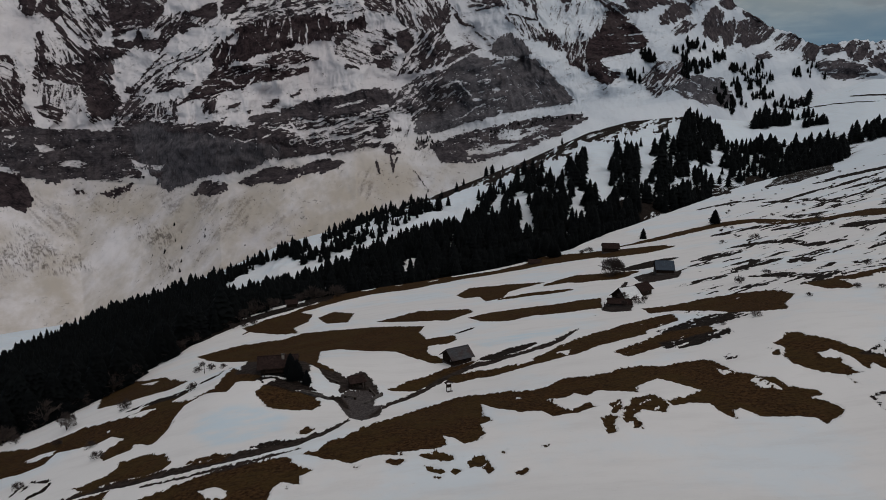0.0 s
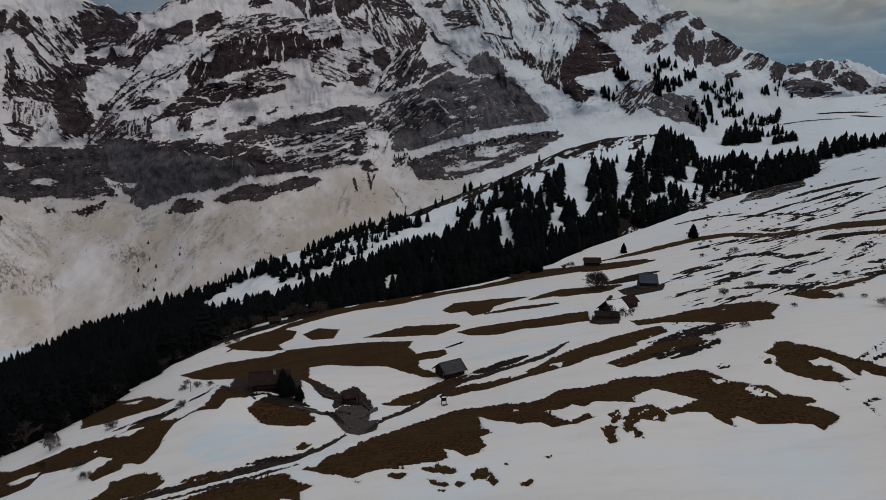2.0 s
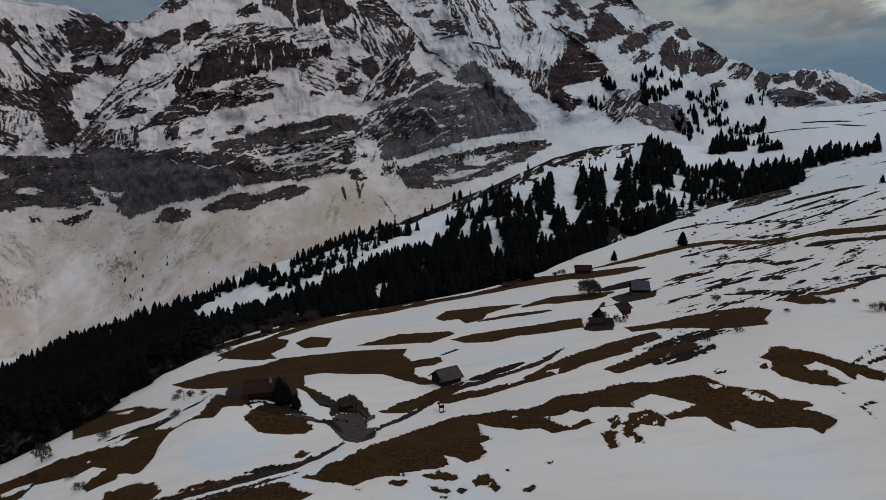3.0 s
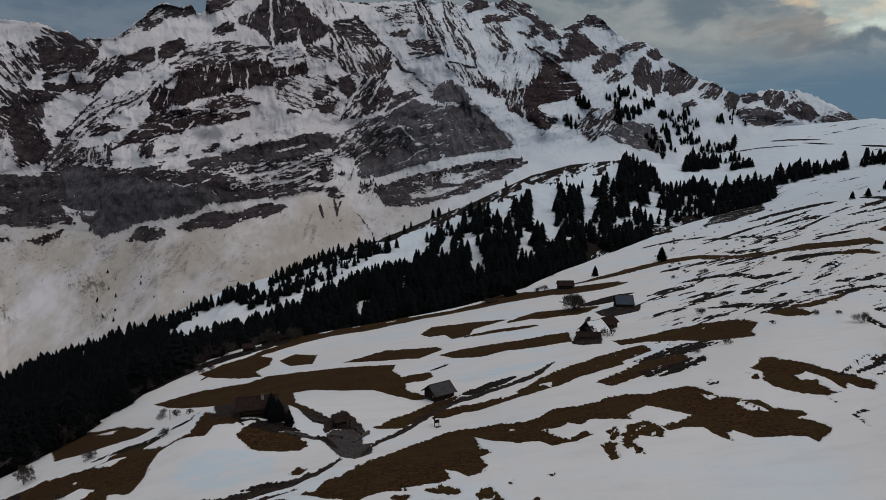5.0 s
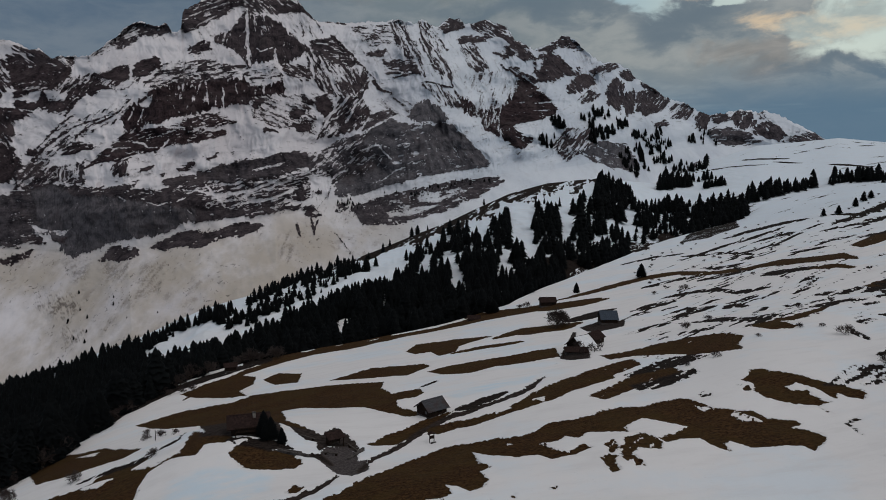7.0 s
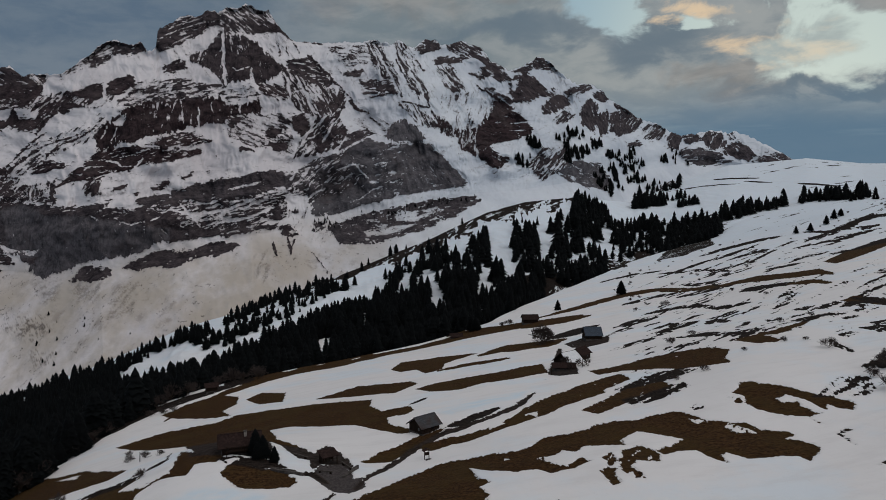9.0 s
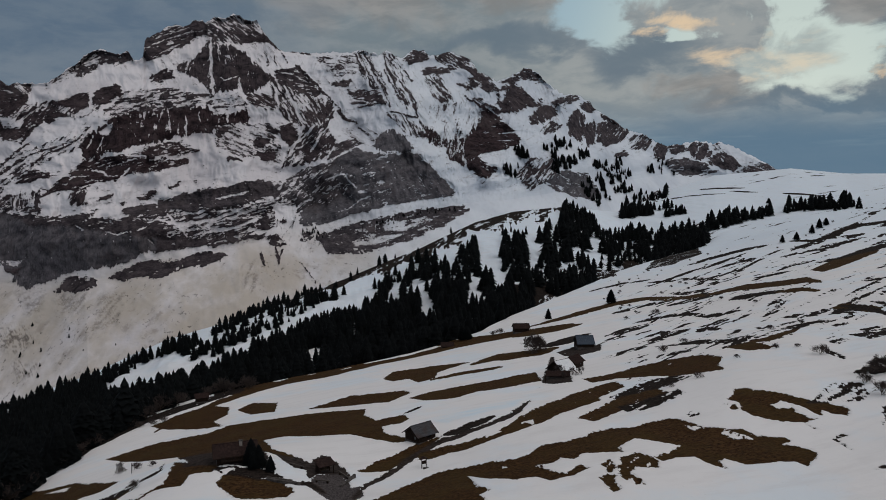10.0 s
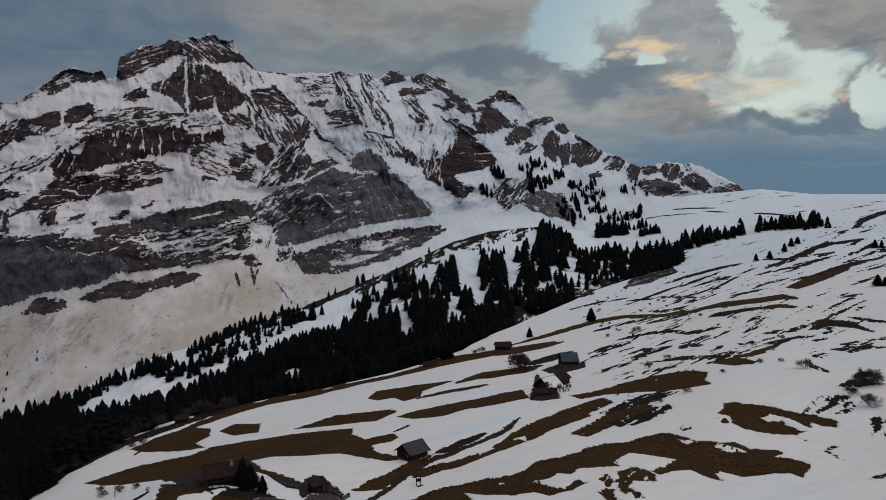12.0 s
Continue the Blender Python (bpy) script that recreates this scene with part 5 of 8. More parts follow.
FACE.append(("area", 0.95, 0.1, -30, [(-33.88, -4.01), (-31.46, -4.6), (-30.72, -6.34), (-31.31, -7.27), (-32.34, -6.79), (-34.17, -6.65)]))
FACE.append(("area", 0.7, 0.1, 5, [(-28.14, -5.83), (-27.39, -5.79), (-27.49, -6.12), (-28.24, -6.12)]))
FACE.append(("area", 0.75, 0.1, 12, [(-26.36, -6.22), (-24.03, -5.52), (-24.32, -6.15), (-25.73, -6.6)]))
FACE.append(("area", 0.6, 0.2, 10, [(-22.93, -4.88), (-21.78, -4.66), (-22.06, -5.17)]))
# the layered band east of the cliff
FACE.append(("area", 0.05, 0.25, 13, [(-14.62, -1.26), (-12.8, -0.84), (-8.61, -0.68), (-4.2, 0.18), (-2.39, 0.41), (-2.15, -0.98), (-4.25, -2.17), (-6.94, -2.96), (-8.85, -3.11), (-11.21, -2.71), (-12.84, -2.02)]))
FACE.append(("area", 0.92, 0.4, 9, [(-15.39, -0.74), (-14.39, -0.36), (-12.77, -0.19), (-10.69, 0.61), (-8.56, 0.98), (-6.83, 1.35), (-5.06, 1.68), (-4.08, 1.68), (-3.42, 0.86), (-4.2, 0.36), (-6.43, -0.28), (-8.61, -0.64), (-9.25, -0.55), (-10.1, -0.9), (-11.14, -0.63), (-12.8, -0.88), (-14.34, -1.18), (-15, -0.96)]))
FACE.append(("line", -0.6, 0.3, 0.1, [(-8.37, 0.17), (-6.85, 0.49), (-5.96, 0.76)]))
FACE.append(("line", -0.9, 0.3, 0.09, [(-11.98, -1.02), (-11.39, -1.73), (-10.58, -2.72)]))
FACE.append(("line", -1, 0.2, 0.12, [(-12.82, -1.45), (-10.97, -1.83), (-8.63, -1.49), (-6.44, -0.6)]))
FACE.append(("line", -1, 0.2, 0.1, [(-8.87, -2.39), (-6.91, -2.1), (-4.68, -1.2)]))
FACE.append(("area", 0.65, 0.3, 8, [(-9.36, -3.01), (-6.94, -2.87), (-4.62, -2.58), (-4.68, -3.04), (-6.95, -3.32), (-8.7, -3.7), (-9.37, -3.46)]))
FACE.append(("area", 0.6, 0.3, 20, [(-5.22, -1.52), (-4.68, -1.06), (-4.15, -1.66), (-4.48, -2.26)]))
FACE.append(("area", 0.3, 0.3, 30, [(-4.72, -2.9), (-3.81, -2.63), (-3.15, -3.38), (-3.39, -3.79), (-4.29, -3.73)]))
FACE.append(("area", -1, 0.3, 70, [(-3.99, -0.28), (-2.18, -0.42), (-1.71, -2), (0.3, -2.95), (-1.58, -4.7), (-3.38, -3.28), (-3.71, -2.12)]))
FACE.append(("area", 0.3, 0.3, 70, [(-3.34, -1.67), (-2.88, -1.21), (-2.98, -1.81)]))
# the grey triangular slab
FACE.append(("area", 0.22, 0.5, 36, [(-4.17, 1.68), (-3.27, 1.55), (-1.35, 2.71), (0.5, 3.28), (2.73, 4.31), (2.24, 2.28), (2.92, 0.88), (0.81, -0.52), (-1.52, -1.54), (-2.15, -0.98), (-2.4, 0.18), (-3.97, 0.31)]))
FACE.append(("area", 0.62, 0.95, 14, [(0.39, 2.27), (1.33, 3.56), (2.73, 4.36), (4.21, 4), (7.87, 3.92), (9.09, 2.72), (10.98, 0.8), (10.79, 0.33), (8.8, 0), (6.43, -0.28), (5.01, -0.52), (2.19, -1.13), (1.26, -1.5), (-1.53, -2.19), (-2.02, -1.53), (-1.5, -0.52), (0.35, -0.28), (2.22, 0.88), (1.3, 1.81)]))
FACE.append(("area", 1.2, 1, 80, [(4.08, 4.55), (4.6, 5.29), (5.68, 5.94), (6.8, 5.44), (7.5, 4.34), (7.03, 4.02), (5.15, 4.01)]))
FACE.append(("area", 0.95, 0.95, -40, [(6.93, 4.06), (7.97, 3.88), (9.19, 2.58), (10.89, 0.8), (9.28, 0.42), (6.92, 1.83), (5.99, 3.22)]))
FACE.append(("line", -1, 0.9, 0.06, [(1.54, 2.37), (2.23, 1.72), (2.78, 1.07)]))
FACE.append(("line", -0.9, 0.9, 0.07, [(0.38, 1.8), (1.54, 2.27), (2.7, 2)]))
FACE.append(("line", -1, 0.9, 0.1, [(2.92, 0.79), (3.62, 0.79)]))
FACE.append(("line", -0.8, 0.9, 0.05, [(4.59, 4.05), (6.46, 4.15)]))
FACE.append(("line", -0.8, 0.9, 0.06, [(2.2, -0.52), (3.14, 0.18), (4.08, 0.42)]))
# the ledge and the lower band under the slab
FACE.append(("area", 0.55, 0.5, 12, [(-0.71, -2.94), (2.18, -1.93), (5.01, -1.27), (8.8, -0.61), (11.41, -0.28), (12.21, -0.66), (9.74, -2.22), (6.88, -3.4), (4.98, -3.87), (2.61, -4.42), (0.28, -4.31), (-0.17, -3.6)]))
FACE.append(("line", -1, 0.5, 0.26, [(-1.72, -2.65), (1.25, -1.78), (4.07, -1.27), (5.25, -0.61), (8.8, -0.09), (11.07, 0.38)]))
FACE.append(("area", -0.5, 0.4, 10, [(5, -1.84), (8.32, -1.27), (9.27, -1.56), (6.89, -2.5), (5, -2.5)]))
FACE.append(("area", -0.5, 0.4, 15, [(2.16, -3.24), (4.52, -2.97), (6.89, -2.69), (4.99, -3.45), (2.62, -3.81)]))
FACE.append(("area", 0.6, 0.5, 5, [(-2, -2.74), (-0.84, -2.47), (-1.09, -3.22), (-1.78, -3.4)]))
# the fluted headwall and the eastern peaks
FACE.append(("area", -0.4, 0.3, -6, [(-0.35, 11.44), (3.3, 11.93), (3.74, 10.36), (1.44, 10.05), (0.08, 10.58)]))
FACE.append(("area", 0.4, 0.3, 5, [(0.66, 9.55), (2.35, 9.81), (2.44, 9.28), (1.15, 9.25)]))
FACE.append(("area", 0.12, 0.3, -62, [(2.75, 12), (3.67, 12.15), (4.49, 11.08), (5.39, 9.15), (5.74, 7.44), (4.63, 8.15), (3.64, 9.57), (3.06, 10.88)]))
FACE.append(("area", 0.1, 0.3, 5, [(2.16, 9.01), (5.11, 9.23), (4.73, 8.15), (2.32, 7.85)]))
FACE.append(("area", 0, 0.3, -62, [(5.05, 12.04), (6.16, 11.84), (6.85, 10.84), (7.53, 9.07), (7.9, 7.36), (6.96, 7.72), (6.13, 8.71), (5.36, 10.39)]))
FACE.append(("line", -1, 0.3, 0.09, [(3.3, 11.93), (4.65, 9.58), (5.65, 7.44)]))
FACE.append(("line", -1, 0.3, 0.09, [(4.68, 11.6), (6.04, 9.15), (6.73, 8.04)]))
FACE.append(("line", -1, 0.3, 0.09, [(5.37, 11.35), (6.74, 9.16), (7.75, 7.18)]))
FACE.append(("line", -1, 0.3, 0.09, [(6.29, 11.28), (7.21, 9.61), (8.13, 7.82)]))
FACE.append(("line", -1, 0.3, 0.09, [(3.65, 10.45), (3.81, 9.12)]))
FACE.append(("line", 0.6, 0.3, 0.06, [(3.53, 11.76), (4.66, 10.02), (5.48, 8.7)]))
FACE.append(("line", 0.6, 0.3, 0.06, [(5.13, 10.69), (6.27, 8.71), (6.87, 8.04)]))
FACE.append(("line", 0.6, 0.3, 0.06, [(5.82, 10.7), (7.2, 8.71), (7.99, 7)]))
FACE.append(("line", 0.6, 0.3, 0.06, [(6.53, 11.15), (7.54, 9.83)]))
FACE.append(("line", 0.6, 0.3, 0.06, [(3.06, 11.09), (3.64, 9.57)]))
FACE.append(("line", 0.6, 0.3, 0.06, [(2.55, 7.54), (4.63, 8.02)]))
FACE.append(("line", 0.9, 0.25, 0.08, [(5.56, 7.44), (6.96, 7.09), (7.99, 6.91)]))
FACE.append(("area", 0, 0.3, -60, [(5.32, 7.35), (6.95, 7), (8.59, 6.46), (9.29, 5.31), (7.88, 5.31), (6.48, 5.99)]))
FACE.append(("area", 0.7, 0.3, 20, [(6.67, 11.5), (7.23, 11.98), (7.7, 12.29), (8.68, 12.21), (8.86, 11.55), (7.92, 11.29), (7.18, 11.11)]))
FACE.append(("area", 0.8, 0.3, 0, [(8.11, 10.63), (9.09, 10.94), (11.09, 10.76), (10.07, 10.37), (8.38, 10.32)]))
FACE.append(("area", 0.3, 0.3, -30, [(9.23, 11.73), (10.49, 12.16), (12.34, 11.63), (12.95, 10.57), (14.29, 9.76), (14.71, 9.09), (13.51, 8.88), (12.95, 9.37), (11.88, 9.07), (11.32, 9.61), (12.58, 10.22), (11.65, 10.85), (10.72, 10.85), (9.79, 11.12)]))
FACE.append(("area", -0.1, 0.3, -50, [(8.48, 10.06), (9.78, 10.06), (10.81, 8.5), (9.87, 7.91), (9.03, 8.72)]))
FACE.append(("line", 0.8, 0.25, 0.06, [(9.08, 9.84), (10.48, 8.5)]))
FACE.append(("area", 0, 0.25, -28, [(11.56, 8.72), (13.04, 8.48), (14.81, 7.34), (14.44, 7.07), (12.67, 8.03)]))
FACE.append(("line", 0.95, 0.1, 0.08, [(11.88, 8.62), (13.51, 7.62), (14.91, 6.79)]))
FACE.append(("area", -0.72, 0.3, 72, [(8.84, 7.82), (12.58, 8.26), (13.32, 7.35), (13.14, 6.22), (11.64, 5.17), (10, 5.18), (9.06, 6)]))
FACE.append(("area", 0.3, 0.3, 0, [(14.8, 9.84), (16.18, 10.3), (16.72, 10.81), (17.64, 10.57), (18.38, 9.89), (19.11, 9.61), (17.65, 9.69), (16.5, 9.94), (16.05, 9.51), (15.08, 9.61)]))
FACE.append(("area", 0.8, 0.25, -42, [(14.57, 8.87), (15.08, 9.57), (16.55, 9.32), (17.2, 8.64), (17.94, 7.87), (16.52, 7.49), (15.83, 7.28), (14.9, 7.38), (14.44, 8.02)]))
FACE.append(("area", -0.4, 0.3, -50, [(14.62, 9.04), (15.36, 9.21), (15.13, 8.23), (14.67, 8.24)]))
FACE.append(("area", 0.3, 0.05, 85, [(8.17, 6.46), (9.06, 5.86), (10.05, 5.08), (11.64, 5.22), (12.67, 6.18), (13.33, 6.67), (12.86, 4.15), (12.96, 3.23), (13.99, 2.57), (12.11, 2.58), (11.17, 3.23), (10.42, 3.42), (10.14, 4.44), (8.82, 4.71)]))
FACE.append(("area", 0.88, 0.02, -12, [(13.32, 7.71), (14.44, 7.11), (15.65, 6.15), (16.4, 5.09), (16.12, 4.59), (14.92, 4.14), (13.52, 4.01), (12.86, 3.6), (12.11, 3.6), (11.93, 4.85), (12.95, 6.22)]))
FACE.append(("line", -0.7, 0.05, 0.05, [(14.68, 5.61), (16.07, 5.73)]))
FACE.append(("line", -0.6, 0.05, 0.05, [(14.45, 4.97), (15.84, 5.05)]))
FACE.append(("line", -1, 0.1, 0.14, [(13.14, 3.87), (14.22, 3.96), (15.38, 4.23)]))
FACE.append(("area", 0.5, 0.05, -20, [(12.96, 3.6), (13.8, 2.99), (14.69, 2.76), (13.52, 1.83), (12.68, 2.3), (12.11, 3)]))
FACE.append(("area", 0.25, 0.3, -30, [(17.11, 8.29), (18.12, 8.27), (19.4, 7.35), (19.27, 6.95), (17.9, 7.74)]))
FACE.append(("area", 0.85, 0.3, -50, [(17.17, 6.85), (17.9, 7.65), (19.03, 7.94), (19.32, 6.99), (18.23, 6.34), (17.26, 6.35)]))
FACE.append(("area", 0.4, 0.3, 48, [(18.05, 5.85), (19.05, 6.59), (19.83, 6.13), (19.06, 5.65), (18.37, 5.43)]))
FACE.append(("area", 0.05, 0.3, 18, [(18.94, 8.07), (20.83, 8.69), (21.38, 8.27), (20.03, 7.65), (19.22, 7.58)]))
FACE.append(("area", 0.85, 0.3, -30, [(21.21, 7.79), (21.96, 8.08), (22.74, 7.27), (21.76, 7.07)]))
FACE.append(("area", 0.75, 0.35, -78, [(20.32, 6.7), (21.08, 7.49), (21.58, 6.99), (21.82, 6.09), (21.39, 4.66), (20.98, 4.94), (20.42, 5.63), (20.19, 6.26)]))
FACE.append(("area", 0.65, 0.35, -80, [(21.55, 6.05), (22.44, 6.52), (22.56, 4.69), (22.02, 4.52), (21.56, 5.34)]))
FACE.append(("area", 0.5, 0.35, 52, [(22.57, 6.3), (23.55, 6.58), (24.52, 6.25), (25.4, 5.69), (24.98, 5.09), (24.02, 4.66), (23.36, 4.41), (22.69, 4.91)]))
FACE.append(("area", 0, 0.35, -30, [(22.56, 7.18), (23.98, 6.61), (24.65, 6.07), (23.55, 6.36)]))
FACE.append(("area", 0.6, 0.35, 10, [(23.95, 3.95), (24.91, 4.02), (25.23, 3.7), (24.27, 3.4)]))
FACE.append(("area", 0.15, 0.35, 50, [(25.07, 5.08), (25.75, 5.42), (26.96, 5.12), (26.64, 4.16), (25.35, 4.19)]))
FACE.append(("area", 0.65, 0.35, 62, [(26.98, 4.33), (27.65, 4.8), (28.21, 4.21), (28.02, 3.39), (27.26, 3.44)]))
FACE.append(("area", 0.5, 0.4, 10, [(28.09, 4.31), (29.17, 4.54), (29.68, 3.96), (28.52, 3.68)]))
FACE.append(("area", 0.7, 0.4, 72, [(29.72, 4.09), (30.19, 4.72), (31.05, 4.61), (31.52, 3.61), (30.69, 3.2), (30.02, 3.52)]))
FACE.append(("area", 0.75, 0.4, -40, [(31.21, 3.32), (32.04, 3.85), (32.84, 3.53), (33.53, 2.71), (33.08, 2.29), (32.48, 2.52), (31.46, 2.97)]))
FACE.append(("area", 0.5, 0.6, 10, [(28.07, 3.3), (29.61, 3.44), (30.93, 3.02), (32.01, 2.27), (29.65, 2), (28.3, 2.54)]))
FACE.append(("area", 0.2, 0.4, -20, [(33.27, 2.29), (34.04, 2.78), (35.41, 2.92), (36.03, 2.36), (35.21, 2.17)]))
FACE.append(("area", 0.1, 0.4, -50, [(31.42, 4.39), (32.01, 4.58), (32.15, 4.02), (31.64, 3.87)]))
FACE.append(("area", 0.7, 0.95, -20, [(18.41, 1.54), (19.32, 2.27), (20.24, 2.54), (21.92, 2.25), (23.03, 0.61), (22.32, 0.15), (20.95, 0.38), (19.57, 0.79)]))
FACE.append(("area", -0.1, 0.5, 50, [(15.86, 2.29), (17.24, 3.57), (19.08, 3.56), (19.55, 2.27), (17.27, 0.89)]))
FACE.append(("area", 0, 0.5, 50, [(25.88, -0.26), (26.94, 0.64), (27.79, 0.95), (28.02, 0.2)]))
# scree: buried rocks, scrub and avalanche dirt
FACE.append(("line", 0.9, 0.2, 0.1, [(-5.02, -4.09), (-4.78, -5.2)]))
FACE.append(("line", 0.9, 0.2, 0.12, [(-3.93, -3.83), (-3.68, -4.48), (-3.6, -5.04)]))
FACE.append(("line", 0.8, 0.2, 0.08, [(-3.3, -3.98), (-3.68, -4.67)]))
FACE.append(("line", 0.8, 0.2, 0.07, [(-1.96, -5.02), (-1.38, -5.73), (-0.7, -6.77)]))
FACE.append(("area", 0.5, 0.2, 20, [(-4.27, -2.9), (-3.37, -3.05), (-3.02, -3.57), (-3.84, -3.74)]))
FACE.append(("stain", -0.28, 0.2, 50, [(-19.79, -6.68), (-17.56, -6.82), (-18.39, -8.46), (-19.74, -8.02)]))
FACE.append(("stain", -0.45, 0.2, 20, [(-22.1, -6.53), (-20.32, -6.44), (-20.78, -8.47), (-21.83, -8.18)]))
FACE.append(("stain", -0.5, 0.2, 45, [(-16.99, -7.07), (-15.23, -6.96), (-15.93, -9.49), (-17.49, -9.58)]))
FACE.append(("stain", -0.45, 0.2, 60, [(-6.56, -5.07), (-5.44, -4.86), (-5.38, -7.39), (-6.41, -7.59)]))
FACE.append(("stain", -0.2, 0.2, -48, [(-30.94, -6.73), (-30.02, -7.2), (-29.2, -8.5), (-29.85, -9.11), (-30.87, -7.79)]))
FACE.append(("stain", -0.35, 0.2, -48, [(-29.25, -5.94), (-27.97, -8.1), (-28.09, -9.35), (-29, -9.06), (-29.73, -7.14)]))
FACE.append(("stain", -0.35, 0.2, -48, [(-31.4, -4.68), (-30.64, -5.45), (-29.74, -7.22), (-30.48, -7.5)]))
FACE.append(("stain", -0.4, 0.2, -48, [(-28.47, -5.36), (-26, -7.47), (-26.78, -7.55), (-28.19, -6.41)]))
FACE.append(("scrub", -0.28, 0.2, 0, [(-23.65, -8.92), (-21.66, -8.86), (-21.22, -9.86), (-22.13, -10.77), (-23.36, -10.51)]))
FACE.append(("scrub", -0.3, 0.2, 0, [(-34.42, -8.95), (-31.04, -9.49), (-28.58, -10.65), (-27.09, -11.99), (-34.73, -11.68)]))
FACE.append(("scrub", -0.3, 0.2, 0, [(-22.28, -11.65), (-21.22, -11.73), (-21.28, -12.52), (-22.54, -12.42)]))
FACE.append(("scrub", -0.42, 0.2, 0, [(-32.29, -7.96), (-29.95, -9.39), (-31.08, -9.9), (-32.73, -8.92)]))
FACE.append(("scrub", -0.25, 0.2, 0, [(-23.07, -9.35), (-21.88, -9.23), (-21.72, -10.22), (-22.6, -10.85), (-23.13, -10.39)]))
FACE.append(("scrub", -0.28, 0.2, 0, [(-22.62, -11.33), (-21.92, -11.33), (-21.7, -12.56), (-22.48, -12.62)]))
FACE.append(("scrub", -0.4, 0.2, 0, [(-24.1, -8.77), (-23.25, -8.85), (-23.27, -10.45), (-24.06, -9.96)]))
# where spruces stand: how dense, then the outline on the plan
FOREST, GLADE = [], []
FOREST.append((1, [(-288.1, 347.4), (-372.1, 635.2), (-399.5, 723.7), (-376.1, 746), (-294.6, 652.6), (-269.5, 654.9), (-256.8, 663.5), (-209.9, 615.5), (-163.4, 507.2), (-124.9, 451.3), (-116.9, 482.7), (-95, 493.1), (-72.4, 507.2), (-59.9, 557.7), (-41.8, 564.7), (-23.6, 592.5), (6.3, 600.8), (28.5, 633.6), (44.3, 699), (61, 689.6), (59.1, 620.9), (70.6, 589.5), (87.5, 634.2), (111.5, 618.7), (96.5, 529.2), (73.4, 513), (45.2, 496.2), (2.8, 487.8), (-37.2, 473.2), (-75, 463.6), (-93.9, 442.3), (-123.3, 417.2), (-145.6, 383.4), (-155.1, 376), (-163.9, 328.6), (-167.4, 269.9), (-127.7, 143.7)]))
FOREST.append((1, [(-333.5, 704), (-265.7, 673.3), (-219.3, 662.6), (-184.7, 634.1), (-149.6, 637.6), (-122, 627.6), (-104.7, 690.3), (-148, 1579.9), (-47.6, 1755.6), (-19.2, 1971.2), (49.9, 2099.3), (46.1, 1972.8), (-20.4, 762.8), (-50.5, 737), (-92.2, 679.5), (-114.5, 644.6), (-130.1, 590.6), (-172.3, 625), (-183.3, 576.3), (-255.4, 645)]))
FOREST.append((0.8, [(115.4, 700.1), (160.4, 800.3), (188.4, 847.9), (158.4, 731.4), (143, 689.6)]))
FOREST.append((0.8, [(159.9, 698.5), (195.2, 763.4), (178.8, 685.7), (156.6, 672.4)]))
FOREST.append((1, [(181.7, 679), (213.6, 794.2), (231.1, 802.5), (196.9, 686.2)]))
FOREST.append((0.7, [(209.8, 687), (241.4, 773.1), (271.9, 779.1), (244.8, 701.9)]))
FOREST.append((0.9, [(107, 622.9), (136, 609.4), (125, 562.7), (157.5, 591.4), (216.4, 625), (273.3, 698.2), (215.3, 554.5), (191.9, 601.1), (153.1, 575.5), (139.3, 561), (112, 527.1), (96.2, 527.8)]))
FOREST.append((0.65, [(160.1, 591.6), (183, 662.6), (209.9, 674.2), (244.3, 686.7), (295.1, 770.5), (292.7, 821.3), (325.3, 889.7), (268.3, 682.2), (216.4, 625)]))
FOREST.append((0.75, [(322.3, 942.7), (349, 977.5), (377.1, 982.8), (390.3, 950.8), (348.1, 867.7), (315.9, 843.7), (309.6, 883.3)]))
FOREST.append((0.5, [(678.8, 930.5), (714.4, 910.7), (692.6, 882.7), (659.4, 903.6)]))
FOREST.append((0.6, [(506.2, 1133.3), (553.3, 1113.3), (579.1, 1081.7), (535.8, 1077.8), (490.2, 1087.1)]))
FOREST.append((0.5, [(603.9, 1224.3), (664.3, 1273), (625.6, 1184.5), (595.1, 1190.9)]))
FOREST.append((0.13, [(63.1, 656.3), (118.2, 715.9), (169.9, 812.8), (225.5, 837.5), (295.6, 850.3), (353.9, 863), (335.7, 745.6), (225.5, 634.4), (152.4, 572.8), (93.9, 527.8), (50.3, 503.9)]))
FOREST.append((0.45, [(-125, 564.3), (-97.7, 637.2), (-71, 692.1), (-26, 726.7), (9.9, 721.8), (-24.7, 658.1), (-63.9, 606.5), (-96.9, 560.3)]))
FOREST.append((0.22, [(-10.4, 762.8), (66.2, 834), (147.8, 893.9), (179.6, 917.1), (195.5, 927.8), (147.8, 893.9), (66.1, 834), (-4.8, 730.2)]))
FOREST.append((0.3, [(33.4, 711.6), (75.7, 769), (113.8, 764.2), (113.4, 688.9), (78.1, 644.6)]))
FOREST.append((0.75, [(275, 826), (324, 925), (377, 973), (362, 879), (301, 783), (261, 751)]))
FOREST.append((0.5, [(328, 851), (399, 941), (432, 918), (460, 889), (483, 842), (465, 789), (349, 613), (308, 604), (353, 755), (314, 745), (285, 742)]))
FOREST.append((0.7, [(514, 880), (557, 908), (589, 909), (648, 929), (620, 881), (576, 870), (519, 834), (488, 824)]))
FOREST.append((0.7, [(651, 898), (686, 912), (718, 877), (739, 857), (696, 808), (687, 845), (660, 878), (640, 881)]))
FOREST.append((0.8, [(484, 1091), (537, 1082), (530, 1062), (463, 1032)]))
FOREST.append((0.7, [(542, 1047), (567, 1032), (545, 993), (525, 1011)]))
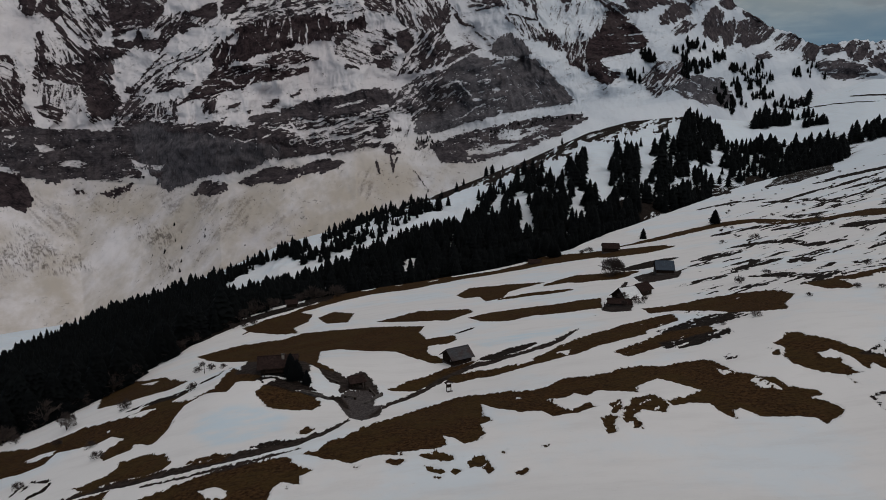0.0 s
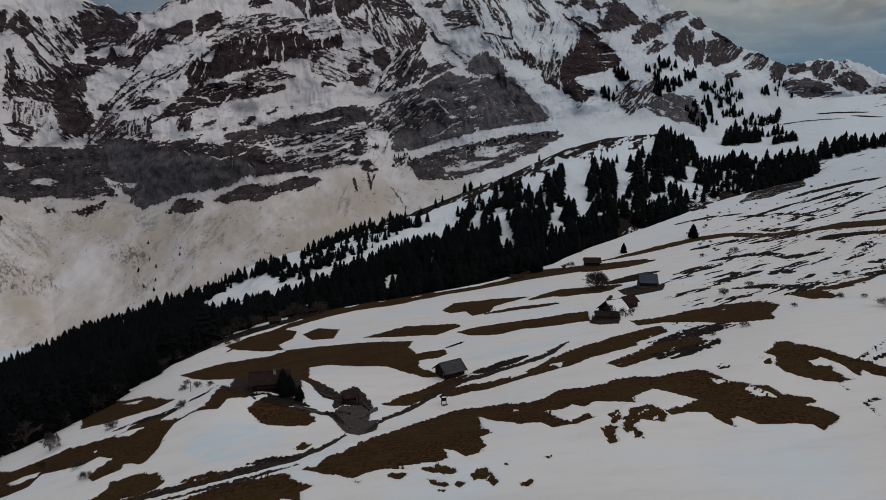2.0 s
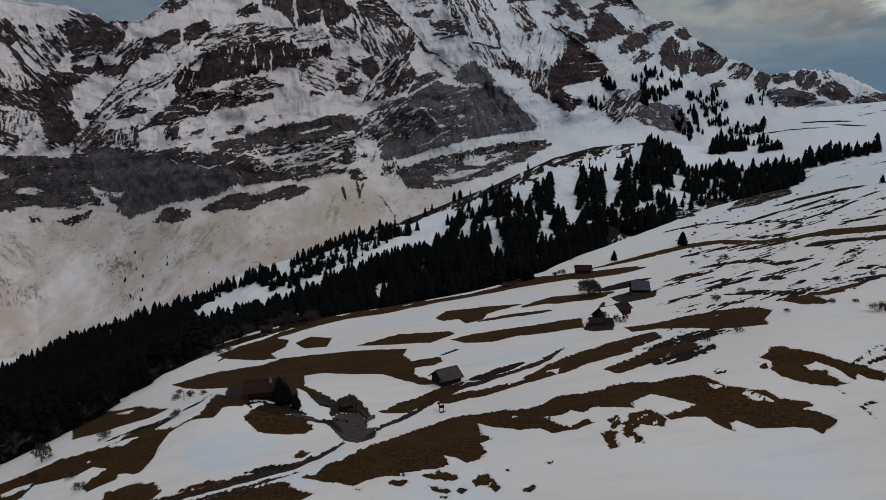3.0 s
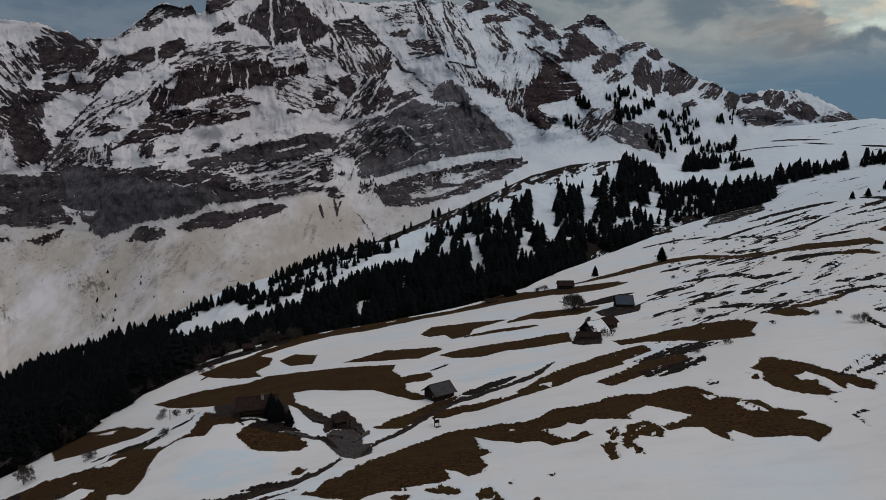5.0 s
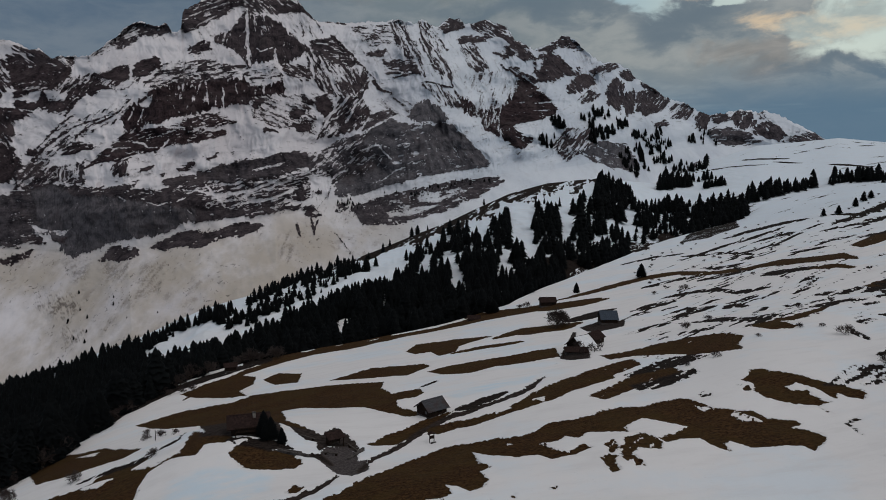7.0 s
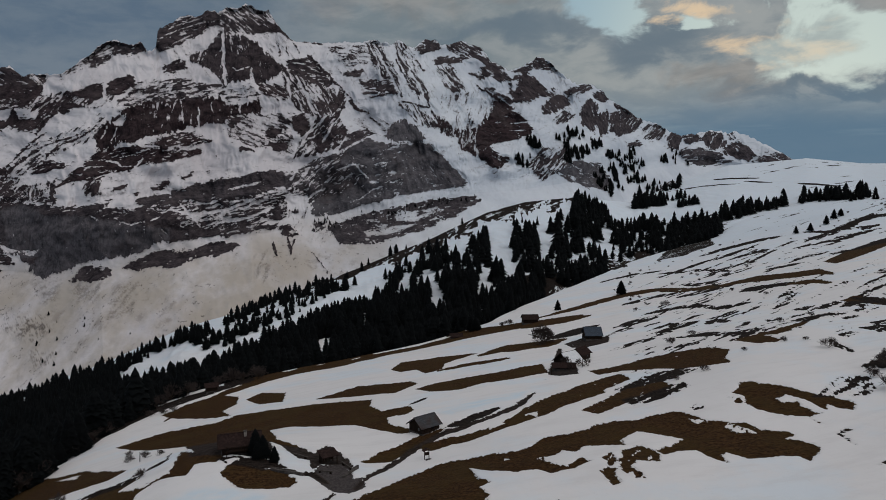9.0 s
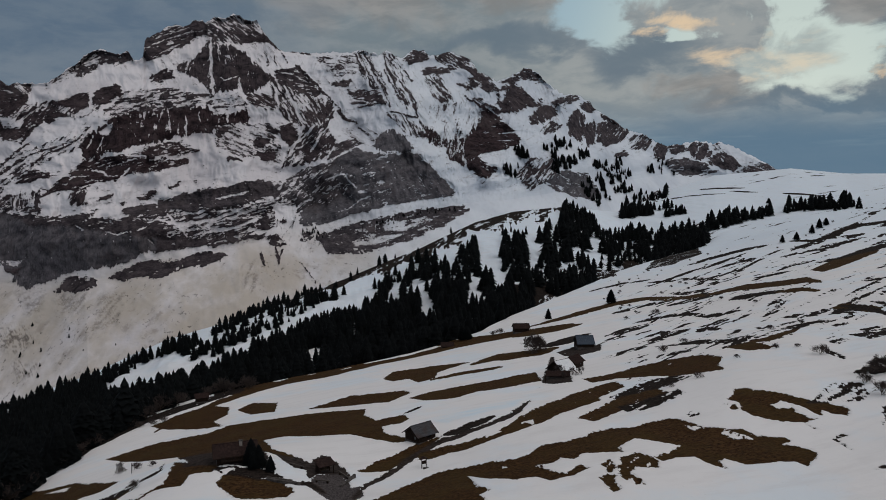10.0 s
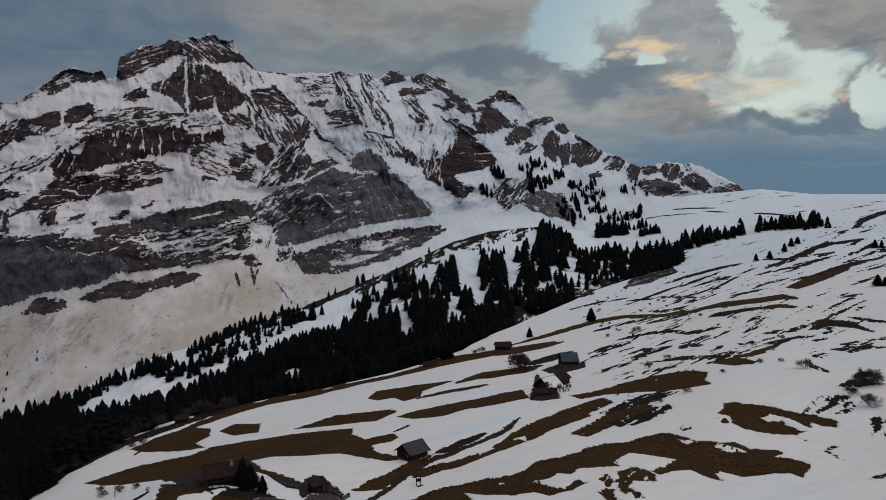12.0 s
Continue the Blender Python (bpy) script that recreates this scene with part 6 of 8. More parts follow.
FOREST.append((0.45, [(192, 662), (229, 729), (246, 730), (234, 678), (206, 651)]))
FOREST.append((0.45, [(152, 644), (195, 744), (218, 756), (192, 662), (160, 610)]))
GLADE.append([(75, 618), (83, 602), (68, 499), (59, 496)])
GLADE.append([(180, 873), (200, 822), (160, 656), (131, 602), (149, 717)])
GLADE.append([(110, 611), (127, 603), (113, 521), (93, 503), (93, 531)])
GLADE.append([(-30, 461), (-26, 509), (-12, 512), (-17, 487)])
GLADE.append([(329, 857), (352, 879), (300, 738), (266, 688)])
GLADE.append([(7, 577), (14, 590), (9, 517), (4, 518)])
GLADE.append([(229, 814), (245, 814), (215, 704), (196, 683)])
GLADE.append([(-34.9, 491.6), (-26.2, 506.2), (-12.7, 517.6), (-21.8, 490.8), (-24.9, 360.3)])
GLADE.append([(67.6, 605.1), (80.9, 604.5), (70.6, 518.1), (59.7, 509.7)])
GLADE.append([(40.7, 633.5), (61.5, 724), (61.4, 656.5), (45.7, 617.1)])
# spruces scattered on the mountain: how dense, then the outline by bearing and rise
FAR_WOOD = []
FAR_WOOD.append((0.8, [(18.39, 4.2), (19.07, 4.65), (21.12, 4.53), (21.17, 4.12), (19.53, 4.1), (18.62, 4.02)]))
FAR_WOOD.append((0.75, [(20.81, 3.9), (21.81, 3.8), (22.36, 3.25), (21.36, 3.35)]))
FAR_WOOD.append((0.7, [(22.27, 2.98), (23.61, 3.23), (24.71, 3.31), (24.5, 2.86), (22.73, 2.61)]))
FAR_WOOD.append((0.8, [(26.16, 2.89), (27.1, 3.09), (27.2, 2.29), (26.26, 2.3)]))
FAR_WOOD.append((0.7, [(27.52, 3.17), (28.6, 2.41), (28.83, 1.66), (27.78, 1.49), (27.54, 2.42)]))
FAR_WOOD.append((0.55, [(19.08, 3.88), (20.45, 3.63), (21.14, 2.94), (20.01, 2.49), (19.19, 2.27)]))
FAR_WOOD.append((0.6, [(23.17, 2.7), (24.28, 2.91), (25.39, 2), (25.63, 0.87), (24.32, 0.42), (23.63, 1.79)]))
FAR_WOOD.append((0.5, [(21.39, 1.34), (23.19, 1.79), (23.67, -0.03), (23, -0.49), (21.86, 0.19)]))
FAR_WOOD.append((0.8, [(26.94, 0.64), (27.57, 1.09), (28, 0.78), (28.02, 0.15), (27.16, 0.15)]))
FAR_WOOD.append((0.55, [(15.85, 4.14), (16.54, 4.31), (17.01, 3.57), (16.32, 2.75), (15.85, 2.98)]))
FAR_WOOD.append((0.4, [(14.69, 3.22), (15.62, 2.98), (16.09, 1.82), (15.39, 1.82)]))
FAR_WOOD.append((0.5, [(24.34, -0.26), (24.77, 0.42), (25.22, -0.26), (24.79, -0.71)]))
FAR_WOOD.append((0.55, [(25.43, -0.03), (26.29, 0.65), (26.94, 0.42), (26.53, -0.25)]))
FAR_WOOD.append((0.35, [(2.18, -2.49), (5.01, -1.56), (8.8, -0.8), (11.41, -0.05), (12.11, -0.61), (8.8, -1.27), (5, -2.12)]))
FAR_WOOD.append((0.5, [(9.75, 0.05), (11.17, 0.42), (11.88, -0.28), (10.7, -0.61)]))
FAR_WOOD.append((0.3, [(-1.99, -2.46), (-0.15, -2.15), (0.31, -2.85), (-1.55, -3.21)]))
FAR_WOOD.append((0.25, [(1.25, -1.69), (3.13, -1.27), (3.12, -1.74), (1.71, -2.3)]))
FAR_WOOD.append((0.035, [(-22.22, -8.95), (-20.81, -9.08), (-20.63, -12.78), (-23.78, -12.37), (-23.68, -10.4)]))
FAR_WOOD.append((0.02, [(-20.77, -8.27), (-15.89, -8.64), (-14.79, -10.87), (-17.95, -11.43), (-20.57, -11.57)]))
LONE_SPRUCES = [(169.5, 420.8), (119.3, 400.4), (64.8, 400.2), (376.8, 531.3), (387.8, 527.8), (411.7, 539.1), (433, 556.5), (445, 562.8), (666.5, 814.9), (678.9, 822.1), (683.5, 817.8), (680.8, 792.2), (677, 782), (446.4, 475.8), (447.8, 470.5), (242.8, 268.1), (242.3, 263.6), (67.1, 396.8), (-135.4, 388.7), (-101.8, 242.6), (687.9, 983.7)]
BUSHES = [(111.4, 159.1, 3.6), (135, 212, 2.6), (96, 213.5, 3.4), (109.9, 225.3, 2.6), (150.8, 324.4, 4.2), (138.5, 332.8, 2.4), (109.7, 175.1, 2), (113.6, 171, 1.6), (234.1, 440.2, 2.4), (264.4, 428.5, 2.4), (106, 208.7, 1.6), (75.8, 158.9, 2.2), (67, 156.9, 1.6), (95.9, 172.6, 1.6), (-75.1, 202.2, 2.2), (-67, 185.6, 2.6), (-70.6, 185.4, 2.4), (-62.1, 182, 2), (-56.9, 146.8, 2.2), (-84.2, 137.1, 2), (-66.6, 120.6, 2.2), (-72.1, 128.5, 2), (-106.5, 157.4, 3), (-79.3, 115.9, 2), (83.2, 381, 4.5), (79.7, 383.2, 3.5), (-82.9, 270.8, 3.5), (-87.6, 271.9, 3.2), (-78.5, 270.8, 3), (185, 320.2, 2.4)]
BUSHES += [(152, 350.1, 2), (177.1, 281.1, 2), (169.7, 255.5, 2), (223.8, 441.5, 2.2), (148.1, 213.3, 2), (98, 129.6, 3)]
STREAKS = [[(88, 252.7), (303.2, 739.9), (336.7, 610.6), (897.7, 911.8), (896.2, 877.5), (141, 156.8), (123.2, 157.4), (119.8, 174.6), (94.5, 178.5), (70.7, 168.3), (44.7, 147.7)], [(82.5, 253.9), (96.5, 279), (161, 370.5), (295.9, 522), (103.3, 191.2), (80.4, 202.6)]]


# ---- what lies where: fields over the plan ----
def outline_depth(x, y, outline, pad=None):
    """How far inside an outline each place lies (outside: minus), with the mask of places near it."""
    pts = np.array(outline, float)
    pad = pad or (4.0 if np.ptp(pts[:, 0]) > 12 else 3.0)
    near = (x > pts[:, 0].min() - pad) & (x < pts[:, 0].max() + pad) & (y > pts[:, 1].min() - pad) & (y < pts[:, 1].max() + pad)
    px, py = x[near], y[near]
    dist, inside = np.full(px.shape, 1e9), np.zeros(px.shape, bool)
    for (ax, ay), (bx, by) in zip(pts, np.roll(pts, -1, 0)):
        ex, ey = bx - ax, by - ay
        t = np.clip(((px - ax) * ex + (py - ay) * ey) / (ex * ex + ey * ey + 1e-9), 0, 1)
        dist = np.minimum(dist, np.hypot(px - ax - t * ex, py - ay - t * ey))
        if ey:
            inside ^= ((ay > py) != (by > py)) & (px < ax + ex * (py - ay) / ey)
    return near, np.where(inside, dist, -dist)


def line_depth(x, y, course, half, pad=0.6):
    """How far inside a tapered line each place lies, with the mask of places near it."""
    pts = np.array(course, float)
    near = (x > pts[:, 0].min() - pad) & (x < pts[:, 0].max() + pad) & (y > pts[:, 1].min() - pad) & (y < pts[:, 1].max() + pad)
    px, py = x[near], y[near]
    depth = np.full(px.shape, -1e9)
    for k, ((ax, ay), (bx, by)) in enumerate(zip(pts[:-1], pts[1:])):
        ex, ey = bx - ax, by - ay
        t = np.clip(((px - ax) * ex + (py - ay) * ey) / (ex * ex + ey * ey + 1e-9), 0, 1)
        f = (k + t) / (len(pts) - 1)
        wide = half * (0.35 + 0.65 * np.minimum(1.0, 4 * np.minimum(f + 0.05, 1.05 - f)))
        depth = np.maximum(depth, wide - np.hypot(px - ax - t * ex, py - ay - t * ey))
    return near, depth


def bare_field(az, r, x, y):
    """Metres inside bare ground (snow is below nought), and how far it is heath, mud and gravel."""
    field = np.full(x.shape, -1.6)
    # long thin streaks along the slope where snow thins
    bend = np.log(r / 250) - 0.030 * az
    streak = fbm(az / 2.0 + 3 * bend, bend / 0.020 + 0.8 * fbm(az / 3, bend / 0.25, 3, 61), 4, 67, 0.6)
    patchy = fbm(az / 5, bend / 0.2, 3, 63)
    broken = fbm(az / 0.75, bend / 0.012, 4, 71, 0.64)
    thin = np.zeros(x.shape)
    for outline in STREAKS:
        near, depth = outline_depth(x, y, outline)
        thin[near] = np.maximum(thin[near], smooth(depth, -4, 14))
    plateau = smooth(r, 500, 900) * smooth(az, 27, 34) * (r < along(az, WOODED) * 1.02)
    thin = np.maximum(thin, 0.78 * plateau)
    field = np.maximum(field, (streak * 4.6 + broken * 3.0 + patchy * 1.8 - 2.0) * thin - 1.6 * (1 - thin) - 0.25 * plateau)
    heath = smooth(field, -1.2, -0.4)
    mud, gravel = np.zeros(x.shape), np.zeros(x.shape)
    # a few specks of turf in the rest of the open snow
    speck = fbm(x / 1.6, y / 1.6, 3, 73) * 2.4 + fbm(x / 24, y / 24, 2, 79) * 1.4 - 2.9
    field = np.maximum(field, np.where(r < 420, speck, -1.6))
    for solid, outline in BARE:
        near, depth = outline_depth(x + 2.0 * fbm(x / 14, y / 14, 3, 101), y + 2.5 * fbm(x / 14, y / 14, 3, 103), outline)
        if solid < 1:
            depth = np.minimum(depth, solid + 0.5 * broken[near])
        if solid < 1:
            heath[near] = np.maximum(heath[near], smooth(depth, -0.9, 0.1))
        field[near] = np.maximum(field[near], np.minimum(depth, 2.0))
    # outlines fray a little, the more the farther off
    size = np.clip(r / 150, 0.6, 2.5)
    xw = x + 0.32 * size * fbm(x / (1.6 * size), y / (2.4 * size), 3, 105, 0.6)
    yw = y + 0.6 * size * fbm(x / (1.6 * size), y / (2.4 * size), 3, 109, 0.6)
    for kind, solid, outline in TURF:
        near, depth = outline_depth(xw, yw, outline, 4.0)
        if kind == "snow":
            cap = 2.0 if solid >= 1 else solid + 0.6 + 2.2 * broken[near]
            field[near] = np.minimum(field[near], -np.minimum(depth, cap))
            continue
        inside = smooth(depth, -0.9, 0.0)
        if solid < 1:
            depth = np.minimum(depth, 1.6 * solid - 0.1 + (2.0 if solid > 0.8 else 3.2) * broken[near])
        field[near] = np.maximum(field[near], np.minimum(depth, 2.0))
        dark = {"grass": 0.0, "heath": 1.0, "track": 0.7, "mud": 0.5, "gravel": 0.0}[kind]
        wet = {"track": 0.8, "mud": 1.0}.get(kind, 0.0)
        stony = 1.0 if kind == "gravel" else 0.0
        heath[near] += (dark - heath[near]) * inside
        mud[near] += (wet - mud[near]) * inside
        gravel[near] += (stony - gravel[near]) * inside
    # the wooded ridge's turf-covered crest, and the rocks on its far end
    r2 = along(az, WOODED)
    rise, top = np.degrees(np.arctan2(land(az, r), r)), np.degrees(np.arctan2(land(az, r2), r2))
    thick = np.interp(az, [-6, 2, 6, 9, 12, 13.5, 18, 20], [0.0, 0.45, 0.95, 1.2, 1.0, 0.7, 0.8, 0.0])
    thick = thick * (1 + 0.9 * fbm(az / 0.7, r / 60, 4, 107, 0.65)) + (0.25 + 0.9 * smooth(az, 11, 14)) * thick * fbm(az / 0.22, r / 200, 3, 109)
    turf = smooth(rise, top - thick - 0.06, top - thick + 0.06) * (thick > 0.03) * smooth(r, 0.55 * r2, 0.6 * r2)
    rocky = smooth(az, 12, 14)
    field = np.maximum(field, turf * (0.75 + 2.6 * broken + 1.2 * fbm(az / 0.3, r / 120, 3, 113) - 0.15 * rocky + 1.2 * rocky * broken) - 1.6 * (1 - turf))
    heath = np.maximum(heath, turf)
    near, depth = outline_depth(x, y, FOREST[0][1])
    field[near] = np.maximum(field[near], np.minimum(depth * 0.2, 0.9 + 0.9 * broken[near]))
    heath[near] = np.maximum(heath[near], smooth(depth, 0, 6))
    # bare heath in the ravine; west of 22 degrees its shade is coloured as dark ground
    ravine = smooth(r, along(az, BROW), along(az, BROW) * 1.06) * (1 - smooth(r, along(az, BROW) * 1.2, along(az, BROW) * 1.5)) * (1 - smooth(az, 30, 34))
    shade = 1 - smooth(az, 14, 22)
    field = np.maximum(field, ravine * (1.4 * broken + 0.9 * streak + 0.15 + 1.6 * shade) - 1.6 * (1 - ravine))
    # snow lies in the gaps of the forest
    for outline in GLADE:
        near, depth = outline_depth(x, y, outline, 8.0)
        field[near] = np.minimum(field[near], np.where(depth > -3, -0.4 - 0.3 * depth + 1.5 * broken[near], 9.0))
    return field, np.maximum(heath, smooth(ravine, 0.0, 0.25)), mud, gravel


def rock_field(az, el):
    """How surely each place is bare rock (snow: below nought), how grey that rock is, and the way its grain lies."""
    crumble = fbm(az / 0.13, el / 0.10, 3, 97, 0.65)
    wander = fbm(az / 0.7, el / 0.55, 3, 141, 0.6)
    drift = fbm(az / 2.2, el / 1.4, 3, 145, 0.6)
    # sparse ledges break through the snow everywhere on the steep wall
    steep = smooth(el, along(az[0], SCREE_TOP)[None] + 0.1, along(az[0], SCREE_TOP)[None] + 0.9)
    ledges = fbm(az / 0.7, (el - 0.16 * az + 0.2 * wander) / 0.15, 4, 79, 0.65)
    flutes = fbm((az + 0.55 * el) / 0.22, (el - 0.55 * az) / 1.2, 4, 81, 0.62)
    fluted = smooth(el, 5.0, 8.0)
    field = -1.25 + steep * (0.1 + 1.5 * (ledges * (1 - fluted) + flutes * fluted)) + 0.6 * drift + 0.45 * crumble
    tone = np.full(az.shape, 0.25)
    lie = np.zeros(az.shape)
    dirt = np.zeros(az.shape)
    for kind, cover, grey, grain, outline in FACE:
        if kind in ("stain", "scrub"):
            near, depth = outline_depth(az + 0.3 * wander, el + 0.3 * wander, outline, 0.9)
            turn = math.radians(grain)
            u = az[near] * math.cos(turn) + el[near] * math.sin(turn)
            v = el[near] * math.cos(turn) - az[near] * math.sin(turn)
            if kind == "stain":
                mark = smooth(fbm(u / 0.9, v / 0.16, 4, 91, 0.6) + 0.4 * (cover + 0.35), -0.25, 0.35) * 0.7
            else:
                mark = smooth(fbm(u / 0.11, v / 0.09, 3, 93, 0.7) + 0.5 * fbm(u / 0.5, v / 0.4, 2, 95) + 0.4 * (cover + 0.2), -0.10, 0.16)
            dirt[near] = np.maximum(dirt[near], mark * smooth(depth, -0.35, 0.35))
            continue
        if kind == "line":
            near, depth = line_depth(az + 0.16 * wander, el + 0.10 * wander, outline, grain)
            inner = 0.85 * cover + 0.7 * crumble[near] + 0.5 * wander[near]
            depth = depth + 0.10 * crumble[near] + 0.05 * wander[near]
            soft = 0.03
        else:
            near, depth = outline_depth(az + 0.10 * wander, el + 0.09 * wander, outline, 0.7)
            turn = math.radians(grain)
            u = az[near] * math.cos(turn) + el[near] * math.sin(turn)
            v = el[near] * math.cos(turn) - az[near] * math.sin(turn)
            v = v + 0.10 * wander[near]
            streak = 0.7 * fbm(u / 0.55, v / 0.105, 4, 83, 0.64) + 0.3 * fbm(u / 1.3, v / 0.4, 3, 87, 0.6)
            lie[near] = np.where((depth > 0) & (cover > -0.3), grain, lie[near])
            inner = cover + 0.07 + 2.2 * streak + 0.5 * crumble[near] + 0.3 * drift[near]
            depth = depth + 0.28 * streak + 0.10 * crumble[near]
            soft = 0.07
        share = smooth(depth, -soft, soft)
        if cover > 0:
            tone[near] = tone[near] + (grey - tone[near]) * share
        field[near] = field[near] + (inner - field[near]) * share
    return field, tone, lie, dirt


# ---- ground and mountain surfaces ----
def ground_material():
    m, w, shader, at = material("ground_snow_grass")
    bare, heath, mud, gravel, ice = (w.n("ShaderNodeAttribute", attribute_name=k).outputs["Fac"] for k in ("bare", "heath", "mud", "gravel", "ice"))
    # the snow's edge is combed by the lie of the grass
    combed = w.math("SUBTRACT", w.noise(w.stretch(at, 1.0, 0.35, 1.0, rz=-0.5), 1.5, 4.0, 0.62), 0.5)
    ragged = w.math("SUBTRACT", w.noise(at, 0.45, 5.0, 0.6), 0.5)
    edge = w.math("ADD", bare, w.math("ADD", w.math("MULTIPLY", ragged, 1.7), w.math("MULTIPLY", combed, 1.5)))
    is_bare = w.step(edge, -0.05, 0.05)
    drift = w.noise(at, 0.035, 5.0, 0.6)
    blown = w.noise(w.stretch(at, 0.25, 1.0, 1.0, rz=-0.6), 0.25, 6.0, 0.65)
    grain = w.noise(at, 1.3, 6.0, 0.7)
    snow = w.mix(w.step(drift, 0.47, 0.66), rgb(0.805, 0.772, 0.758), rgb(0.745, 0.778, 0.812))
    # a bluer tint is mixed into the snow's colour with distance
    far_blue = w.n("ShaderNodeAttribute", attribute_name="far_blue").outputs["Fac"]
    snow = w.mix(w.math("MULTIPLY", far_blue, 0.9), snow, rgb(0.705, 0.775, 0.845))
    snow = w.mix(w.math("MULTIPLY", w.step(blown, 0.45, 0.72), 0.35), snow, rgb(0.65, 0.615, 0.60))
    snow = w.mix(w.math("MULTIPLY", w.step(grain, 0.58, 0.8), 0.3), snow, rgb(0.52, 0.49, 0.455))
    # meltwater darkens the thin snow beside the turf
    snow = w.mix(w.math("MULTIPLY", w.step(edge, -0.5, -0.05), 0.22), snow, rgb(0.46, 0.44, 0.42))
    ice = w.math("MULTIPLY", ice, w.step(w.noise(w.stretch(at, 0.6, 1.2, 1.0, rz=-0.7), 0.22, 5.0, 0.6), 0.25, 0.68))
    snow = w.mix(w.math("MULTIPLY", ice, 0.8), snow, rgb(0.635, 0.745, 0.825))
    tuft = w.noise(at, 1.6, 6.0, 0.72)
    blotch = w.noise(at, 0.09, 4.0, 0.6)
    lie = w.noise(w.stretch(at, 0.4, 1.8, 1.0, rz=-0.6), 0.7, 5.0, 0.65)
    grass = w.mix(w.step(tuft, 0.34, 0.66), rgb(0.018, 0.0095, 0.0045), rgb(0.080, 0.0415, 0.0175))
    grass = w.mix(w.math("MULTIPLY", w.step(blotch, 0.42, 0.62), 0.6), grass, rgb(0.057, 0.0360, 0.0130))
    grass = w.mix(w.math("MULTIPLY", w.step(lie, 0.50, 0.66), 0.55), grass, rgb(0.020, 0.0125, 0.0075))
    dark = w.mix(w.step(tuft, 0.35, 0.65), rgb(0.0085, 0.0068, 0.0062), rgb(0.032, 0.024, 0.020))
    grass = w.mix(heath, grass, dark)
    earth = w.mix(w.step(w.noise(at, 0.9, 6.0, 0.7), 0.35, 0.65), rgb(0.016, 0.0125, 0.0115), rgb(0.052, 0.040, 0.035))
    grass = w.mix(mud, grass, earth)
    stones = w.mix(w.step(w.noise(at, 2.6, 5.0, 0.75), 0.35, 0.65), rgb(0.035, 0.029, 0.028), rgb(0.105, 0.090, 0.088))
    grass = w.mix(gravel, grass, stones)
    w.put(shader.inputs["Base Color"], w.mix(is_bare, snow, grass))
    w.put(shader.inputs["Roughness"], w.math("ADD", 0.62, w.math("MULTIPLY", is_bare, 0.3)))
    shader.inputs["Specular IOR Level"].default_value = 0.04
    height = w.math("ADD", w.math("MULTIPLY", w.noise(at, 0.4, 6.0, 0.6), 0.3), w.math("MULTIPLY", w.math("MULTIPLY", tuft, is_bare), 0.45))
    height = w.math("SUBTRACT", height, w.math("MULTIPLY", is_bare, 0.15))
    w.put(shader.inputs["Normal"], w.n("ShaderNodeBump", {"Strength": 0.7, "Distance": 0.6, "Height": height}).outputs[0])
    return m


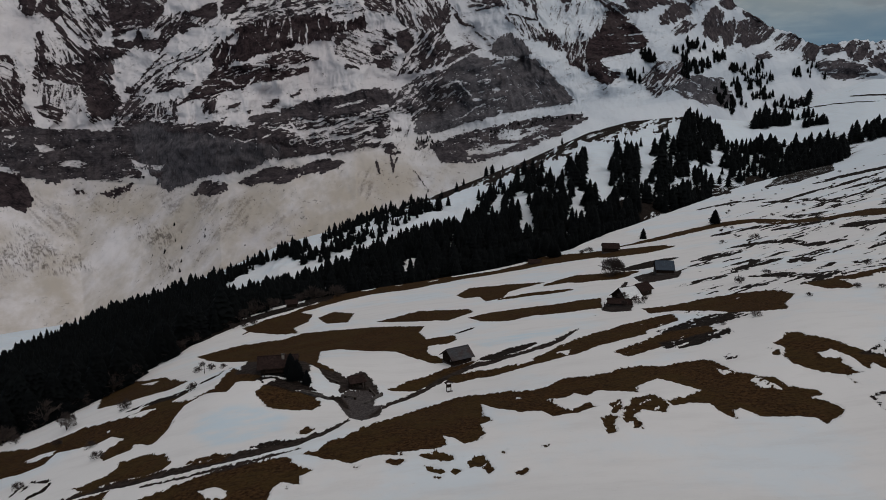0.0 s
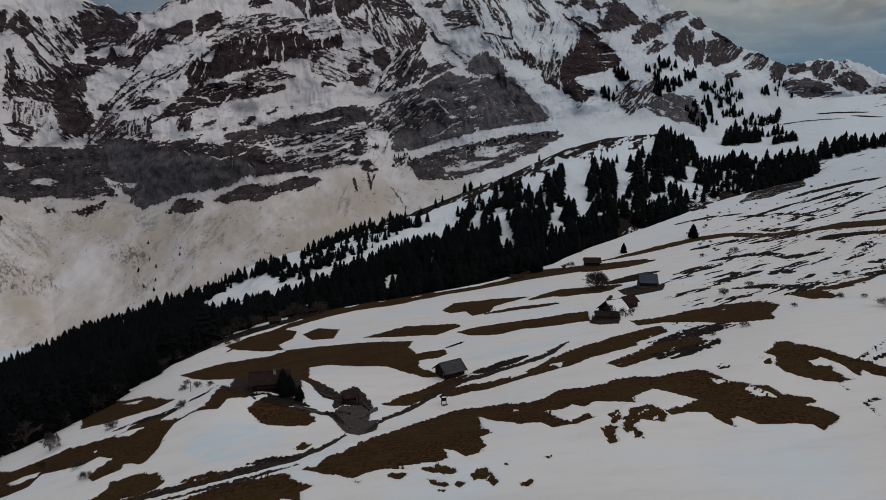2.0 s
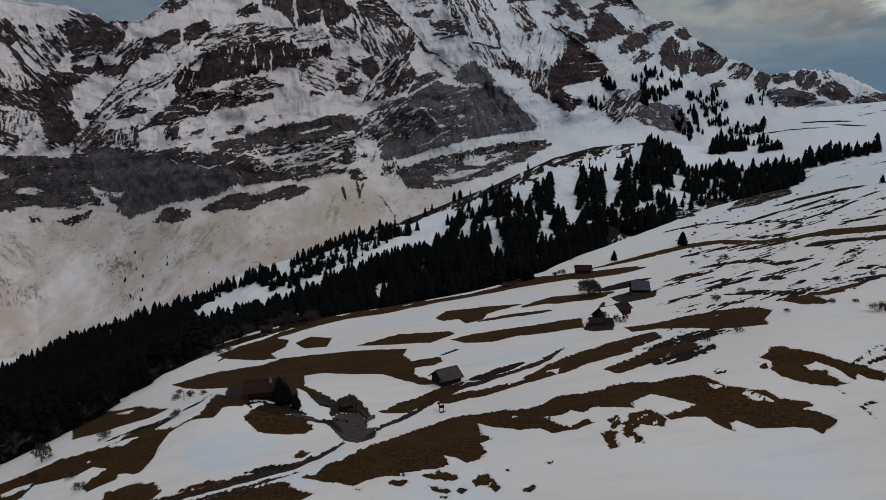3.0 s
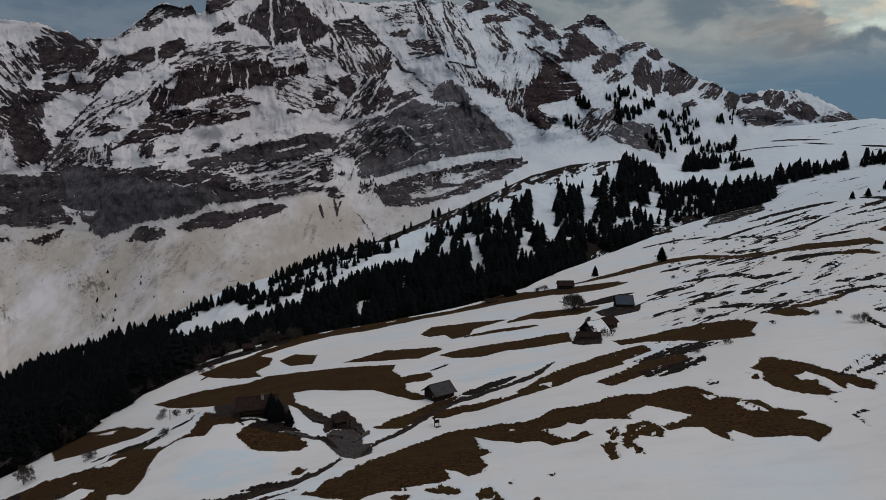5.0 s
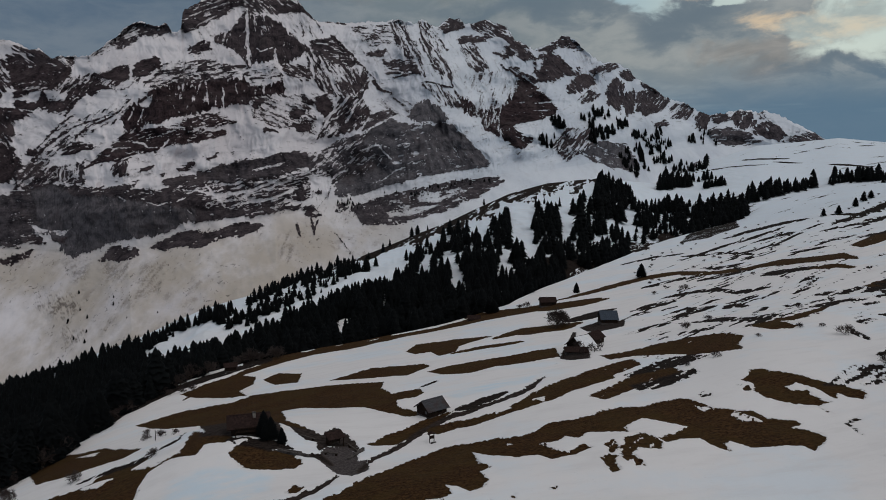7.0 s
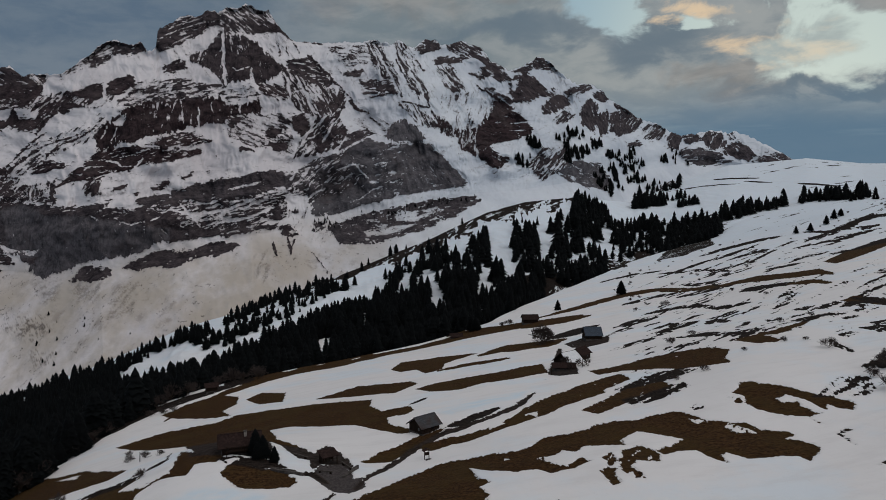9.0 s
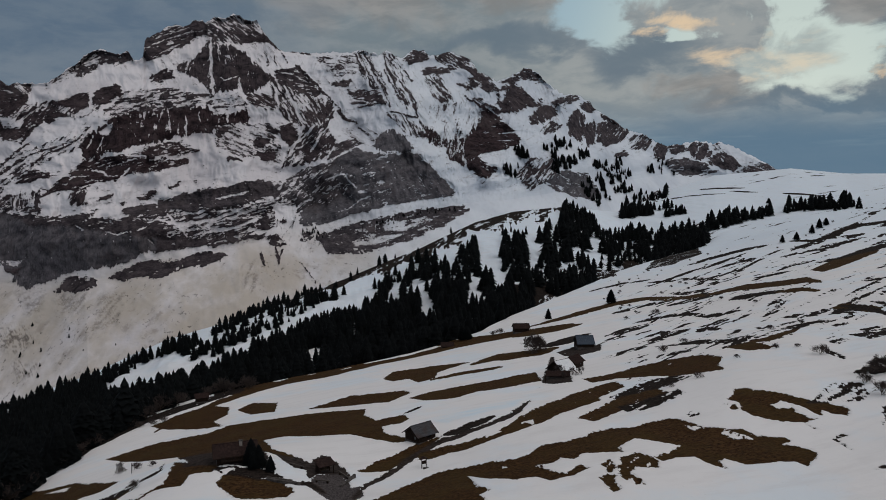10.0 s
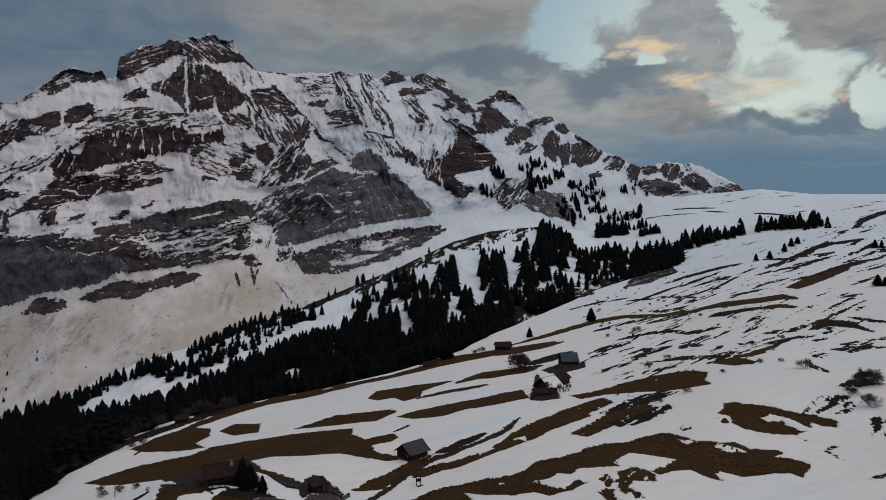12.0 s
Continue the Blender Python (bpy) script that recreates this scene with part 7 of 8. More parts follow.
def mountain_material():
    m, w, shader, at = material("mountain_rock_snow")
    rock = w.n("ShaderNodeAttribute", attribute_name="rock").outputs["Fac"]
    tone = w.n("ShaderNodeAttribute", attribute_name="tone").outputs["Fac"]
    dust = w.n("ShaderNodeAttribute", attribute_name="dust").outputs["Fac"]
    along_grain = w.n("ShaderNodeAttribute", attribute_name="grain").outputs["Vector"]
    # thin ledges and couloirs follow the grain of the rock
    lined = w.noise(w.stretch(along_grain, 2.2, 11.0, 1.0), 1.0, 5.0, 0.65, 0.2)
    chips = w.math("SUBTRACT", w.noise(at, 0.20, 5.0, 0.68), 0.5)
    edge = w.math("ADD", rock, w.math("ADD", w.math("MULTIPLY", chips, 1.5), w.math("MULTIPLY", w.math("SUBTRACT", lined, 0.5), w.math("SUBTRACT", 1.9, w.math("MULTIPLY", dust, 1.2)))))
    is_rock = w.step(edge, -0.05, 0.05)
    # snow colour goes from bluish to pinkish by bearing
    pinkish = w.n("ShaderNodeAttribute", attribute_name="pinkish").outputs["Fac"]
    snow = w.mix(w.step(w.noise(at, 0.006, 5.0, 0.6), 0.4, 0.65), w.mix(pinkish, rgb(0.70, 0.725, 0.765), rgb(0.75, 0.705, 0.710)), w.mix(pinkish, rgb(0.58, 0.612, 0.665), rgb(0.615, 0.575, 0.585)))
    smear = w.math("ADD", w.math("MULTIPLY", w.noise(w.stretch(at, 1.0, 1.0, 0.3), 0.011, 7.0, 0.66), 0.6), w.math("MULTIPLY", w.noise(at, 0.0035, 4.0, 0.6), 0.4))
    snow = w.mix(w.math("MULTIPLY", dust, w.step(smear, 0.36, 0.58)), snow, rgb(0.455, 0.392, 0.322))
    slide = w.math("MULTIPLY", w.step(w.noise(w.stretch(at, 1.0, 1.0, 0.18), 0.035, 6.0, 0.68), 0.54, 0.66), w.math("MULTIPLY", dust, w.step(w.noise(at, 0.006, 3.0, 0.6), 0.46, 0.58)))
    snow = w.mix(w.math("MULTIPLY", slide, 0.55), snow, rgb(0.235, 0.195, 0.170))
    dirt = w.n("ShaderNodeAttribute", attribute_name="dirt").outputs["Fac"]
    dirt = w.math("MULTIPLY", dirt, w.step(w.noise(at, 0.16, 5.0, 0.7), 0.30, 0.58))
    snow = w.mix(w.math("MULTIPLY", dirt, 0.85), snow, rgb(0.115, 0.095, 0.084))
    # stones and dirt let through by thin snow beside the rock
    thin = w.math("MULTIPLY", w.step(rock, -0.95, -0.1), w.step(w.noise(at, 0.09, 4.0, 0.65), 0.40, 0.62))
    snow = w.mix(w.math("MULTIPLY", thin, 0.5), snow, rgb(0.17, 0.145, 0.14))
    specks = w.math("MULTIPLY", w.step(w.noise(at, 0.13, 4.0, 0.65), 0.60, 0.66), w.math("MULTIPLY", w.step(w.noise(at, 0.012, 4.0, 0.6), 0.44, 0.60), w.step(dust, 0.05, 0.4)))
    snow = w.mix(w.math("MULTIPLY", specks, 0.7), snow, rgb(0.05, 0.045, 0.04))
    runnel = w.step(w.noise(w.stretch(at, 1.0, 1.0, 0.12), 0.05, 5.0, 0.65), 0.50, 0.70)
    snow = w.mix(w.math("MULTIPLY", runnel, 0.18), snow, rgb(0.40, 0.385, 0.395))
    mottle = w.step(w.noise(at, 0.06, 7.0, 0.74), 0.3, 0.7)
    brown = w.mix(mottle, rgb(0.009, 0.0066, 0.0078), rgb(0.070, 0.047, 0.049))
    grey = w.mix(mottle, rgb(0.050, 0.0465, 0.053), rgb(0.168, 0.157, 0.167))
    stone = w.mix(tone, brown, grey)
    stone = w.mix(w.math("MULTIPLY", w.step(lined, 0.50, 0.36), w.math("SUBTRACT", 0.65, w.math("MULTIPLY", tone, 0.35))), stone, rgb(0.011, 0.0095, 0.0115))
    pale = w.math("MULTIPLY", w.step(w.noise(at, 0.014, 5.0, 0.65), 0.52, 0.68), 0.35)
    stone = w.mix(pale, stone, rgb(0.125, 0.100, 0.098))
    w.put(shader.inputs["Base Color"], w.mix(is_rock, snow, stone))
    shader.inputs["Roughness"].default_value = 0.85
    shader.inputs["Specular IOR Level"].default_value = 0.03
    bump = w.math("MULTIPLY", w.math("ADD", w.noise(at, 0.04, 8.0, 0.68), lined), w.math("ADD", 0.10, w.math("MULTIPLY", is_rock, 0.7)))
    w.put(shader.inputs["Normal"], w.n("ShaderNodeBump", {"Strength": 0.7, "Distance": 6.0, "Height": bump}).outputs[0])
    return m


GROUND, MOUNTAIN = ground_material(), mountain_material()
# ---- the ground: one sheet from under the drone over the ravine and the wooded ridge ----
def ground_rows(az):
    re = along(az, BROW)
    r2, _ = wooded(az)
    rv = re + 0.10 * (r2 - re)
    parts = []
    for lo, hi, n in ((0.05 + 0 * re, 3.0 + 0 * re, 5), (3.0 + 0 * re, 90.0 + 0 * re, 24), (90.0 + 0 * re, re, 300), (re, rv, 14), (rv, r2, 130), (r2, r2 * 1.25, 12), (r2 * 1.25, r2 * 1.6, 5)):
        t = np.arange(n) / n
        parts.append(lo[None] * (hi / lo)[None] ** t[:, None])
    return np.concatenate(parts)


R = ground_rows(ROUND)
A = np.broadcast_to(ROUND[None], R.shape)
Zr = land(A, R)
GX, GY = SURVEY.x + R * np.sin(np.radians(A)), SURVEY.y + R * np.cos(np.radians(A))
bare, heath, mud, gravel = bare_field(A, R, GX, GY)
Zg = Zr + SURVEY.z - 0.25 * smooth(bare, -0.3, 0.5) * (R < along(ROUND, BROW)[None])
# the sheet closes in one point
GX[0], GY[0], Zg[0] = SURVEY.x + 0.02, SURVEY.y + 0.02, Zg[1].mean()
ground_mesh = sheet_mesh("ground", GX, GY, Zg, closed=True)
layer(ground_mesh, "bare", bare)
layer(ground_mesh, "heath", heath)
# snow is tinted bluer with distance, from 380 to 800 m off
layer(ground_mesh, "far_blue", smooth(R, 380, 800))
layer(ground_mesh, "mud", mud)
layer(ground_mesh, "gravel", gravel)
icy = np.zeros(GX.shape)
for outline in ICE:
    near, depth = outline_depth(GX, GY, outline)
    icy[near] = np.maximum(icy[near], smooth(depth, -1, 2.5))
layer(ground_mesh, "ice", icy)
ground = tagged(new("ground", ground_mesh), "snow-covered alpine slope with bare brown grass patches", "ground", kind="structure")
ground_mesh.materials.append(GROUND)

# ---- the mountain across the valley ----
def mountain_rows(az):
    r2, z2 = wooded(az)
    rf = r2 * 1.25 + 120 + 200 * smooth(az, 12, 30)
    zf = np.minimum(z2 - 70 - 60 * (1 - smooth(az, 0, 25)), rf * tan_deg(along(az, SCREE_TOP) - 1.0))
    knots = [(rf, zf)]
    for table, slope in ((SCREE_TOP, 34), (CLIFF_TOP, 60), (CREST, 43)):
        s, e = tan_deg(slope), tan_deg(along(az, table) + (0.05 * fbm(az / 0.5, az * 0, 3, 53) + 0.14 * ridged(az / 0.4, az * 0, 4, 59) * (1 - smooth(az, 33, 36)) - 0.03 if table is CREST else 0.0))
        r0, z0 = knots[-1]
        r1 = np.maximum((z0 - s * r0) / (e - s), r0 + 4)
        knots.append((r1, r1 * e))
    r0, z0 = knots[-1]
    knots.append((r0 + 300, z0 - 240))
    rs, zs, band = [], [], []
    for k, n in enumerate((70, 84, 205, 8)):
        t = (np.arange(n) / n)[:, None]
        (ra, za), (rb, zb) = knots[k], knots[k + 1]
        rs.append(ra[None] + (rb - ra)[None] * t)
        zs.append(za[None] + (zb - za)[None] * t)
        band.append(np.broadcast_to(k + t, rs[-1].shape))
    return np.concatenate(rs), np.concatenate(zs), np.concatenate(band)


STEP = 0.055
MA = np.arange(-40.0, 42.01, STEP)
MR, MZ, band = mountain_rows(MA)
A = np.broadcast_to(MA[None], MR.shape)
el = np.degrees(np.arctan2(MZ, MR))
crest = along(MA, CREST)[None]
rock, tone, lie, dirt = rock_field(A, el)
# ribs and gullies run down the wall, ledges along its strata; the crest keeps its line
fade = smooth(band, 0.9, 1.6) * (1 - smooth(el, crest - 0.25, crest) * 0.85)
bend_a = A + 0.8 * fbm(A / 2, el / 2, 3, 29)
push = 46 * fbm(bend_a / 3.4, el / 3.0, 3, 31) + 13 * ridged(bend_a / 1.5, el / 2.4, 4, 37)
steps = np.sin((el - 0.09 * A + 0.35 * fbm(A / 3, el, 3, 41)) * 4.2)
push = push * fade + 3 * steps * smooth(band, 0.8, 1.3) * fade + 5 * fbm(A / 1.2, el / 1.2, 3, 43) * smooth(band, 0, 0.4)
MR2 = MR - push - 3 * smooth(rock, -0.6, 0.6)
MZ2 = MR2 * (MZ / MR)
MX, MY = SURVEY.x + MR2 * np.sin(np.radians(A)), SURVEY.y + MR2 * np.cos(np.radians(A))
mountain_mesh = sheet_mesh("mountain", MX, MY, MZ2 + SURVEY.z)
layer(mountain_mesh, "rock", rock)
layer(mountain_mesh, "tone", tone)
layer(mountain_mesh, "dirt", dirt)
turn = np.radians(lie)
grain = np.stack([A * np.cos(turn) + el * np.sin(turn), el * np.cos(turn) - A * np.sin(turn), lie * 0.1], -1)
mountain_mesh.attributes.new("grain", "FLOAT_VECTOR", "POINT").data.foreach_set("vector", grain.ravel().astype(np.float32))
# snow is pinker on the western face, bluer in the east; dust lies low in the west
layer(mountain_mesh, "pinkish", 1 - smooth(A, -8, 12))
layer(mountain_mesh, "dust", 0.85 * (1 - smooth(band, 0.75, 1.35)) * (1 - smooth(A, -6, 14)))
mountain = tagged(new("mountain", mountain_mesh), "rugged limestone mountain with snowfields, cliff bands and a blocky summit", "mountain", kind="structure")
mountain_mesh.materials.append(MOUNTAIN)
# ---- small builders ----
def part(name, bm, mat, parent, label=""):
    me = bpy.data.meshes.new(name)
    bm.to_mesh(me)
    bm.free()
    me.materials.append(mat)
    ob = new(name, me)
    ob.parent = parent
    if label:
        ob["label"] = label
    return ob


def part_data(name, me, parent, label=""):
    ob = new(name, me)
    ob.parent = parent
    if label:
        ob["label"] = label
    return ob


def box(bm, cx, cy, cz, sx, sy, sz, turn=None, bevel=0.0):
    m = Matrix.Translation((cx, cy, cz)) @ (turn or Matrix()) @ Matrix.Diagonal((sx, sy, sz, 1))
    made = bmesh.ops.create_cube(bm, size=1.0, matrix=m)
    if bevel:
        edges = list({e for v in made["verts"] for e in v.link_edges})
        bmesh.ops.bevel(bm, geom=edges, offset=bevel, segments=1, affect="EDGES")
    return bm


def boxed(cx, cy, cz, sx, sy, sz, turn=None, bevel=0.0):
    return box(bmesh.new(), cx, cy, cz, sx, sy, sz, turn, bevel)


def weathered(name, dark, light, scale, stretch=(1, 1, 1), rough=0.8, metal=0.0, stain=None):
    m, w, shader, at = material(name)
    grain = w.step(w.noise(w.stretch(at, *stretch), scale, 6.0, 0.65), 0.3, 0.72)
    blotch = w.step(w.noise(at, scale * 0.15, 4.0, 0.6), 0.42, 0.66)
    colour = w.mix(grain, rgb(*dark), rgb(*light))
    if stain:
        colour = w.mix(w.math("MULTIPLY", blotch, 0.75), colour, rgb(*stain))
    w.put(shader.inputs["Base Color"], colour)
    w.put(shader.inputs["Roughness"], w.math("ADD", rough - 0.1, w.math("MULTIPLY", grain, 0.15)))
    shader.inputs["Metallic"].default_value = metal
    shader.inputs["Specular IOR Level"].default_value = 0.5 if rough < 0.7 else 0.04
    w.put(shader.inputs["Normal"], w.n("ShaderNodeBump", {"Strength": 0.5, "Distance": 0.05, "Height": grain}).outputs[0])
    return m


OLD_WOOD = weathered("old_wood", (0.009, 0.006, 0.005), (0.036, 0.024, 0.018), 3.0, (4, 4, 0.4))
GREY_WOOD = weathered("grey_wood", (0.045, 0.038, 0.034), (0.130, 0.112, 0.100), 3.0, (0.4, 4, 4))
BROWN_ROOF = weathered("brown_roof", (0.015, 0.0092, 0.0082), (0.046, 0.028, 0.0245), 2.0, (1, 1, 1), 0.75, 0.0, (0.024, 0.015, 0.013))
STEEL_ROOF = weathered("steel_roof", (0.030, 0.031, 0.036), (0.075, 0.076, 0.084), 1.5, (3, 0.4, 1), 0.5, 0.5, (0.050, 0.026, 0.020))
BLUE_ROOF = weathered("blue_roof", (0.014, 0.024, 0.040), (0.032, 0.050, 0.076), 1.5, (3, 0.4, 1), 0.5, 0.3)
STONE = weathered("stone", (0.035, 0.030, 0.028), (0.115, 0.102, 0.095), 1.6, (1, 1, 1), 0.9)
PLASTER = weathered("plaster", (0.16, 0.14, 0.12), (0.30, 0.27, 0.24), 1.2, (1, 1, 1), 0.9)
DARK_GLASS = weathered("dark_glass", (0.01, 0.011, 0.013), (0.02, 0.022, 0.025), 0.5, (1, 1, 1), 0.25)
BARK = weathered("bark", (0.030, 0.023, 0.018), (0.085, 0.066, 0.052), 4.0, (1, 1, 0.3), 0.9)
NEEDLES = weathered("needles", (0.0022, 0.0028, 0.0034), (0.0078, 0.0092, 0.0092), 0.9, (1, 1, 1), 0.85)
TWIGS = weathered("twigs", (0.040, 0.031, 0.029), (0.100, 0.078, 0.070), 2.0, (1, 1, 1), 0.9)
LOOSE_SNOW = weathered("loose_snow", (0.66, 0.67, 0.69), (0.78, 0.78, 0.78), 1.0, (1, 1, 1), 0.7)


# ---- alpine houses ----
def house(name, x, y, ridge, length, width, wall, rise, roof_mat, wall_mat, label, snowy=False, over=0.6, base=0.8, chimney=False, doors=(), windows=(), sink=0.0, balcony=False, seams=9, open_front=False):
    """A gabled house; its ridge runs along the bearing ridge. doors, windows: (side, along, up, w, h); side: 'front', 'back' gables, 'left', 'right' eaves."""
    z = float(ground_z(x, y)) - sink
    root = tagged(new(name), label, name.replace("_", " ").split()[-1])
    root.matrix_world = pose(x, y, z, 0, 0, -ridge)
    w2, l2 = width / 2, length / 2
    part("foundation", boxed(0, 0, base / 2 - 1.2, width + 0.12, length + 0.12, base + 2.4, bevel=0.04), STONE, root, "rough grey stone base")
    bm = bmesh.new()
    prof = [(-w2, base), (w2, base), (w2, base + wall), (0, base + wall + rise), (-w2, base + wall)]
    ends = [[bm.verts.new((px, e, pz)) for px, pz in prof] for e in (-l2, l2)]
    bm.faces.new(ends[0])
    bm.faces.new(ends[1][::-1])
    for k in range(5):
        bm.faces.new((ends[0][k], ends[1][k], ends[1][(k + 1) % 5], ends[0][(k + 1) % 5]))
    bmesh.ops.recalc_face_normals(bm, faces=bm.faces)
    part("wall", bm, wall_mat, root)
    slope = math.atan2(rise, w2)
    run = w2 / math.cos(slope) + over
    for side in (-1, 1):
        turn = Matrix.Rotation(side * slope, 4, "Y")
        mid = Vector((side * math.cos(slope) * run / 2, 0, base + wall + rise + 0.12 - math.sin(slope) * run / 2))
        slab = part("roof_slope", boxed(mid.x, 0, mid.z, run, length + 2 * over, 0.14, turn, 0.02), roof_mat, root)
        if snowy and side == 1:
            up = turn @ Vector((0, 0, 0.22))
            part("roof_snow", boxed(mid.x + up.x, 0, mid.z + up.z, run * 0.96, length + 1.6 * over, 0.28, turn, 0.1), LOOSE_SNOW, slab, "thick snow blanket")
            continue
        for k in range(seams):
            sy = -l2 - over + (k + 0.5) * (length + 2 * over) / seams
            lift = turn @ Vector((0, 0, 0.09))
            part("roof_seam", boxed(mid.x + lift.x, sy, mid.z + lift.z, run, 0.05, 0.05, turn), roof_mat, slab)
        part("barge_board", boxed(mid.x, -l2 - over - 0.03, mid.z - 0.1, run, 0.05, 0.22, turn), OLD_WOOD, root)
        part("barge_board", boxed(mid.x, l2 + over + 0.03, mid.z - 0.1, run, 0.05, 0.22, turn), OLD_WOOD, root)
    part("ridge_cap", boxed(0, 0, base + wall + rise + 0.22, 0.3, length + 2 * over, 0.08, bevel=0.02), roof_mat, root)
    for k in range(4):
        ry = -l2 + (k + 0.5) * length / 4
        part("rafter_tail", boxed(w2 + 0.2, ry, base + wall - 0.1, 0.5, 0.12, 0.14, Matrix.Rotation(slope, 4, "Y")), OLD_WOOD, root)
    if chimney:
        stack = part("chimney", boxed(0.9, l2 * 0.3, base + wall + rise + 0.1, 0.6, 0.6, 1.2, bevel=0.03), PLASTER, root, "pale plastered chimney")
        part("chimney_cap", boxed(0.9, l2 * 0.3, base + wall + rise + 0.75, 0.8, 0.8, 0.1), STONE, stack)

    def on_wall(kind, side, at, up, w, h, mat):
        d = 0.06
        if side in ("front", "back"):
            s = -1 if side == "front" else 1
            leaf = part(kind, boxed(at, s * (l2 + d / 2), base + up + h / 2, w, d, h, bevel=0.01), mat, root)
            frame_at = [(at - w / 2, 0, 0.1, h), (at + w / 2, 0, 0.1, h), (at, h / 2, w + 0.1, 0.1)]
            for fx, fz, fw, fh in frame_at:
                part("frame", boxed(fx, s * (l2 + d * 0.8), base + up + h / 2 + fz, fw, d, fh), OLD_WOOD, leaf)
        else:
            s = -1 if side == "left" else 1
            leaf = part(kind, boxed(s * (w2 + d / 2), at, base + up + h / 2, d, w, h, bevel=0.01), mat, root)
            for fy, fz, fw, fh in [(at - w / 2, 0, 0.1, h), (at + w / 2, 0, 0.1, h), (at, h / 2, w + 0.1, 0.1)]:
                part("frame", boxed(s * (w2 + d * 0.8), fy, base + up + h / 2 + fz, d, fw, fh), OLD_WOOD, leaf)

    for d in doors:
        on_wall("door", *d, OLD_WOOD)
    for d in windows:
        on_wall("window", *d, DARK_GLASS)
    if balcony:
        part("balcony_floor", boxed(w2 + 0.6, 0, base + 1.0, 1.2, length * 0.8, 0.12), OLD_WOOD, root)
        rail = part("balcony_rail", boxed(w2 + 1.15, 0, base + 1.9, 0.08, length * 0.8, 0.1), OLD_WOOD, root)
        for k in range(12):
            part("baluster", boxed(w2 + 1.15, -length * 0.4 + (k + 0.5) * length * 0.8 / 12, base + 1.45, 0.06, 0.22, 0.85), OLD_WOOD, rail)
        for e in (-1, 1):
            part("post", boxed(w2 + 1.1, e * length * 0.38, base + 0.2, 0.16, 0.16, 4.0), OLD_WOOD, root)
    return root


house("hay_barn", 3.4, 156.0, 58, 5.2, 4.8, 1.6, 1.7, STEEL_ROOF, OLD_WOOD, "dark timber hay barn with rust-stained grey metal roof", doors=[("front", -0.8, 0.0, 1.5, 1.7)], windows=[("front", 1.2, 0.6, 0.7, 0.7), ("right", 0.6, 0.7, 0.8, 0.6)], base=0.5, sink=0.3)
house("mountain_chalet", -37.2, 146.0, 80, 7.4, 5.8, 1.8, 1.5, BROWN_ROOF, OLD_WOOD, "brown wooden mountain chalet with low roof beside dark spruces", chimney=True, balcony=True, over=0.8, base=0.5, sink=0.3,
      doors=[("right", 1.8, 0.0, 1.0, 1.7)], windows=[("right", -2.6, 0.7, 0.9, 0.9), ("right", -0.6, 0.7, 0.9, 0.9), ("front", -1.6, 0.9, 0.9, 1.0), ("front", 1.6, 0.9, 0.9, 1.0)])
house("blue_roofed_barn", 88.3, 266.0, 98, 6.6, 7.0, 1.4, 2.8, BLUE_ROOF, OLD_WOOD, "timber barn with blue-grey metal roof on a dark bank", base=0.6, over=0.4, doors=[("right", 0.5, 0.0, 1.6, 1.4)], windows=[("right", -2.2, 0.5, 0.8, 0.6)])
house("old_farm_barn", 65.9, 220.2, 50, 5.8, 4.6, 1.8, 1.7, BROWN_ROOF, OLD_WOOD, "low dark timber barn with shingled brown roof in a farm cluster", doors=[("front", 0.0, 0.0, 1.4, 1.8)], windows=[("right", 0.8, 0.7, 0.7, 0.6)], base=0.6)
house("snow_roofed_barn", 60.3, 216.7, 62, 6.4, 6.8, 0.6, 2.9, BROWN_ROOF, OLD_WOOD, "old gabled barn with thick snow on one roof slope", snowy=True, doors=[("front", 0.0, 0.0, 1.5, 1.4)], base=0.4)
house("stone_farm_shed", 55.9, 208.5, 100, 6.5, 3.6, 0.4, 0.9, BROWN_ROOF, STONE, "long low farm shed with dark sagging roof among bare trees", base=0.4, windows=[("right", 2.0, 0.0, 0.6, 0.35)], doors=[("right", -2.0, -0.1, 1.0, 0.5)])
house("brown_hut", 92.0, 368.0, 95, 8.2, 6.0, 2.2, 2.0, BROWN_ROOF, OLD_WOOD, "small red-brown wooden hut on the brow of the meadow", base=0.4, doors=[("right", 0.0, 0.0, 1.4, 1.8)], windows=[("right", 2.4, 0.8, 0.8, 0.7)])
house("low_hut", 53.0, 385.0, 95, 6.5, 5.0, 0.8, 1.6, BROWN_ROOF, OLD_WOOD, "low hut half sunk behind the brow of the meadow", base=0.3, sink=0.4, doors=[("right", 0.0, 0.0, 1.0, 0.8)])
house("forest_hut", -70.0, 304.0, 75, 4.6, 4.2, 1.8, 1.2, BROWN_ROOF, OLD_WOOD, "small dark wooden hut at the edge of the forest", base=0.4, doors=[("right", 0.0, 0.0, 1.0, 1.8)])


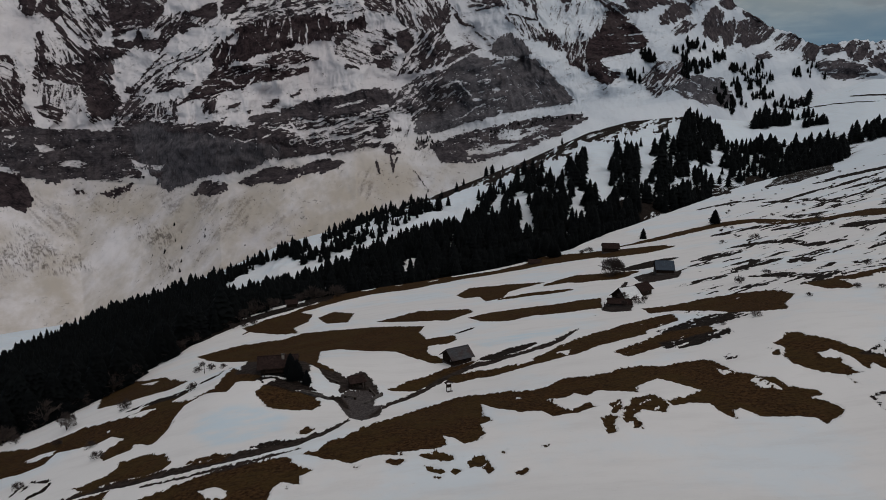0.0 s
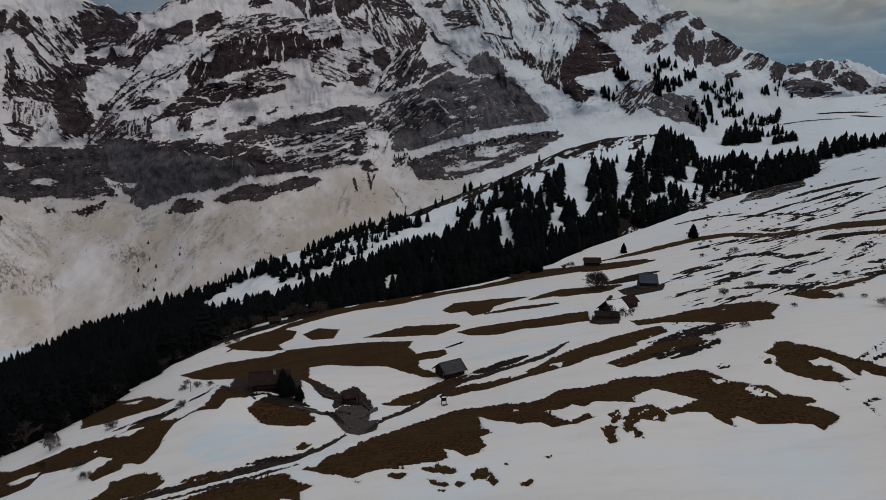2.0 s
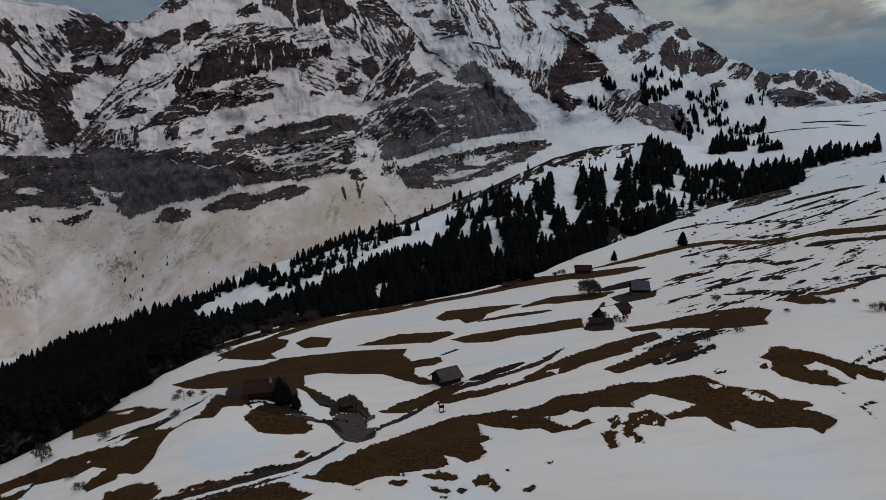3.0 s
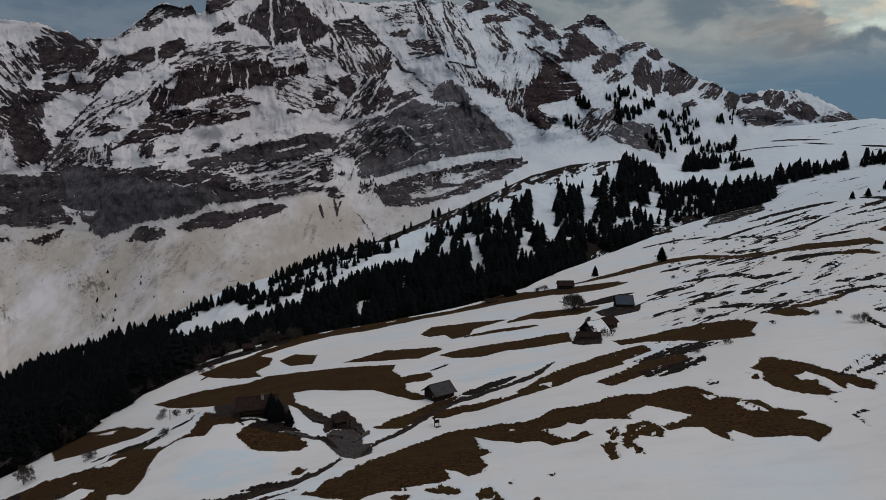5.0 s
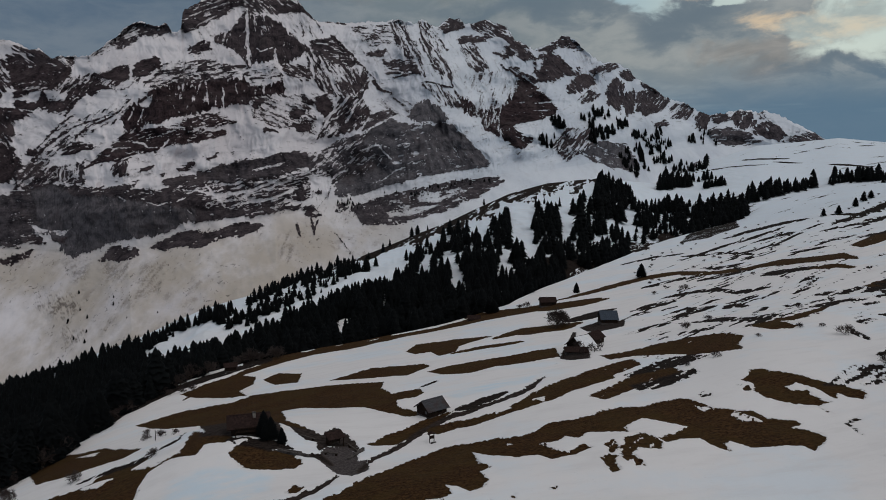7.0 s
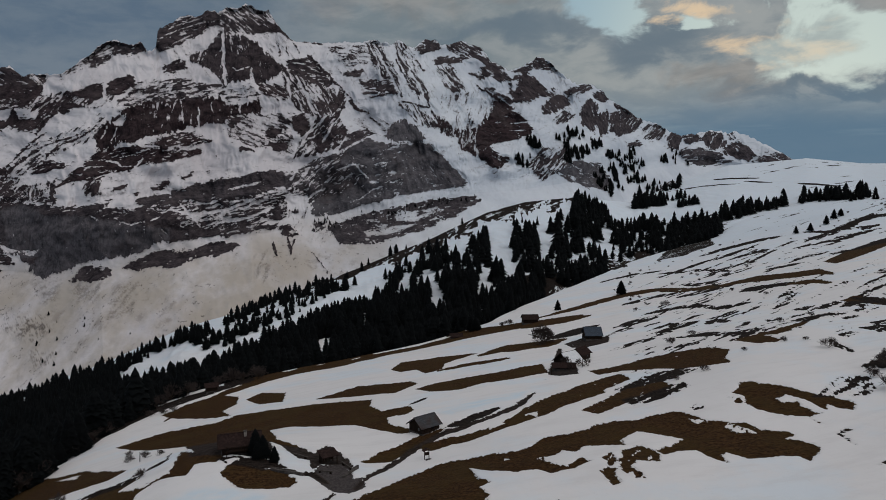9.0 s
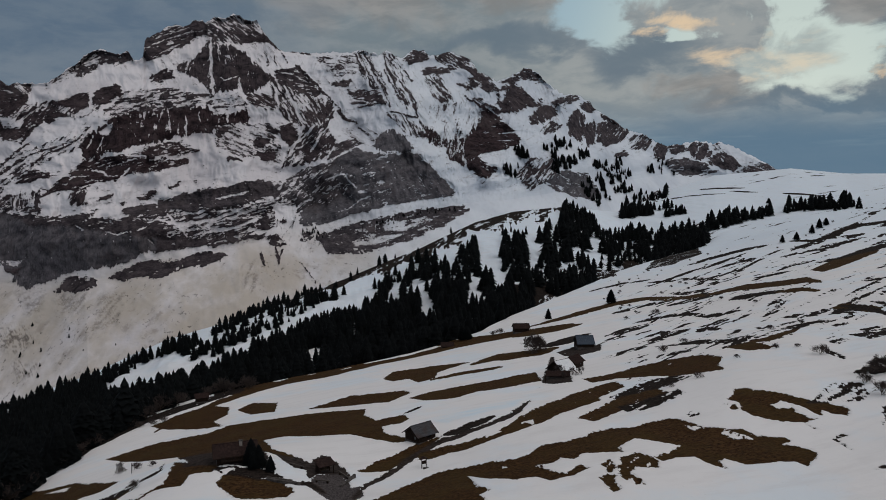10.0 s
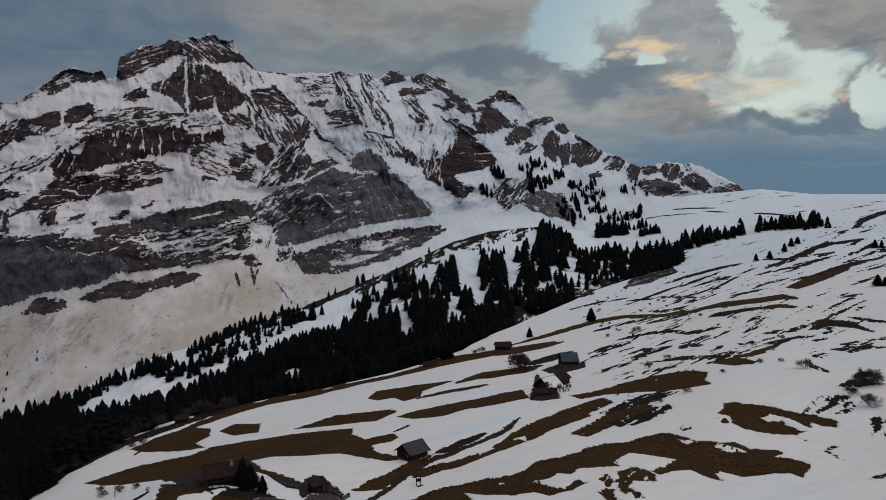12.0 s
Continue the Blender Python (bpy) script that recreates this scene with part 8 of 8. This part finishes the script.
def lean_to(x, y, turn):
    """An open wood shelter: four posts and one sloping roof."""
    root = tagged(new("wood_shelter"), "dark open wood shelter beside a muddy yard", "shelter")
    root.matrix_world = pose(x, y, float(ground_z(x, y)), 0, 0, turn)
    for px in (-1.5, 1.5):
        for py, h in ((-1.0, 1.5), (1.0, 2.1)):
            part("post", boxed(px, py, h / 2 - 0.3, 0.18, 0.18, h + 0.6, bevel=0.02), OLD_WOOD, root)
    part("roof", boxed(0, 0, 1.95, 3.8, 2.9, 0.14, Matrix.Rotation(0.27, 4, "X"), 0.02), BROWN_ROOF, root)
    part("back_wall", boxed(0, 1.02, 0.9, 3.1, 0.1, 1.8), OLD_WOOD, root)
    part("side_wall", boxed(-1.55, 0, 0.8, 0.1, 2.0, 1.6), OLD_WOOD, root)
    for k in range(4):
        log = bmesh.new()
        bmesh.ops.create_cone(log, cap_ends=True, segments=8, radius1=0.22, radius2=0.2, depth=1.8, matrix=Matrix.Translation((0.2 * k - 0.4, 0.5, 0.2 + 0.3 * k)) @ Matrix.Rotation(radians(90), 4, "Y"))
        part("log", log, BARK, root)


lean_to(-18.8, 140.0, 25)


def shrine(x, y):
    root = tagged(new("wayside_shrine"), "small dark wooden wayside shelter on posts in snow", "shrine")
    root.matrix_world = pose(x, y, float(ground_z(x, y)), 0, 0, 15)
    for px in (-0.5, 0.5):
        part("post", boxed(px, 0, 0.9, 0.14, 0.14, 2.2, bevel=0.02), OLD_WOOD, root)
    part("board", boxed(0, 0.02, 1.15, 1.0, 0.06, 0.7), OLD_WOOD, root)
    for s in (-1, 1):
        part("roof_slope", boxed(s * 0.42, 0, 2.05, 1.0, 0.9, 0.07, Matrix.Rotation(s * 0.5, 4, "Y")), BROWN_ROOF, root)
    part("step", boxed(0.1, -0.7, 0.05, 1.2, 0.5, 0.5, bevel=0.04), STONE, root)


shrine(1.2, 136.0)


# low rows of stone blocks, added in place of snowy timber beams
def block_row(x, y, turn, length, height, label):
    root = tagged(new("grey_blocks"), label, "wall")
    root.matrix_world = pose(x, y, float(ground_z(x, y)), 0, 0, turn)
    rng = random.Random(int(x * 10))
    at = -length / 2
    while at < length / 2:
        s = rng.uniform(0.5, 0.9)
        part("stone", boxed(at + s / 2, rng.uniform(-0.05, 0.05), height / 2 - 0.2, s * 0.97, 0.55, height + 0.4 + rng.uniform(-0.1, 0.1), Matrix.Rotation(rng.uniform(-0.06, 0.06), 4, "Z"), 0.06), STONE, root)
        at += s


block_row(-27.0, 133.5, -28, 7.0, 0.4, "low row of grey blocks standing in for beams below the chalet")
block_row(-14.5, 133.0, 60, 6.0, 0.35, "low row of grey blocks standing in for beams round the yard")


def beam(x, y, turn, length, label):
    """A squared timber lying on the ground, propped on two short blocks."""
    root = tagged(new("timber_beam"), label, "beam", "timber in the yard")
    root.matrix_world = pose(x, y, float(ground_z(x, y)), 0, 0, turn)
    part("timber", boxed(0, 0, 0.22, length, 0.26, 0.24, Matrix.Rotation(0.02, 4, "Y"), 0.03), GREY_WOOD, root)
    for e in (-0.35, 0.35):
        part("block", boxed(e * length, 0, -0.05, 0.3, 0.45, 0.5, bevel=0.03), OLD_WOOD, root)


for bx, by, bt, bl in ((-27.6, 134.6, -24, 5.5), (-15.0, 137.2, -62, 4.5), (-24.6, 143.0, -40, 4.0), (-19.4, 133.6, -20, 3.2)):
    beam(bx, by, bt, bl, "grey weathered timber beam lying in the chalet's yard")


# ---- spruces ----
def spruce_points(tiers, spokes, seed):
    """Crown of a spruce one metre tall: tiers of drooping, uneven boughs."""
    rng = random.Random(seed)
    verts, faces = [], []
    for i in range(tiers):
        f = i / (tiers - 1)
        z = 0.09 + 0.84 * f
        reach = (0.2 * (1 - f) ** 0.62 + 0.008) * rng.uniform(0.85, 1.12)
        start, top = rng.random() * 6.3, len(verts)
        verts.append((0, 0, min(z + (0.05 + 1.35 / (tiers - 1)) * (1 - 0.3 * f), 1.0)))
        for k in range(spokes):
            a = start + 6.2832 * k / spokes + rng.uniform(-0.15, 0.15)
            b = a + 3.1416 / spokes
            r = reach * rng.uniform(0.75, 1.15)
            verts.append((r * math.cos(a), r * math.sin(a), z - 0.035 * (1 - 0.5 * f) * rng.uniform(0.3, 1.9)))
            verts.append((0.76 * reach * math.cos(b), 0.76 * reach * math.sin(b), z + 0.012))
        n = 2 * spokes
        for k in range(n):
            faces.append((top, top + 1 + k, top + 1 + (k + 1) % n))
    return np.array(verts), np.array(faces)


def mesh_from(name, verts, faces, mat):
    me = bpy.data.meshes.new(name)
    me.vertices.add(len(verts))
    me.vertices.foreach_set("co", np.asarray(verts, np.float32).ravel())
    me.loops.add(faces.size)
    me.loops.foreach_set("vertex_index", faces.ravel().astype(np.int32))
    me.polygons.add(len(faces))
    me.polygons.foreach_set("loop_start", np.arange(0, faces.size, faces.shape[1], dtype=np.int32))
    me.update()
    me.materials.append(mat)
    return me


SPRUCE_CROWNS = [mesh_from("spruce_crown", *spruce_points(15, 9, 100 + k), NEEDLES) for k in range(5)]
trunk_bm = bmesh.new()
bmesh.ops.create_cone(trunk_bm, cap_ends=True, segments=7, radius1=0.016, radius2=0.004, depth=0.95, matrix=Matrix.Translation((0, 0, 0.43)))
SPRUCE_TRUNK = bpy.data.meshes.new("spruce_trunk")
trunk_bm.to_mesh(SPRUCE_TRUNK)
trunk_bm.free()
SPRUCE_TRUNK.materials.append(BARK)


def spruce(x, y, tall, seed, label, group, broad=1.0):
    rng = random.Random(seed)
    root = tagged(new("spruce_tree"), label, "tree", group)
    root.matrix_world = pose(x, y, float(ground_z(x, y)) - 0.2, 0, 0, rng.uniform(0, 360))
    for kind, me in (("trunk", SPRUCE_TRUNK), ("crown", SPRUCE_CROWNS[seed % 5])):
        ob = part_data(kind, me, root)
        wide = rng.uniform(1.25, 1.9) * broad
        ob.scale = (tall * wide, tall * wide, tall)


def joined_spruces(name, places, label, tiers, spokes):
    """Many spruces far off as one mesh. places: x, y, z, height."""
    shapes = [spruce_points(tiers, spokes, 300 + k) for k in range(6)]
    vs, fs, count = [], [], 0
    rng = np.random.default_rng(5)
    for k, (x, y, z, h) in enumerate(places):
        v, f = shapes[k % 6]
        a, wide = rng.uniform(0, 6.28), rng.uniform(1.2, 1.95)
        c, s = math.cos(a), math.sin(a)
        q = np.stack([(v[:, 0] * c - v[:, 1] * s) * h * wide + x, (v[:, 0] * s + v[:, 1] * c) * h * wide + y, v[:, 2] * h + z], 1)
        vs.append(q)
        fs.append(f + count)
        count += len(v)
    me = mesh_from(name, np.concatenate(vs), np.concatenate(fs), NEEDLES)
    return tagged(new(name, me), label, "trees", kind="stuff")


def inside_any(x, y, outlines, soft=0.01):
    found = np.zeros(x.shape)
    for dense, outline in outlines:
        near, depth = outline_depth(x, y, outline)
        found[near] = np.maximum(found[near], dense * smooth(depth, -soft, soft))
    return found


rng = np.random.default_rng(12)
gx, gy = np.meshgrid(np.arange(-700, 900, 5.2), np.arange(150, 1750, 5.2))
gx = gx + rng.uniform(-2.5, 2.5, gx.shape)
gy = gy + rng.uniform(-2.5, 2.5, gy.shape)
dense = inside_any(gx, gy, FOREST, 3.5)
for outline in GLADE:
    near, depth = outline_depth(gx, gy, outline)
    dense[near] = np.where(depth > 0, 0, dense[near])
gaz, gr = np.degrees(np.arctan2(gx - SURVEY.x, gy - SURVEY.y)), np.hypot(gx - SURVEY.x, gy - SURVEY.y)
edge_r = along(gaz, BROW)
mouth = (gaz > -44) & (gaz < 17) & (gr > edge_r * (1.012 - 0.03 * (gaz < -13))) & (gr < edge_r + 0.26 * (along(gaz, WOODED) - edge_r))
dense = dense * (1 - 0.3 * smooth(gaz, 15, 19))
dense = np.where(mouth, np.maximum(dense, 1.3), dense * (1 + 0.25 * (gaz < 6)))
stand = (rng.random(gx.shape) < dense * (0.85 + 0.9 * smooth(gaz, 8, 13) * fbm(gx / 22, gy / 22, 3, 131) + 0.35 * fbm(gx / 25, gy / 25, 2, 131))) & (gr > edge_r * (1.005 - 0.023 * (gaz < -13)))
fx, fy, fr = gx[stand], gy[stand], gr[stand]
fh = (8.0 + 1.0 * smooth(gaz[stand], -2, 10) + (14 + 2 * smooth(gaz[stand], -2, 10)) * rng.random(fx.shape) ** 1.3) * (0.9 + 0.25 * fbm(fx / 60, fy / 60, 2, 137)) * (1 - 0.3 * (1 - smooth(gaz[stand], 2, 8)) * smooth(fr / along(gaz[stand], BROW), 1.35, 1.7))
order = np.argsort(fr)
for k, i in enumerate(order[:260]):
    spruce(fx[i], fy[i], fh[i], k, "dark spruce tree in the forest edge below the meadow", "spruces of the forest edge")
rest = order[260:]
for near_stand, tiers, spokes, told in ((True, 9, 6, "dense dark spruce forest on a snowy ravine slope"), (False, 6, 5, "dark spruce forest along the far wooded ridge")):
    some = rest[(fr[rest] < 640) == near_stand]
    joined_spruces("spruce_forest", np.stack([fx[some], fy[some], ground_z(fx[some], fy[some]) - 0.5, fh[some]], 1), told, tiers, spokes)
for k, (x, y) in enumerate(LONE_SPRUCES):
    spruce(x, y, (5.0 if y < 300 else 8.5) * random.Random(k).uniform(0.75, 1.2), 500 + k, "small lone spruce standing in the snowy pasture", "lone spruces", 1.4)
for k, (x, y, h) in enumerate([(-33.6, 142.4, 6.0), (-32.0, 141.4, 5.0), (-33.0, 140.4, 3.8), (-29.6, 139.6, 3.4)]):
    spruce(x, y, h, 600 + k, "dark spruce tree crowding the chalet's corner", "spruces by the chalet", 1.15)

# spruces scattered over the mountain's lower terraces
ga, ge = np.meshgrid(np.arange(-38, 40, 0.15), np.arange(-16, 8, 0.12))
ga = ga + rng.uniform(-0.12, 0.12, ga.shape)
ge = ge + rng.uniform(-0.12, 0.12, ge.shape)
keep = rng.random(ga.shape) < inside_any(ga, ge, FAR_WOOD, 0.15) * (0.5 + 1.3 * fbm(ga / 0.8, ge / 0.6, 3, 151))
spots = []
for a, e in zip(ga[keep], ge[keep]):
    col = int(round((a - MA[0]) / STEP))
    row = int(np.searchsorted(el[:355, col], e))
    if 0 < row < 354:
        spots.append((MX[row, col], MY[row, col], MZ2[row, col] + SURVEY.z - 1.0, rng.uniform(13, 25) if a > 15 else rng.uniform(4, 8)))
joined_spruces("mountain_spruces", spots, "small dark spruces scattered on the mountain's snowy terraces", 8, 6)


# ---- leafless trees and bushes ----
def limbs(seed, stems, tall, spread, depth, full=False):
    """Tapered limbs of a leafless tree: heavy ones and thin ones apart."""
    rng = random.Random(seed)
    heavy, thin = ([], []), ([], [])

    def tube(into, a, b, ra, rb):
        verts, faces = into
        d = (b - a).normalized()
        u = d.orthogonal().normalized()
        v = d.cross(u)
        n = len(verts)
        for c, r in ((a, ra), (b, rb)):
            for k in range(3):
                t = 2.0944 * k
                verts.append(c + (u * math.cos(t) + v * math.sin(t)) * r)
        for k in range(3):
            faces.append((n + k, n + (k + 1) % 3, n + 3 + (k + 1) % 3, n + 3 + k))

    slim = (0.0048 if full else 0.0062) if stems == 1 else 0.0055
    lengths = (0.16, 0.33, 0.27, 0.21, 0.15, 0.10) if stems == 1 else (0.34, 0.30, 0.24, 0.17)

    def grow(a, d, r, level):
        b = a + d * tall * lengths[level] * rng.uniform(0.8, 1.15)
        tube(heavy if level < 2 else thin, a, b, r, max(r * 0.66, tall * slim))
        if level >= depth:
            return
        for _ in range(((3, 3, 4), (4, 5, 5))[full and level in (1, 2)][rng.randrange(3)] if level else (8 if full else 6)):
            out = Vector((rng.gauss(0, 1), rng.gauss(0, 1), rng.gauss(0, 0.7))).normalized()
            nd = (d + out * spread + Vector((0, 0, 0.06))).normalized()
            grow(a + (b - a) * rng.uniform(0.5, 1.0), nd, max(r * 0.6, tall * slim * 1.2), level + 1)

    for _ in range(stems):
        lean = Vector((rng.gauss(0, 0.45 if stems > 1 else 0.08), rng.gauss(0, 0.45 if stems > 1 else 0.08), 1)).normalized()
        foot = Vector((rng.gauss(0, 0.1), rng.gauss(0, 0.1), 0)) * tall if stems > 1 else Vector()
        grow(foot - Vector((0, 0, 0.05 * tall)), lean, tall * (0.03 if stems == 1 else 0.014), 0)
    return heavy, thin


def leafless(seed, stems, tall, spread, depth, full=False):
    made = []
    for (verts, faces), kind, mat in zip(limbs(seed, stems, tall, spread, depth, full), ("trunk", "crown"), (BARK, TWIGS)):
        made.append(mesh_from(kind, np.array([tuple(v) for v in verts]), np.array(faces), mat))
    return made


ROUND_TREES = [leafless(20 + k, 1, 1.0, 0.95, 5) for k in range(3)]
EDGE_TREES = [leafless(80 + k, 1, 1.0, 0.9, 4) for k in range(2)]
FULL_TREES = [leafless(60 + k, 1, 1.0, 0.95, 5, True) for k in range(2)]
SHRUBS = [leafless(40 + k, 6, 1.0, 0.8, 3) for k in range(4)]


def bare_tree(x, y, tall, shape, name, label, group, slender=1.0):
    root = tagged(new(name), label, "tree" if "tree" in name else "bush", group)
    root.matrix_world = pose(x, y, float(ground_z(x, y)) - 0.1, 0, 0, (x * 37) % 360)
    for kind, me in zip(("trunk", "crown"), shape):
        ob = part_data(kind, me, root)
        ob.scale = (tall * slender, tall * slender, tall)


bare_tree(71.5, 280.0, 9.0, FULL_TREES[0], "leafless_tree", "broad leafless tree with round crown on the meadow", "leafless trees")
bare_tree(106.0, 133.0, 5.0, FULL_TREES[1], "leafless_tree", "low round leafless tree on a dark earth patch", "leafless trees")
bare_tree(94.5, 120.5, 4.0, SHRUBS[1], "leafless_tree", "upright many-stemmed leafless tree in snow", "leafless trees")
bare_tree(-88.5, 148.6, 6.0, ROUND_TREES[2], "leafless_tree", "slender leafless tree on the snowy slope", "leafless trees", 0.62)
bare_tree(-74.7, 150.6, 3.2, SHRUBS[2], "leafless_tree", "many-stemmed leafless tree on a snow strip", "leafless trees")
for k, (x, y, h) in enumerate([(60.4, 206.5, 3.2), (57.8, 211.7, 4.2), (55.9, 203.5, 2.8), (62.9, 205.5, 3.0)]):
    bare_tree(x, y, h, ROUND_TREES[k % 3], "leafless_tree", "thin leafless tree standing beside the old farm sheds", "trees by the farm", 0.7)
# leafless trees standing along the forest's edge on the brow
rim = random.Random(31)
for k in range(34):
    b = rim.uniform(-33, -7)
    r = float(along(np.array([b]), BROW)[0]) * rim.uniform(0.97, 1.01)
    x, y = SURVEY.x + r * math.sin(radians(b)), SURVEY.y + r * math.cos(radians(b))
    bare_tree(x, y, rim.uniform(4.5, 9.0), EDGE_TREES[k % 2] if k % 2 else SHRUBS[k % 4], "leafless_tree", "grey-brown leafless tree at the forest's edge", "leafless trees of the forest edge")
for k, (x, y, h) in enumerate(BUSHES):
    bare_tree(x, y, h, SHRUBS[k % 4], "leafless_bush", "grey-brown leafless bush growing through the snow", "leafless bushes")


# low scrub all over the thinly covered pasture
scrub = np.random.default_rng(77)
placed = 0
while placed < 60:
    b, s = scrub.uniform(22, 44), scrub.uniform(-0.25, 0.7)
    r = 250 * math.exp(s + 0.030 * b)
    x, y = SURVEY.x + r * math.sin(radians(b)), SURVEY.y + r * math.cos(radians(b))
    if inside_any(np.array([x]), np.array([y]), [(1, o) for o in STREAKS])[0] > 0:
        bare_tree(x, y, float(scrub.uniform(1.2, 2.6)), SHRUBS[placed % 4], "leafless_bush", "low dark scrub bush among streaks of old snow", "pasture scrub")
        placed += 1


def pole(x, y, tall):
    root = tagged(new("wooden_pole"), "thin dark wooden pole standing in the snow", "pole", "poles by the farm")
    root.matrix_world = pose(x, y, float(ground_z(x, y)), 0, 2, 0)
    bm = bmesh.new()
    bmesh.ops.create_cone(bm, cap_ends=True, segments=8, radius1=0.11, radius2=0.08, depth=tall + 0.6, matrix=Matrix.Translation((0, 0, tall / 2 - 0.3)))
    part("shaft", bm, OLD_WOOD, root)
    part("cap", boxed(0, 0, tall, 0.3, 0.3, 0.06), OLD_WOOD, root)


for x, y in ((49.0, 200.0), (60.5, 204.0), (-66.0, 178.0)):
    pole(x, y, 2.6)
